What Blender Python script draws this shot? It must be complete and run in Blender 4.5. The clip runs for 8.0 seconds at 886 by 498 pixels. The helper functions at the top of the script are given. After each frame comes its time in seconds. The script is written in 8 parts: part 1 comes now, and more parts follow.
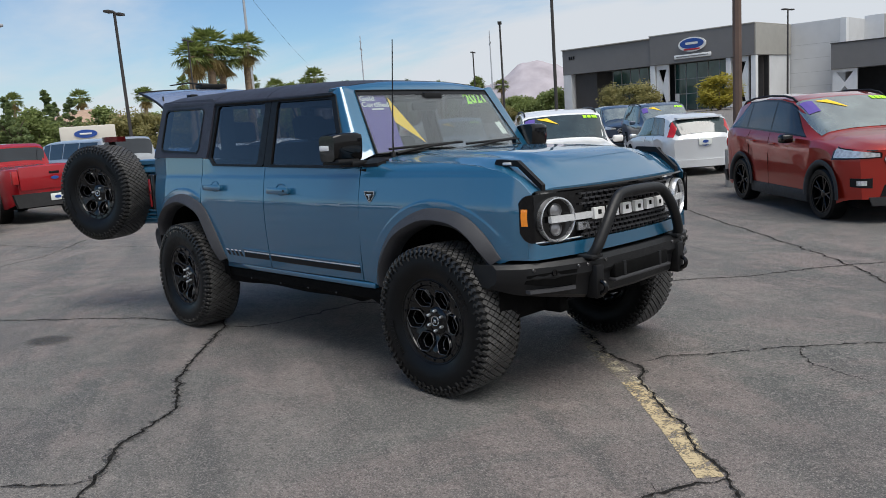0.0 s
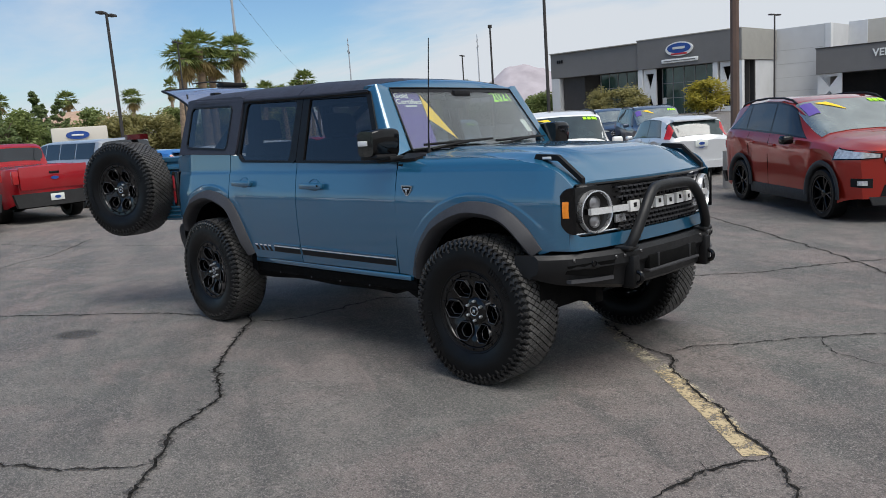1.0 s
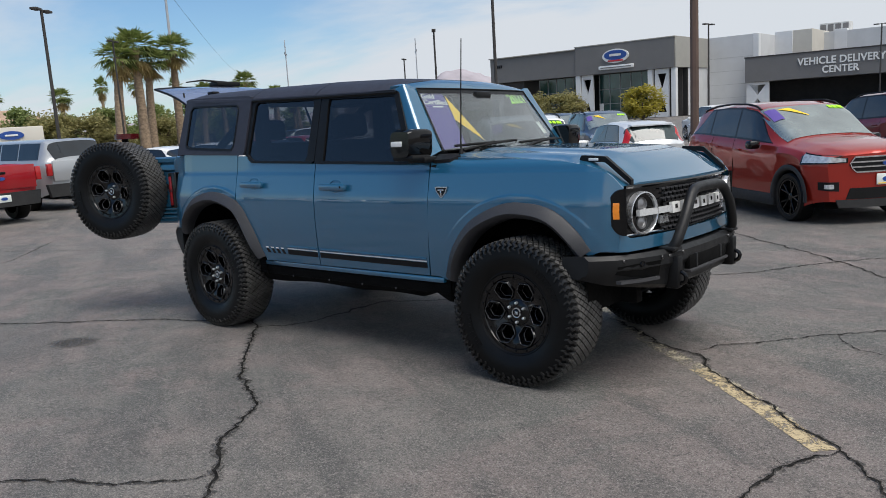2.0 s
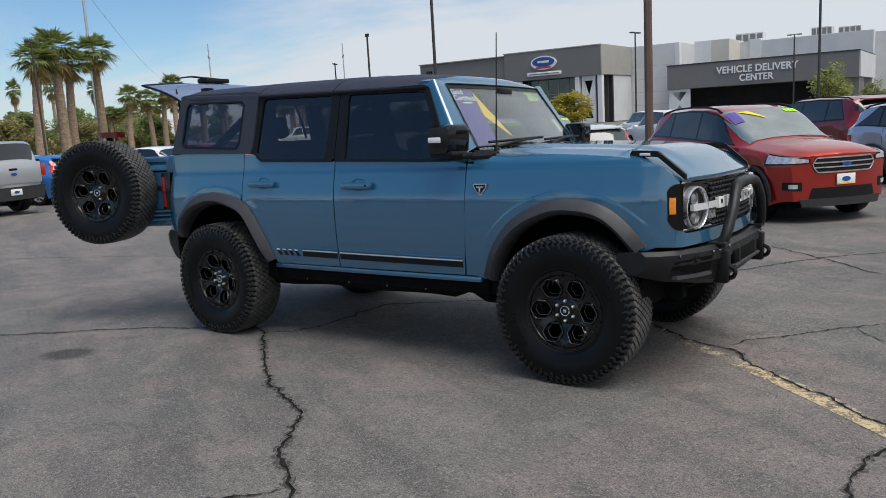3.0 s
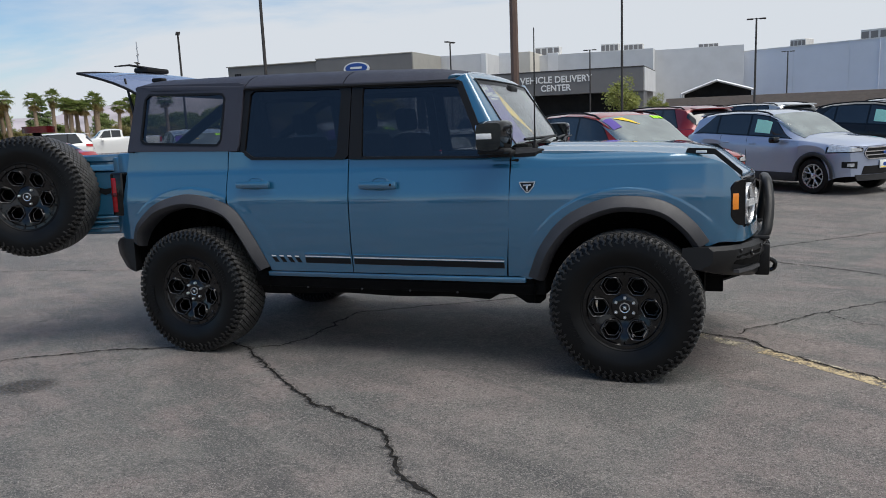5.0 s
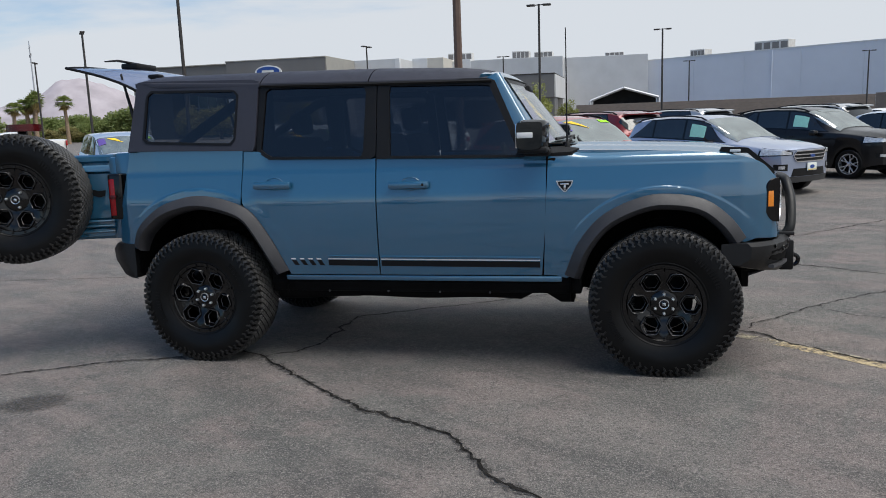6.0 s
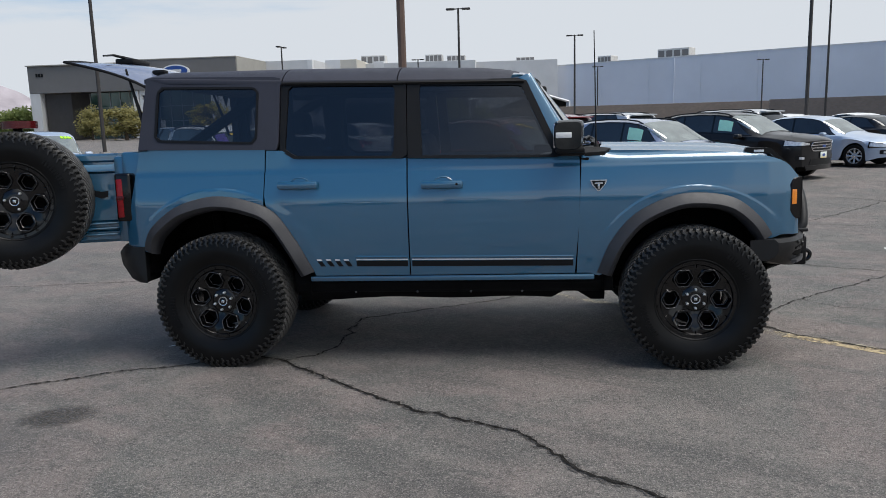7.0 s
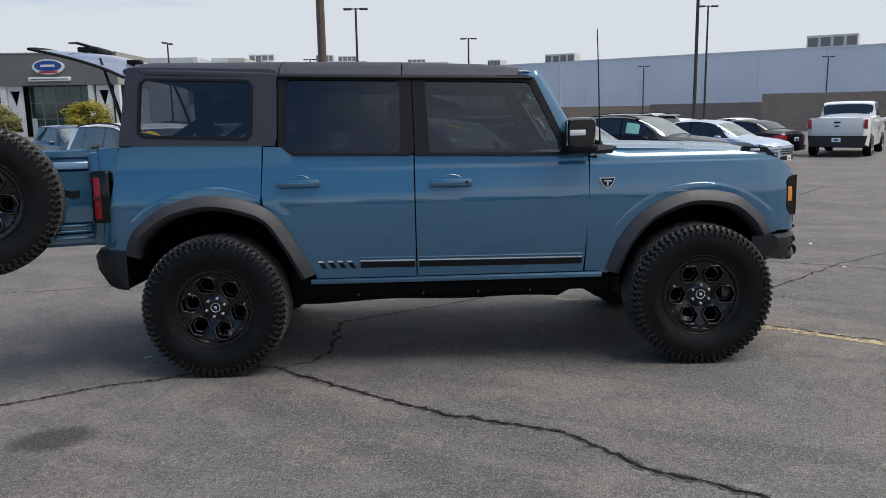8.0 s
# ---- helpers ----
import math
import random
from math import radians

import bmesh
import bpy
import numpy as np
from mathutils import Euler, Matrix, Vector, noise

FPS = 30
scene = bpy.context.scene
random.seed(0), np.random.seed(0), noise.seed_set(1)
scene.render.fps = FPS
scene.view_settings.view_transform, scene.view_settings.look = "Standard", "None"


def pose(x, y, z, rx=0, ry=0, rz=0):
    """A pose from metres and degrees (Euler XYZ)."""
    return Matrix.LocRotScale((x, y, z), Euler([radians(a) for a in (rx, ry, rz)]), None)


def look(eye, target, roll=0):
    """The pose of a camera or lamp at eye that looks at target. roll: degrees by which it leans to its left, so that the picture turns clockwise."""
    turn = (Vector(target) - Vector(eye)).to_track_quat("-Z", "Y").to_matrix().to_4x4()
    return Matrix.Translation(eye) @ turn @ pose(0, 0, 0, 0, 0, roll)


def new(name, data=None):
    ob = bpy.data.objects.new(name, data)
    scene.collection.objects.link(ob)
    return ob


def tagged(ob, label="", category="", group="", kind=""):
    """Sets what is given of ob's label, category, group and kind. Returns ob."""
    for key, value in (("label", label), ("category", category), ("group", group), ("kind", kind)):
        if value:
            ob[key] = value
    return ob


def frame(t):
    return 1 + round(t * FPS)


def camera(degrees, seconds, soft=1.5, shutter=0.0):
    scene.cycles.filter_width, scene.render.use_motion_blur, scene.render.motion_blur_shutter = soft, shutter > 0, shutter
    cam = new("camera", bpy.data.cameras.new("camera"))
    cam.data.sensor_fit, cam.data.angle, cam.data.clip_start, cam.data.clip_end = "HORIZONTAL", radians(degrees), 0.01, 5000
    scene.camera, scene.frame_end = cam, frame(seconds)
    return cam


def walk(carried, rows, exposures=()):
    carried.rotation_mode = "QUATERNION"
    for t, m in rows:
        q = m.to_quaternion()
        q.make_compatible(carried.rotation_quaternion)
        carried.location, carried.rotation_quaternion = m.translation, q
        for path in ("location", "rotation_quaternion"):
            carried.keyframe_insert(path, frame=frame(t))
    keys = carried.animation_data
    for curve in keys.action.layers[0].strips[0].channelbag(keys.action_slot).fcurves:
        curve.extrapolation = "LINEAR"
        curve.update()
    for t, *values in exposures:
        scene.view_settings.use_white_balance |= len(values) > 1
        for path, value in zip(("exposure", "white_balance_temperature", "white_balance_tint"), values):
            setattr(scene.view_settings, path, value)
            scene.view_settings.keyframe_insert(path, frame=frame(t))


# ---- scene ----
cam = camera(59.6, 8.0, soft=0.9)
PATH = [
    (0, (4.555, -3.833, 1.596), (3.146, -2.454, 1.257), -4.2),
    (0.5, (4.543, -4.017, 1.592), (3.139, -2.634, 1.252), -4.1),
    (1, (4.434, -4.144, 1.575), (3.049, -2.74, 1.242), -4.0),
    (2.3, (3.798, -4.642, 1.598), (2.576, -3.094, 1.265), -3.4),
    (2.5, (3.692, -4.721, 1.587), (2.498, -3.151, 1.256), -3.4),
    (3, (3.343, -4.825, 1.571), (2.225, -3.2, 1.241), -3.3),
    (3.5, (3.027, -4.91, 1.58), (2.003, -3.225, 1.248), -3.1),
    (4, (2.681, -5.113, 1.599), (1.803, -3.348, 1.261), -2.7),
    (4.5, (2.352, -5.202, 1.561), (1.6, -3.381, 1.22), -2.3),
    (5, (1.993, -5.283, 1.577), (1.312, -3.433, 1.238), -2.4),
    (5.2, (1.832, -5.317, 1.554), (1.185, -3.455, 1.219), -2.4),
    (6.5, (0.91, -5.521, 1.573), (0.567, -3.58, 1.236), -1.8),
    (7, (0.523, -5.577, 1.571), (0.286, -3.62, 1.236), -1.6),
    (7.5, (0.165, -5.591, 1.56), (0.061, -3.622, 1.224), -1.3),
    (8, (-0.205, -5.498, 1.555), (-0.159, -3.527, 1.218), -1.0),
]
walk(cam, [(t, look(eye, target, roll)) for t, eye, target, roll in PATH])

# ---- light ----
# The sun stands high ahead of the blue off-roader; thin cirrus veils it.
SUN_EL, SUN_AZ = 67.0, -12.0          # azimuth counted from +x towards +y
sun_data = bpy.data.lights.new("sun", "SUN")
sun_data.energy, sun_data.angle, sun_data.color = 3.3, radians(46.0), (1.0, 0.965, 0.915)
sun_ob = new("sun", sun_data)
_sd = Vector((math.cos(radians(SUN_EL)) * math.cos(radians(SUN_AZ)), math.cos(radians(SUN_EL)) * math.sin(radians(SUN_AZ)), math.sin(radians(SUN_EL))))
sun_ob.matrix_world = look((40 * _sd.x, 40 * _sd.y, 40 * _sd.z), (0, 0, 0))

world = bpy.data.worlds.new("sky")
scene.world = world
world.use_nodes = True
wn, wl = world.node_tree.nodes, world.node_tree.links
wn.clear()
w_out = wn.new("ShaderNodeOutputWorld")
w_bg = wn.new("ShaderNodeBackground")
w_bg.inputs["Strength"].default_value = 0.112
w_sky = wn.new("ShaderNodeTexSky")
w_sky.sky_type, w_sky.sun_disc = "NISHITA", False
w_sky.sun_elevation, w_sky.sun_rotation = radians(SUN_EL), radians(90 - SUN_AZ)
w_sky.air_density, w_sky.dust_density, w_sky.ozone_density = 1.0, 0.35, 2.2
w_tc = wn.new("ShaderNodeTexCoord")
w_sep = wn.new("ShaderNodeSeparateXYZ")
wl.new(w_tc.outputs["Generated"], w_sep.inputs[0])


def w_math(op, a, b=None, clamp=False):
    n = wn.new("ShaderNodeMath")
    n.operation, n.use_clamp = op, clamp
    for i, v in enumerate((a, b)):
        if v is None:
            continue
        if isinstance(v, (int, float)):
            n.inputs[i].default_value = v
        else:
            wl.new(v, n.inputs[i])
    return n.outputs[0]


# flat cirrus sheet: the direction laid onto a plane overhead
w_den = w_math("MAXIMUM", w_math("ADD", w_sep.outputs[2], 0.16), 0.05)
w_cx, w_cy = w_math("DIVIDE", w_sep.outputs[0], w_den), w_math("DIVIDE", w_sep.outputs[1], w_den)
w_comb = wn.new("ShaderNodeCombineXYZ")
wl.new(w_math("MULTIPLY", w_cx, 0.55), w_comb.inputs[0])
wl.new(w_math("MULTIPLY", w_cy, 1.0), w_comb.inputs[1])
w_noise = wn.new("ShaderNodeTexNoise")
w_noise.inputs["Scale"].default_value, w_noise.inputs["Detail"].default_value = 0.75, 7.0
w_noise.inputs["Roughness"].default_value, w_noise.inputs["Distortion"].default_value = 0.55, 0.35
wl.new(w_comb.outputs[0], w_noise.inputs["Vector"])
# the veil is thick towards +x +y and thins out towards -x
w_side = w_math("ADD", w_math("MULTIPLY", w_sep.outputs[0], 0.52), w_math("MULTIPLY", w_sep.outputs[1], 0.10))
w_back = w_math("MULTIPLY", w_math("MAXIMUM", w_math("MULTIPLY", w_sep.outputs[1], -1.0), 0.0), -0.20)
w_haze = w_math("MULTIPLY", w_math("SUBTRACT", 1.0, w_math("DIVIDE", w_sep.outputs[2], 0.30), True), 0.34)
w_cov = w_math("ADD", w_math("ADD", w_math("ADD", w_math("MULTIPLY", w_noise.outputs[0], 1.5), w_side), -0.22), w_math("ADD", w_haze, w_back))
w_ramp = wn.new("ShaderNodeMapRange")
w_ramp.interpolation_type = "SMOOTHSTEP"
wl.new(w_cov, w_ramp.inputs["Value"])
w_ramp.inputs["From Min"].default_value, w_ramp.inputs["From Max"].default_value = 0.20, 0.62
w_mix = wn.new("ShaderNodeMix")
w_mix.data_type = "RGBA"
wl.new(w_ramp.outputs[0], w_mix.inputs["Factor"])
w_tint = wn.new("ShaderNodeMix")
w_tint.data_type, w_tint.blend_type = "RGBA", "MULTIPLY"
w_tint.inputs["Factor"].default_value = 1.0
wl.new(w_sky.outputs[0], w_tint.inputs[6])
w_tint.inputs[7].default_value = (0.78, 0.955, 1.09, 1)
wl.new(w_tint.outputs[2], w_mix.inputs[6])
w_mix.inputs[7].default_value = (6.05, 6.45, 6.95, 1)
wl.new(w_mix.outputs[2], w_bg.inputs["Color"])
wl.new(w_bg.outputs[0], w_out.inputs[0])

# ---- materials ----


class Nodes:
    def __init__(self, name):
        self.mat = bpy.data.materials.new(name)
        self.mat.use_nodes = True
        self.n, self.l = self.mat.node_tree.nodes, self.mat.node_tree.links
        self.b = self.n["Principled BSDF"]
        self.tc = None

    def coord(self, kind="Object"):
        if self.tc is None:
            self.tc = self.n.new("ShaderNodeTexCoord")
        return self.tc.outputs[kind]

    def noise(self, scale, detail=4.0, rough=0.55, distort=0.0, vec=None):
        t = self.n.new("ShaderNodeTexNoise")
        t.inputs["Scale"].default_value, t.inputs["Detail"].default_value = scale, detail
        t.inputs["Roughness"].default_value, t.inputs["Distortion"].default_value = rough, distort
        self.l.new(vec or self.coord(), t.inputs["Vector"])
        return t.outputs[0]

    def voronoi(self, scale, feature="F1", vec=None):
        t = self.n.new("ShaderNodeTexVoronoi")
        t.feature = feature
        t.inputs["Scale"].default_value = scale
        self.l.new(vec or self.coord(), t.inputs["Vector"])
        return t.outputs[0]

    def ramp(self, value, lo, hi, a=0.0, b=1.0):
        m = self.n.new("ShaderNodeMapRange")
        self.l.new(value, m.inputs["Value"])
        for k, v in (("From Min", lo), ("From Max", hi), ("To Min", a), ("To Max", b)):
            m.inputs[k].default_value = v
        return m.outputs[0]

    def mix(self, fac, a, b):
        m = self.n.new("ShaderNodeMix")
        m.data_type = "RGBA"
        for sock, v in ((m.inputs["Factor"], fac), (m.inputs[6], a), (m.inputs[7], b)):
            if isinstance(v, (int, float)):
                sock.default_value = v
            elif isinstance(v, tuple):
                sock.default_value = (*v[:3], 1)
            else:
                self.l.new(v, sock)
        return m.outputs[2]

    def math(self, op, a, b):
        m = self.n.new("ShaderNodeMath")
        m.operation = op
        for i, v in enumerate((a, b)):
            if isinstance(v, (int, float)):
                m.inputs[i].default_value = v
            else:
                self.l.new(v, m.inputs[i])
        return m.outputs[0]

    def bump(self, height, strength=0.3, distance=0.01):
        m = self.n.new("ShaderNodeBump")
        m.inputs["Strength"].default_value, m.inputs["Distance"].default_value = strength, distance
        self.l.new(height, m.inputs["Height"])
        self.l.new(m.outputs[0], self.b.inputs["Normal"])

    def set(self, **kw):
        for k, v in kw.items():
            sock = self.b.inputs[k.replace("_", " ")]
            if isinstance(v, (int, float)):
                sock.default_value = v
            elif isinstance(v, tuple):
                sock.default_value = (*v[:3], 1) if len(sock.default_value) == 4 else v
            else:
                self.l.new(v, sock)
        return self


def plain(name, col, rough=0.5, metal=0.0, vary=0.12, scale=6.0, bump=0.0, bscale=60.0, **kw):
    """A surface with cloudy variation and fine relief."""
    m = Nodes(name)
    dark = tuple(c * (1 - vary) for c in col)
    lite = tuple(min(1, c * (1 + vary)) for c in col)
    m.set(Base_Color=m.mix(m.ramp(m.noise(scale, 5), 0.3, 0.7), dark, lite), Metallic=metal)
    m.set(Roughness=m.ramp(m.noise(scale * 3.1, 3), 0.3, 0.7, max(0, rough - 0.06), min(1, rough + 0.06)))
    if bump:
        m.bump(m.noise(bscale, 4), bump, 0.003)
    m.set(**kw)
    return m.mat


def car_paint(name, col, metal=0.35, rough=0.32, ior=1.5, coat=0.85, dust=0.06, spec=0.3):
    m = Nodes(name)
    flake = m.voronoi(900.0)
    dirt = m.ramp(m.noise(2.2, 6, 0.6), 0.45, 0.8)
    c = m.mix(m.ramp(flake, 0.0, 1.0, 0.0, 0.25), col, tuple(min(1, c * 1.35 + 0.01) for c in col))
    c = m.mix(m.math("MULTIPLY", dirt, dust), c, (0.32, 0.30, 0.27))
    m.set(Base_Color=c, Metallic=metal, Roughness=rough, Coat_Weight=coat, Coat_IOR=ior, Specular_IOR_Level=spec)
    m.set(Coat_Roughness=m.ramp(dirt, 0, 1, 0.015, 0.06))
    return m.mat


def pane_glass(name, tint, f0=0.042):
    """Tinted sheet glass: what lies behind shows through, the surroundings mirror in it more the flatter one looks."""
    m = Nodes(name)
    lw = m.n.new("ShaderNodeLayerWeight")
    lw.inputs["Blend"].default_value = 0.5
    k = m.math("ADD", m.math("MULTIPLY", m.math("POWER", lw.outputs["Facing"], 4.0), 1.0 - f0), f0)
    tr = m.n.new("ShaderNodeBsdfTransparent")
    tr.inputs[0].default_value = (*tint, 1)
    gl = m.n.new("ShaderNodeBsdfGlossy")
    gl.inputs["Roughness"].default_value = 0.0
    mx = m.n.new("ShaderNodeMixShader")
    m.l.new(k, mx.inputs[0])
    m.l.new(tr.outputs[0], mx.inputs[1])
    m.l.new(gl.outputs[0], mx.inputs[2])
    m.l.new(mx.outputs[0], m.n["Material Output"].inputs[0])
    return m.mat


def asphalt_material():
    """Old asphalt: pink-grey and green-grey patches, wheel-swept streaks, pale stones in dark binder."""
    m = Nodes("worn_asphalt")
    turn, stretch = m.n.new("ShaderNodeMapping"), m.n.new("ShaderNodeMapping")
    turn.inputs["Rotation"].default_value = (0, 0, radians(31))
    stretch.inputs["Scale"].default_value = (0.22, 1.0, 1.0)
    m.l.new(m.coord(), turn.inputs[0])
    m.l.new(turn.outputs[0], stretch.inputs[0])
    lane = m.noise(1.9, 5, 0.55, 0.6, stretch.outputs[0])
    rub = m.noise(4.2, 5, 0.62, 0.6, stretch.outputs[0])
    big = m.noise(0.30, 4, 0.55, 0.8)
    zone = m.noise(0.75, 5, 0.60, 1.4)
    mid = m.noise(2.6, 6, 0.66, 0.8)
    blot = m.noise(8.0, 5, 0.66, 0.6)
    speck = m.noise(46.0, 4, 0.75, 0.3)
    grit = m.noise(120.0, 3, 0.7)
    stone = m.voronoi(150.0)
    dots = m.voronoi(62.0)
    col = m.mix(m.ramp(zone, 0.43, 0.56), (0.122, 0.126, 0.116), (0.196, 0.160, 0.149))
    col = m.mix(m.ramp(big, 0.38, 0.66, 0.0, 0.55), col, (0.200, 0.179, 0.166))
    col = m.mix(m.ramp(lane, 0.50, 0.58, 0.0, 0.62), col, (0.078, 0.080, 0.076))
    col = m.mix(m.ramp(lane, 0.34, 0.46, 0.50, 0.0), col, (0.228, 0.203, 0.188))
    col = m.mix(m.ramp(rub, 0.54, 0.70, 0.0, 0.34), col, (0.086, 0.084, 0.082))
    col = m.mix(m.ramp(mid, 0.47, 0.62, 0.0, 0.44), col, (0.084, 0.083, 0.080))
    col = m.mix(m.ramp(mid, 0.34, 0.47, 0.42, 0.0), col, (0.226, 0.198, 0.182))
    col = m.mix(m.ramp(blot, 0.52, 0.68, 0.0, 0.36), col, (0.074, 0.072, 0.070))
    col = m.mix(m.ramp(speck, 0.54, 0.64, 0.0, 0.58), col, (0.300, 0.268, 0.246))
    col = m.mix(m.ramp(speck, 0.36, 0.46, 0.66, 0.0), col, (0.046, 0.045, 0.044))
    col = m.mix(m.ramp(grit, 0.55, 0.64, 0.0, 0.62), col, (0.40, 0.365, 0.335))
    col = m.mix(m.ramp(grit, 0.36, 0.46, 0.62, 0.0), col, (0.034, 0.033, 0.033))
    pale = m.math("MULTIPLY", m.ramp(dots, 0.10, 0.22, 1.0, 0.0), m.ramp(m.noise(7.0, 3, 0.6), 0.48, 0.60))
    col = m.mix(m.math("MULTIPLY", pale, 0.75), col, (0.40, 0.375, 0.345))
    m.set(Base_Color=col, Roughness=m.ramp(lane, 0.35, 0.65, 0.82, 0.66), Specular_IOR_Level=0.45)
    h = m.math("ADD", m.math("MULTIPLY", stone, 0.9), m.math("ADD", m.math("MULTIPLY", grit, 1.3), m.math("ADD", m.math("MULTIPLY", speck, 1.6), m.math("MULTIPLY", mid, 1.8))))
    m.bump(h, 0.75, 0.009)
    return m.mat


def soft_stain(name, col, radius):
    """A stain that fades out towards its uneven edge."""
    m = Nodes(name)
    ln = m.n.new("ShaderNodeVectorMath")
    ln.operation = "LENGTH"
    m.l.new(m.coord(), ln.inputs[0])
    d = m.math("ADD", m.math("DIVIDE", ln.outputs["Value"], radius), m.math("MULTIPLY", m.noise(14.0, 4, 0.65), 0.5))
    k = m.math("MULTIPLY", m.ramp(d, 0.75, 1.15, 0.62, 0.0), m.ramp(m.noise(60.0, 3, 0.7), 0.35, 0.55, 0.55, 1.0))
    m.set(Base_Color=col, Roughness=0.75)
    tr, mx = m.n.new("ShaderNodeBsdfTransparent"), m.n.new("ShaderNodeMixShader")
    m.l.new(k, mx.inputs[0])
    m.l.new(tr.outputs[0], mx.inputs[1])
    m.l.new(m.b.outputs[0], mx.inputs[2])
    m.l.new(mx.outputs[0], m.n["Material Output"].inputs[0])
    return m.mat


def worn_paint(name, col, wear=0.5, scale=9.0):
    m = Nodes(name)
    k = m.ramp(m.math("ADD", m.math("MULTIPLY", m.noise(scale, 6, 0.75), 0.6), m.math("MULTIPLY", m.noise(70, 3), 0.4)), wear - 0.06, wear + 0.05)
    m.set(Base_Color=col, Roughness=0.85)
    tr = m.n.new("ShaderNodeBsdfTransparent")
    mx = m.n.new("ShaderNodeMixShader")
    m.l.new(k, mx.inputs[0])
    m.l.new(tr.outputs[0], mx.inputs[1])
    m.l.new(m.b.outputs[0], mx.inputs[2])
    m.l.new(mx.outputs[0], m.n["Material Output"].inputs[0])
    return m.mat


def leaf_material(name, a, b):
    m = Nodes(name)
    g = m.n.new("ShaderNodeNewGeometry")
    col = m.mix(g.outputs["Random Per Island"], a, b)
    col = m.mix(m.ramp(m.noise(1.1, 3), 0.35, 0.7, 0, 0.4), col, tuple(c * 0.6 for c in a))
    m.set(Base_Color=col, Roughness=0.62)
    tr = m.n.new("ShaderNodeBsdfTranslucent")
    m.l.new(col, tr.inputs[0])
    mx = m.n.new("ShaderNodeMixShader")
    mx.inputs[0].default_value = 0.45
    m.l.new(m.b.outputs[0], mx.inputs[1])
    m.l.new(tr.outputs[0], mx.inputs[2])
    m.l.new(mx.outputs[0], m.n["Material Output"].inputs[0])
    return m.mat


def block_wall(name, a, b, bw=0.4, bh=0.2, mortar=(0.2, 0.19, 0.18)):
    m = Nodes(name)
    t = m.n.new("ShaderNodeTexBrick")
    mp = m.n.new("ShaderNodeMapping")
    mp.inputs["Rotation"].default_value = (radians(90), 0, 0)
    m.l.new(m.coord(), mp.inputs[0])
    m.l.new(mp.outputs[0], t.inputs["Vector"])
    t.inputs["Color1"].default_value, t.inputs["Color2"].default_value = (*a, 1), (*b, 1)
    t.inputs["Mortar"].default_value = (*mortar, 1)
    t.inputs["Scale"].default_value, t.inputs["Brick Width"].default_value, t.inputs["Row Height"].default_value = 1.0, bw, bh
    t.inputs["Mortar Size"].default_value = 0.008
    stain = m.ramp(m.noise(0.5, 5), 0.4, 0.75, 0, 0.35)
    m.set(Base_Color=m.mix(stain, t.outputs[0], tuple(c * 0.8 for c in a)), Roughness=0.9)
    return m.mat


M = {}
M["asphalt"] = asphalt_material()
M["crack"] = plain("open_crack", (0.020, 0.019, 0.018), 1.0, vary=0.8, scale=30, bump=0.5, Specular_IOR_Level=0.05)
M["crack_edge"] = worn_paint("crumbled_crack_edge", (0.055, 0.052, 0.050), 0.53, 26.0)
M["yellow"] = worn_paint("worn_yellow_paint", (0.46, 0.368, 0.222), 0.480)
M["pale_line"] = worn_paint("worn_pale_paint", (0.44, 0.39, 0.29), 0.535)
M["white_line"] = worn_paint("worn_white_paint", (0.62, 0.61, 0.58), 0.47)
M["blue"] = car_paint("blue_grey_paint", (0.0085, 0.103, 0.200), 0.32, 0.42, 1.95, 1.0, 0.008, 0.5)
M["hardtop"] = plain("textured_hardtop", (0.028, 0.030, 0.043), 0.55, vary=0.08, scale=4, bump=0.25, bscale=400, Specular_IOR_Level=0.35)
M["flare"] = plain("grained_plastic", (0.036, 0.036, 0.040), 0.5, vary=0.12, scale=8, bump=0.25, bscale=350)
M["dark_plastic"] = plain("dark_plastic", (0.0045, 0.0045, 0.005), 0.5, vary=0.2, scale=9, bump=0.2, bscale=200, Specular_IOR_Level=0.28)
M["piano"] = plain("gloss_black", (0.003, 0.003, 0.0035), 0.10, vary=0.2, scale=5, Specular_IOR_Level=0.4)
M["bumper"] = plain("powder_coated_steel", (0.009, 0.0094, 0.0105), 0.45, vary=0.12, scale=6, bump=0.2, bscale=300, Specular_IOR_Level=0.35)
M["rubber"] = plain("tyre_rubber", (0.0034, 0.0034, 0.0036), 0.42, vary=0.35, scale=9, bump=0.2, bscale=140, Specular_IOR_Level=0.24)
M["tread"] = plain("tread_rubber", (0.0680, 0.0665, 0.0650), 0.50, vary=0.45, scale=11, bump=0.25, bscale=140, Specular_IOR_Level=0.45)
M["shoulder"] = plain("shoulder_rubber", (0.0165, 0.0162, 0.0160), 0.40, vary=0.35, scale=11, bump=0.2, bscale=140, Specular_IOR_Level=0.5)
M["rim"] = plain("gloss_black_alloy", (0.0025, 0.0025, 0.003), 0.13, vary=0.2, Specular_IOR_Level=0.5)
M["rim_edge"] = plain("gloss_rim_edge", (0.030, 0.030, 0.032), 0.16, vary=0.2, Specular_IOR_Level=0.8)
M["under"] = plain("dusty_underbody", (0.0035, 0.0035, 0.0036), 0.85, vary=0.4, scale=10, Specular_IOR_Level=0.12)
M["chrome"] = plain("chrome", (0.75, 0.75, 0.76), 0.16, metal=1.0, vary=0.04)
M["alloy"] = plain("silver_alloy", (0.62, 0.63, 0.65), 0.28, metal=0.8, vary=0.05)
M["steel"] = plain("brushed_steel", (0.30, 0.30, 0.31), 0.4, metal=0.9, vary=0.1)
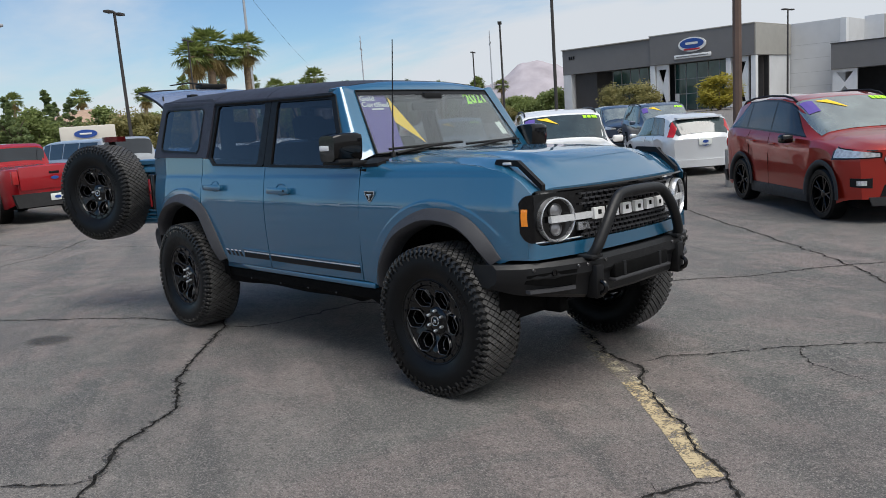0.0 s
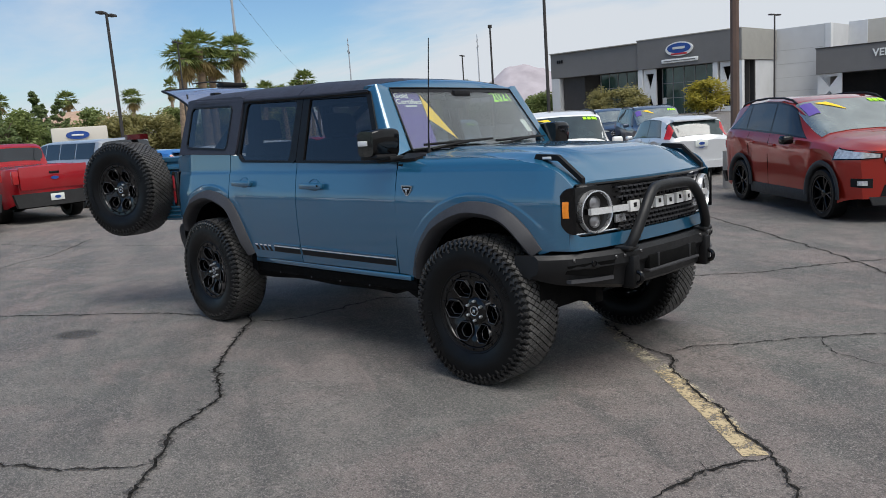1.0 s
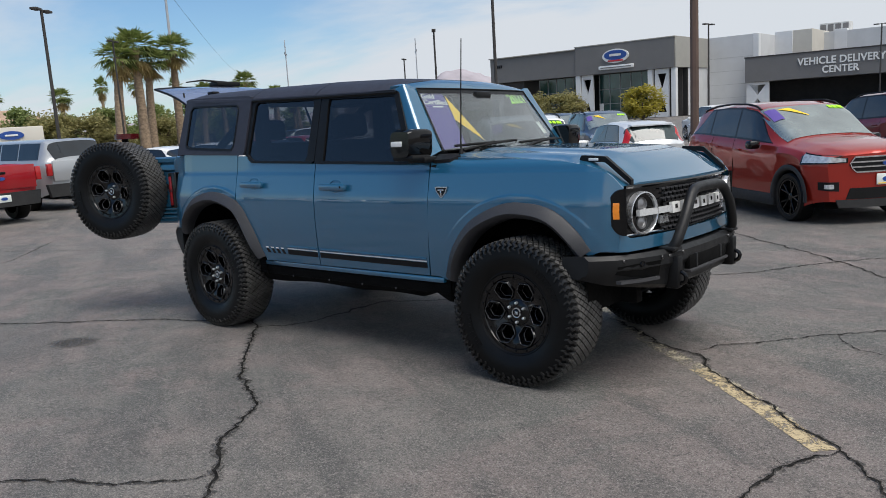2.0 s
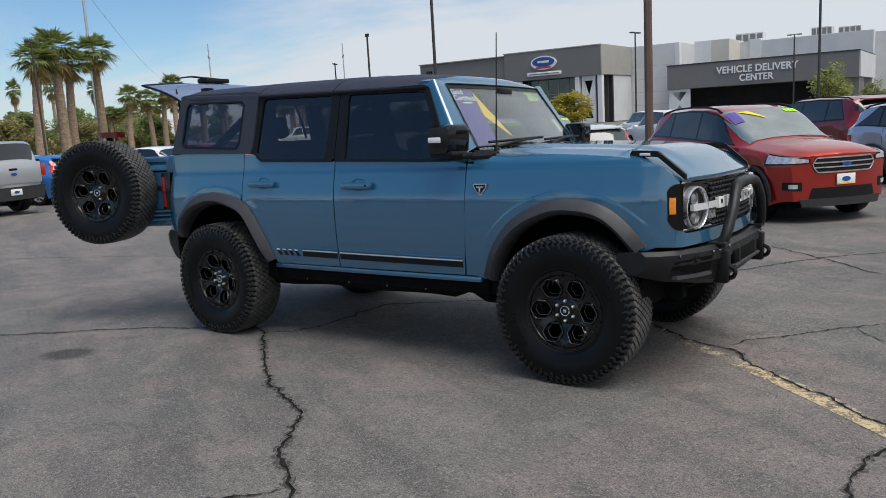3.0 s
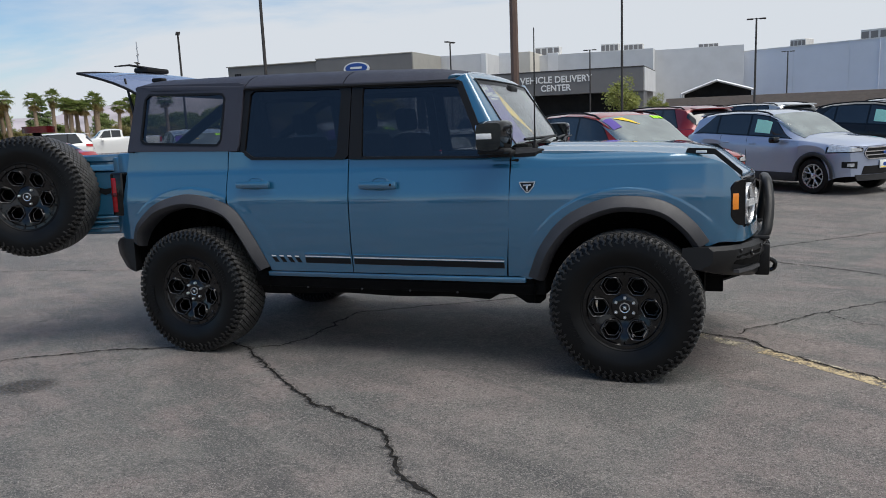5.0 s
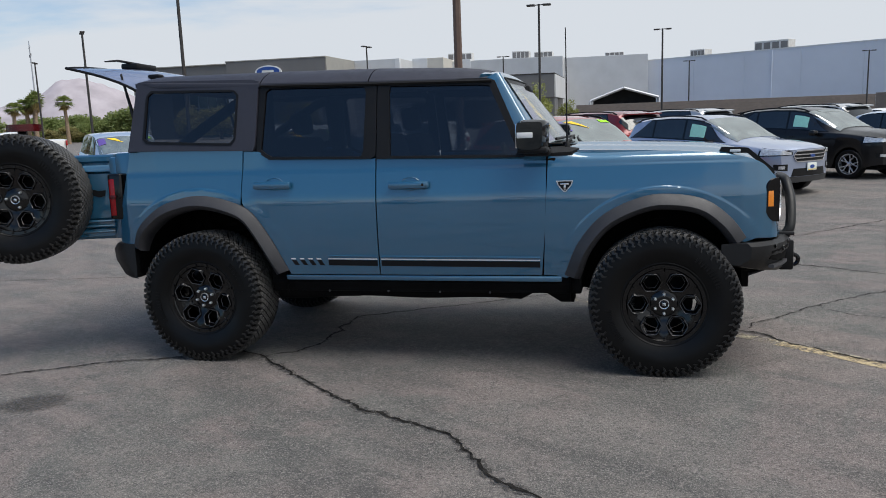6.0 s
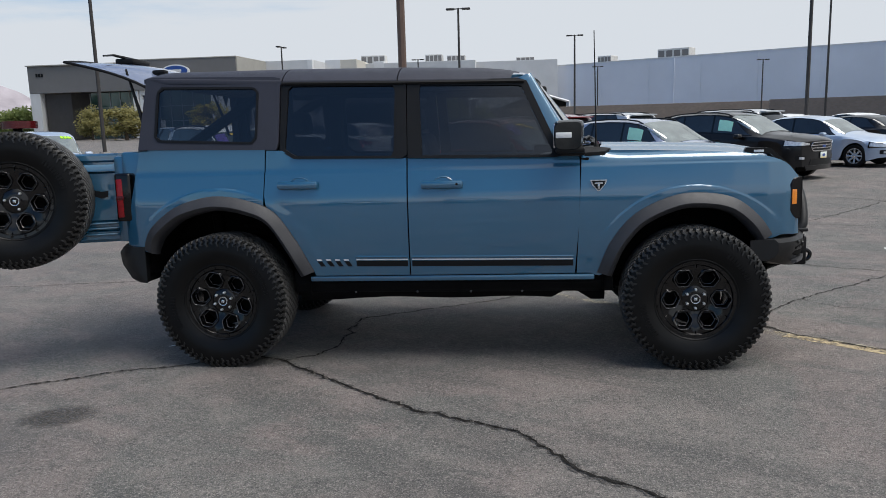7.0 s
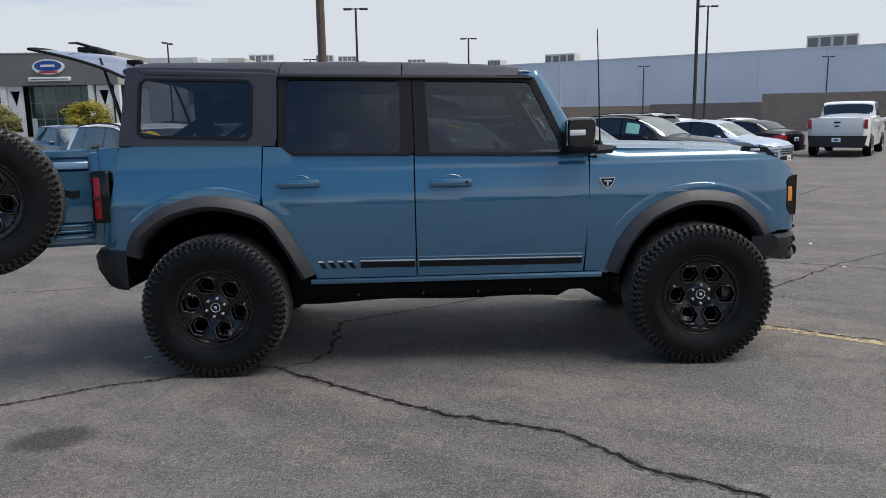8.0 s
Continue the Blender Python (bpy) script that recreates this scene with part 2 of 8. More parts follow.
M["white_plastic"] = plain("white_plastic", (0.78, 0.78, 0.77), 0.4, vary=0.04)
M["lamp_white"] = plain("lamp_reflector", (0.62, 0.64, 0.66), 0.12, metal=0.35, vary=0.35, scale=28)
M["amber"] = plain("amber_lens", (0.85, 0.26, 0.02), 0.18, vary=0.1, scale=60, Coat_Weight=0.6)
M["red_lens"] = plain("red_lens", (0.42, 0.012, 0.014), 0.16, vary=0.2, scale=40, Coat_Weight=0.6)
M["dark_red_lens"] = plain("dark_red_lens", (0.075, 0.006, 0.008), 0.25, vary=0.2, scale=40, Specular_IOR_Level=0.4)
M["tail_red"] = plain("deep_red_lens", (0.24, 0.008, 0.012), 0.2, vary=0.2, scale=40, Specular_IOR_Level=0.4)
M["tint"] = pane_glass("privacy_glass", (0.175, 0.188, 0.205), 0.085)
M["front_tint"] = pane_glass("side_glass", (0.210, 0.228, 0.245), 0.085)
M["inner_face"] = pane_glass("clear_inner_face", (1.0, 1.0, 1.0), 0.0)
M["clear"] = pane_glass("windscreen_glass", (0.92, 0.96, 0.945), 0.14)
# pale diffuse share of the tinted glass stands in for its sky reflection
M["hatch_glass"] = plain("sky_sheen_hatch_glass", (0.27, 0.32, 0.46), 0.08, vary=0.1, scale=3, Transmission_Weight=0.45, Specular_IOR_Level=0.8)
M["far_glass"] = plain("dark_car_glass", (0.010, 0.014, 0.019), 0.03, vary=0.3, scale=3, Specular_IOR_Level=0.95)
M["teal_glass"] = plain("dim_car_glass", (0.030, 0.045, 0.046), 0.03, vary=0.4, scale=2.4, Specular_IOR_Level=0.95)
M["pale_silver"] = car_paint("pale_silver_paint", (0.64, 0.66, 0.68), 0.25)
# opaque base lightened: part of the mirrored sky is put into the colour
M["screen_glass"] = plain("sky_pale_car_glass", (0.135, 0.162, 0.152), 0.03, vary=0.5, scale=2.4, Specular_IOR_Level=1.0, IOR=2.3)
M["cloth"] = plain("seat_cloth", (0.030, 0.031, 0.034), 0.85, vary=0.2, scale=12, bump=0.3)
M["headliner"] = plain("grey_trim", (0.16, 0.16, 0.16), 0.9, vary=0.1)
M["purple"] = plain("purple_banner", (0.100, 0.068, 0.290), 0.55, vary=0.05, Specular_IOR_Level=0.2)
M["banner_yellow"] = plain("yellow_banner", (0.90, 0.58, 0.04), 0.55, vary=0.04, Specular_IOR_Level=0.2)
M["neon"] = plain("neon_window_paint", (0.42, 0.92, 0.03), 0.6, vary=0.08, Specular_IOR_Level=0.2)
M["paper"] = plain("white_paper", (0.75, 0.78, 0.74), 0.7, vary=0.05)
M["mint_paper"] = plain("window_sheet", (0.34, 0.72, 0.62), 0.7, vary=0.08, scale=30)
M["decal_black"] = plain("black_decal", (0.008, 0.009, 0.011), 0.4, vary=0.1, Specular_IOR_Level=0.2)
M["decal_white"] = plain("white_decal", (0.70, 0.72, 0.74), 0.35, vary=0.04)
M["oval_blue"] = plain("blue_enamel", (0.020, 0.070, 0.30), 0.3, vary=0.08)
M["sign_red"] = plain("red_enamel", (0.50, 0.03, 0.04), 0.4, vary=0.08)
M["red_paint"] = car_paint("red_orange_paint", (0.33, 0.018, 0.009), 0.50, 0.34, 1.45, 1.0, 0.01)
M["truck_red"] = car_paint("red_truck_paint", (0.34, 0.005, 0.011), 0.15)
M["dark_red"] = car_paint("dark_red_paint", (0.17, 0.010, 0.015), 0.2)
M["white_paint"] = car_paint("white_car_paint", (0.78, 0.78, 0.76), 0.0)
M["silver_blue"] = car_paint("silver_blue_paint", (0.36, 0.41, 0.53), 0.55, 0.32, 1.6, 1.0, 0.01)
M["ice_blue"] = car_paint("pale_blue_paint", (0.42, 0.50, 0.62), 0.3)
M["black_paint"] = car_paint("black_car_paint", (0.004, 0.004, 0.005), 0.0, 0.3, 1.4, 0.45, 0.005)
M["silver_paint"] = car_paint("silver_car_paint", (0.46, 0.48, 0.50), 0.5)
M["grey_paint"] = car_paint("grey_car_paint", (0.19, 0.20, 0.215), 0.4)
M["navy_paint"] = car_paint("navy_car_paint", (0.03, 0.05, 0.09), 0.3)
M["blue_car"] = car_paint("bright_blue_paint", (0.03, 0.16, 0.45), 0.2)
M["cladding"] = plain("unpainted_cladding", (0.022, 0.022, 0.023), 0.6, vary=0.15, bump=0.2)
M["pole_brown"] = plain("brown_pole_paint", (0.115, 0.075, 0.058), 0.6, vary=0.15, scale=3)
M["pole_dark"] = plain("dark_pole_paint", (0.040, 0.036, 0.034), 0.55, vary=0.15, scale=3)
M["concrete"] = plain("concrete", (0.36, 0.34, 0.31), 0.9, vary=0.18, scale=3, bump=0.3)
M["mullion"] = plain("grey_mullion", (0.26, 0.27, 0.27), 0.5, vary=0.06)
# dark grey for a side panel, and for shade painted into the open bay
M["bay_shade_panel"] = plain("bay_shade_and_grey_panel", (0.050, 0.047, 0.046), 0.7, vary=0.1, scale=0.6)
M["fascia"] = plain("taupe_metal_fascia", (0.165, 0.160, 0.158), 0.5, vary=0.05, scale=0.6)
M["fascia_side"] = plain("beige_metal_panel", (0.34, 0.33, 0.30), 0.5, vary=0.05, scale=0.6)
M["stucco"] = plain("light_stucco", (0.60, 0.61, 0.62), 0.9, vary=0.06, scale=0.4, bump=0.2, bscale=20)
M["stucco_blue"] = plain("pale_panel_wall", (0.71, 0.745, 0.815), 0.85, vary=0.05, scale=0.15)
M["stucco_warm"] = plain("cream_stucco", (0.60, 0.57, 0.51), 0.9, vary=0.06, scale=0.4)
M["white_steel"] = plain("white_steel", (0.70, 0.71, 0.72), 0.5, vary=0.05, scale=0.8)
# near-black: the shade of unlit interiors is put into this colour
M["shade_backing"] = plain("painted_interior_shade", (0.014, 0.014, 0.015), 0.8, vary=0.3, scale=0.5)
M["shop_glass"] = plain("shopfront_glass", (0.022, 0.060, 0.058), 0.06, vary=0.5, scale=0.35, Specular_IOR_Level=0.8)
M["brick_wall"] = block_wall("brown_block_wall", (0.20, 0.165, 0.14), (0.24, 0.195, 0.165))
M["hvac"] = plain("rooftop_unit", (0.55, 0.55, 0.54), 0.6, vary=0.15, scale=1.5)
M["tile_roof"] = plain("clay_tile_roof", (0.40, 0.27, 0.19), 0.9, vary=0.2, scale=2)
M["house_wall"] = plain("sand_stucco", (0.50, 0.40, 0.30), 0.9, vary=0.08)
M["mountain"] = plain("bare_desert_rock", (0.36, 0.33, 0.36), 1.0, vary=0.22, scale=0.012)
M["palm_trunk"] = plain("palm_trunk", (0.30, 0.22, 0.15), 0.95, vary=0.35, scale=6, bump=0.6, bscale=14)
M["bark"] = plain("bark", (0.12, 0.09, 0.065), 0.95, vary=0.3, scale=6, bump=0.5, bscale=20)
M["palm_leaf"] = leaf_material("palm_leaf", (0.115, 0.165, 0.040), (0.280, 0.315, 0.100))
M["palm_dry"] = leaf_material("dry_palm_leaf", (0.33, 0.24, 0.10), (0.50, 0.38, 0.16))
M["leaf_green"] = leaf_material("green_leaf", (0.175, 0.235, 0.070), (0.350, 0.400, 0.150))
M["leaf_light"] = leaf_material("light_green_leaf", (0.235, 0.265, 0.070), (0.430, 0.450, 0.160))
M["leaf_pine"] = leaf_material("pine_needles", (0.150, 0.215, 0.085), (0.290, 0.350, 0.150))
M["leaf_olive"] = leaf_material("olive_leaf", (0.24, 0.225, 0.085), (0.40, 0.360, 0.15))
M["leaf_yellow"] = leaf_material("yellow_blossom", (0.30, 0.27, 0.035), (0.55, 0.46, 0.07))
M["galv"] = plain("galvanised_steel", (0.45, 0.47, 0.50), 0.5, metal=0.4, vary=0.1)

# ---- mesh helpers ----
GX, GY = 0.005, -0.028


def ground_z(x, y):
    """The lot falls gently away from the camera, then levels out."""
    s = max(-14.0, min(7.5, y))
    return GX * max(-12.0, min(12.0, x)) + GY * s


def finish(bm, sharp=38.0):
    bmesh.ops.recalc_face_normals(bm, faces=bm.faces)
    lim = radians(sharp)
    for f in bm.faces:
        f.smooth = True
    for e in bm.edges:
        e.smooth = len(e.link_faces) == 2 and e.calc_face_angle(0.0) < lim


def mesh_of(name, bm, mat, sharp=38.0):
    finish(bm, sharp)
    me = bpy.data.meshes.new(name)
    bm.to_mesh(me)
    bm.free()
    for m in (mat if isinstance(mat, (list, tuple)) else [mat]):
        me.materials.append(m)
    return me


def part(name, bm, mat, parent=None, label="", sharp=38.0, m=None):
    ob = new(name, mesh_of(name, bm, mat, sharp))
    ob.parent = parent
    if m is not None:
        ob.matrix_basis = m
    return tagged(ob, label)


def part_of(name, me, parent, m=None, label=""):
    ob = new(name, me)
    ob.parent = parent
    if m is not None:
        ob.matrix_basis = m
    return tagged(ob, label)


def thing(name, label, category, m=None, group="", kind=""):
    ob = new(name)
    ob.empty_display_size = 0.2
    if m is not None:
        ob.matrix_basis = m
    return tagged(ob, label, category, group, kind)


def box(bm, x0, x1, y0, y1, z0, z1, bevel=0.0, m=None, segs=2):
    g = bmesh.ops.create_cube(bm, size=1.0)
    vs = g["verts"]
    bmesh.ops.scale(bm, vec=(x1 - x0, y1 - y0, z1 - z0), verts=vs)
    bmesh.ops.translate(bm, vec=((x0 + x1) / 2, (y0 + y1) / 2, (z0 + z1) / 2), verts=vs)
    if bevel:
        es = list({e for v in vs for e in v.link_edges})
        r = bmesh.ops.bevel(bm, geom=es, offset=bevel, segments=segs, affect="EDGES", profile=0.5)
        vs = list({v for f in r["faces"] for v in f.verts} | {v for v in vs if v.is_valid})
    if m is not None:
        bmesh.ops.transform(bm, matrix=m, verts=vs)
    return bm


def B(*a, **k):
    return box(bmesh.new(), *a, **k)


def grid(bm, rows, close_u=False, close_v=False, cap=False):
    """Quads through a table of points, row by row."""
    V = [[bm.verts.new(p) for p in r] for r in rows]
    n, k = len(V), len(V[0])
    for i in range(n if close_u else n - 1):
        for j in range(k if close_v else k - 1):
            q = (V[i][j], V[(i + 1) % n][j], V[(i + 1) % n][(j + 1) % k], V[i][(j + 1) % k])
            if len(set(q)) == 4:
                bm.faces.new(q)
    if cap and close_v:
        bm.faces.new(V[0][::-1])
        bm.faces.new(V[-1])
    return V


def slab(bm, rows, off):
    """A sheet with thickness: rows of points, and the same points moved by off (a vector or a function of the point)."""
    f = off if callable(off) else (lambda p: Vector(off))
    A = [[Vector(p) for p in r] for r in rows]
    V = grid(bm, A)
    W = grid(bm, [[p + f(p) for p in r] for r in A])
    n, k = len(V), len(V[0])
    ring = [(0, j) for j in range(k)] + [(i, k - 1) for i in range(1, n)] + [(n - 1, j) for j in range(k - 2, -1, -1)] + [(i, 0) for i in range(n - 2, 0, -1)]
    for (a, b), (c, d) in zip(ring, ring[1:] + ring[:1]):
        bm.faces.new((V[a][b], V[c][d], W[c][d], W[a][b]))
    return bm


def tube(bm, pts, r, segs=10, cap=True):
    P = [Vector(p) for p in pts]
    R = r if isinstance(r, (list, tuple)) else [r] * len(P)
    rows, up = [], Vector((0, 0, 1))
    prev = None
    for i, p in enumerate(P):
        d = (P[min(i + 1, len(P) - 1)] - P[max(i - 1, 0)]).normalized()
        if prev is None:
            a = d.cross(up if abs(d.z) < 0.9 else Vector((1, 0, 0))).normalized()
        else:
            a = (prev - d * prev.dot(d)).normalized()
        prev = a
        b = d.cross(a)
        rows.append([p + R[i] * (math.cos(2 * math.pi * k / segs) * a + math.sin(2 * math.pi * k / segs) * b) for k in range(segs)])
    grid(bm, rows, close_v=True, cap=cap)
    return bm


def T(*a, **k):
    return tube(bmesh.new(), *a, **k)


def lathe(bm, prof, segs=48, axis="y", cap=False):
    """Turns a profile of (radius, along) about an axis."""
    rows = []
    for k in range(segs):
        a = 2 * math.pi * k / segs
        c, s = math.cos(a), math.sin(a)
        rows.append([(r * c, h, r * s) if axis == "y" else (r * c, r * s, h) if axis == "z" else (h, r * c, r * s) for r, h in prof])
    grid(bm, rows, close_u=True)
    if cap:
        bmesh.ops.remove_doubles(bm, verts=bm.verts, dist=1e-5)
        bmesh.ops.holes_fill(bm, edges=bm.edges)
    return bm


def spline(pts, n):
    """n points at even steps along a smooth curve through pts."""
    P = [Vector(p) for p in pts]
    if len(P) > 2:
        E = [2 * P[0] - P[1]] + P + [2 * P[-1] - P[-2]]
        C = []
        for i in range(len(P) - 1):
            a, b, c, d = E[i:i + 4]
            for k in range(12):
                t = k / 12
                C.append(0.5 * (2 * b + (c - a) * t + (2 * a - 5 * b + 4 * c - d) * t * t + (3 * b - a - 3 * c + d) * t ** 3))
        C.append(P[-1])
    else:
        C = P
    L = [0.0]
    for a, b in zip(C, C[1:]):
        L.append(L[-1] + (b - a).length)
    out, j = [], 0
    for k in range(n):
        s = L[-1] * k / (n - 1)
        while j < len(C) - 2 and L[j + 1] < s:
            j += 1
        f = (s - L[j]) / max(1e-9, L[j + 1] - L[j])
        out.append(C[j].lerp(C[j + 1], min(1, max(0, f))))
    return out


def lerp(a, b, t):
    return a + (b - a) * t


def interp(x, pts):
    if x <= pts[0][0]:
        return pts[0][1]
    for (a, p), (b, q) in zip(pts, pts[1:]):
        if x <= b:
            return lerp(p, q, (x - a) / (b - a))
    return pts[-1][1]


def smooth(a, b, x):
    t = min(1, max(0, (x - a) / (b - a)))
    return t * t * (3 - 2 * t)


def text_bm(s, size, depth=0.01, align="CENTER", bold=0.0):
    """Raised letters in the xz plane, facing -y."""
    cu = bpy.data.curves.new("letters", "FONT")
    cu.body, cu.size, cu.extrude, cu.align_x, cu.align_y, cu.offset = s, size, depth, align, "CENTER", bold
    cu.space_character = 1.0 + 1.6 * bold / size
    ob = new("letters", cu)
    dg = bpy.context.evaluated_depsgraph_get()
    me = bpy.data.meshes.new_from_object(ob.evaluated_get(dg))
    bm = bmesh.new()
    bm.from_mesh(me)
    bmesh.ops.transform(bm, matrix=pose(0, 0, 0, 90, 0, 0), verts=bm.verts)
    bpy.data.objects.remove(ob)
    bpy.data.curves.remove(cu)
    bpy.data.meshes.remove(me)
    return bm

# ---- ground ----
def spread(fine, step, far):
    v, out, d = fine, [], step
    a = [i * step for i in range(int(fine / step) + 1)]
    while v < far:
        d *= 1.35
        v += d
        a.append(v)
    return sorted({-x for x in a} | set(a))


gx_, gy_ = spread(24, 1.5, 3500), spread(24, 1.5, 3500)
bm = bmesh.new()
grid(bm, [[(x, y, ground_z(x, y)) for x in gx_] for y in gy_])
ground = tagged(part("ground", bm, M["asphalt"]), "worn grey asphalt of a dealer's parking lot, cracked and stained", "parking lot", kind="structure")


def ribbon(name, pts, width, mat, lift=0.004, jitter=0.0, seed=1, label="", parent=ground, step=0.035, taper=True):
    """A band that lies on the ground along a line; uneven for cracks."""
    rnd = random.Random(seed)
    L = sum((Vector(b) - Vector(a)).length for a, b in zip(pts, pts[1:]))
    n = max(4, int(L / step))
    C = linear_2d(pts, n)
    w0, w1 = [], []
    walk_off = 0.0
    for i, p in enumerate(C):
        d = (C[min(i + 1, n - 1)] - C[max(i - 1, 0)]).normalized()
        nn = Vector((-d.y, d.x))
        if jitter:
            walk_off = 0.80 * walk_off + rnd.gauss(0, jitter)
        q = p + nn * walk_off
        w = width
        if jitter:
            w *= rnd.uniform(0.35, 1.5)
        if taper:
            w *= min(1.0, 0.15 + i / 10, 0.15 + (n - 1 - i) / 10)
        for lst, sg in ((w0, -1), (w1, 1)):
            e = q + nn * (sg * w / 2)
            lst.append((e.x, e.y, ground_z(e.x, e.y) + lift))
    bm = bmesh.new()
    grid(bm, [w0, w1])
    for f in bm.faces:
        if f.normal.z < 0:
            f.normal_flip()
    return part(name, bm, mat, parent, label)


def linear_2d(pts, n):
    P = [Vector(p) for p in pts]
    L = [0.0]
    for a, b in zip(P, P[1:]):
        L.append(L[-1] + (b - a).length)
    out = []
    for k in range(n):
        s = L[-1] * k / (n - 1)
        j = 0
        while j < len(P) - 2 and L[j + 1] < s:
            j += 1
        out.append(P[j].lerp(P[j + 1], min(1, (s - L[j]) / max(1e-9, L[j + 1] - L[j]))))
    return out


CRACKS = [
    (0.038, [(-1.55, -0.62), (-1.16, -0.84), (-0.86, -1.06), (-0.50, -1.43), (-0.17, -1.69), (0.10, -1.85), (0.40, -2.02), (0.55, -2.20), (0.76, -2.48), (1.02, -2.70), (1.15, -2.83), (1.7, -3.3)]),
    (0.022, [(1.02, -2.70), (0.94, -2.84), (0.74, -3.02), (0.40, -3.2), (-0.2, -3.7)]),
    (0.026, [(-5.2, -3.3), (-3.28, -1.91), (-2.60, -1.42), (-2.16, -1.12), (-1.80, -0.94), (-1.40, -0.70)]),
    (0.024, [(-1.16, -0.84), (-0.95, -0.70), (-0.87, -0.45), (-0.87, 0.36), (-0.46, 0.66), (0.09, 0.99), (0.9, 1.6), (1.06, 2.61)]),
    (0.030, [(1.2, 0.76), (1.50, 0.55), (1.86, 0.25), (2.19, 0.14), (2.25, -0.04), (2.37, -0.21), (2.67, -0.46), (3.0, -0.80), (3.22, -0.98), (3.30, -1.10), (3.6, -1.5)]),
    (0.016, [(2.09, 0.20), (2.20, 0.45), (2.34, 0.58), (2.52, 0.83), (2.75, 1.06), (3.12, 1.43), (4.2, 2.4), (5.5, 3.4)]),
    (0.030, [(3.22, -0.98), (3.13, -1.10), (3.02, -1.32), (3.0, -1.52), (3.04, -1.75), (3.3, -2.3)]),
    (0.024, [(-4.5, 10.2), (-1.51, 7.75), (-0.12, 6.36), (1.03, 5.16), (1.88, 4.29), (2.59, 3.36), (3.6, 2.6), (5.5, 1.2)]),
    (0.024, [(-0.6, 1.7), (1.06, 2.61), (1.54, 3.09), (1.90, 3.77), (2.32, 4.32), (3.8, 5.8), (6.2, 8.6), (9.0, 12.0)]),
    (0.020, [(4.4, 6.6), (5.2, 6.2), (6.4, 5.2), (8.2, 4.6)]),
    (0.020, [(6.3, 10.4), (6.9, 9.6), (7.2, 8.8), (8.0, 7.6)]),
    (0.018, [(-9.48, 1.22), (-7.68, -0.11), (-7.3, -0.75), (-6.0, -1.9), (-5.2, -3.3)]),
    (0.016, [(-12.0, -0.5), (-9.0, 0.3), (-6.2, 1.6), (-3.4, 2.2), (-0.6, 1.7)]),
    (0.012, [(2.75, 1.06), (2.95, 0.72), (3.3, 0.55)]),
]
for i, (w, pts) in enumerate(CRACKS):
    ribbon("crack_edge", pts, w * 1.6, M["crack_edge"], 0.004, 0.009, seed=20 + i, step=0.028)
    ribbon("crack", pts, w * 0.44, M["crack"], 0.006, 0.009, seed=20 + i, step=0.028)
    if w >= 0.024:
        rnd = random.Random(90 + i)
        C = linear_2d(pts, 14)
        for k in range(3, 13, 5):
            a = rnd.uniform(0, 6.28)
            p = C[k]
            q = p + Vector((math.cos(a), math.sin(a))) * rnd.uniform(0.05, 0.10)
            r = q + Vector((math.cos(a + 0.6), math.sin(a + 0.6))) * rnd.uniform(0.03, 0.08)
            ribbon("crack_branch", [tuple(p), tuple(q), tuple(r)], 0.008, M["crack"], 0.005, 0.006, seed=200 + i * 13 + k)
ribbon("parking_line", [(0.70, 1.30), (1.21, 0.85), (1.74, 0.26), (2.24, -0.14)], 0.10, M["pale_line"], 0.003, taper=False, label="worn pale yellow parking line")
ribbon("parking_line", [(2.24, -0.14), (2.54, -0.41), (2.79, -0.65), (3.15, -1.01)], 0.115, M["yellow"], 0.003, taper=False, label="faded yellow parking line")
ribbon("line_edge", [(1.70, 0.36), (2.22, -0.07), (2.56, -0.345), (2.82, -0.585), (3.00, -0.77)], 0.035, M["pale_line"], 0.0042, taper=True, label="pale rest of an older line")
for i, (a, b) in enumerate((((14.0, 23.2), (17.5, 27.5)), ((17.2, 22.6), (20.5, 27.0)), ((20.4, 22.0), (23.5, 26.4)))):
    ribbon("parking_line", [a, b], 0.11, M["white_line"], 0.003, taper=False, label="white parking line")
for sx, sy, sr, kx, rz in ((-2.03, -1.90, 0.20, 1.25, 15),):
    bm = bmesh.new()
    bmesh.ops.create_circle(bm, cap_ends=True, segments=28, radius=sr * 1.1)
    slope = pose(0, 0, 0, -math.degrees(GY) * -1.0, -math.degrees(GX), 0)
    part("oil_stain", bm, soft_stain("old_oil_stain", (0.052, 0.050, 0.048), sr), ground, m=Matrix.Translation((sx, sy, ground_z(sx, sy) + 0.0025)) @ slope @ pose(0, 0, 0, 0, 0, rz) @ Matrix.Diagonal((kx, 1, 1, 1)))

bm = bmesh.new()
for cx, cy, w, h, r in ((-2.07, -0.48, 0.026, 0.010, 0.2), (4.6, 3.9, 0.02, 0.015, 1.0), (4.1, 2.2, 0.016, 0.012, 2.0)):
    c, s = math.cos(r), math.sin(r)
    bm.faces.new([bm.verts.new((cx + a * w * c - b * h * s, cy + a * w * s + b * h * c, ground_z(cx, cy) + 0.006 + 0.003 * a)) for a, b in ((-1, -1), (1, -0.7), (0.9, 1), (-0.8, 0.8))])
tagged(part("paper_scraps", bm, M["paper"]), "small white paper scraps lying on the asphalt", "litter", kind="stuff")

# ---- dealership and big-box building ----
def wallbox(name, x0, x1, y0, y1, z0, z1, mat, parent, label="", bevel=0.02):
    return part(name, B(x0, x1, y0, y1, z0, z1, bevel, segs=1), mat, parent, label)


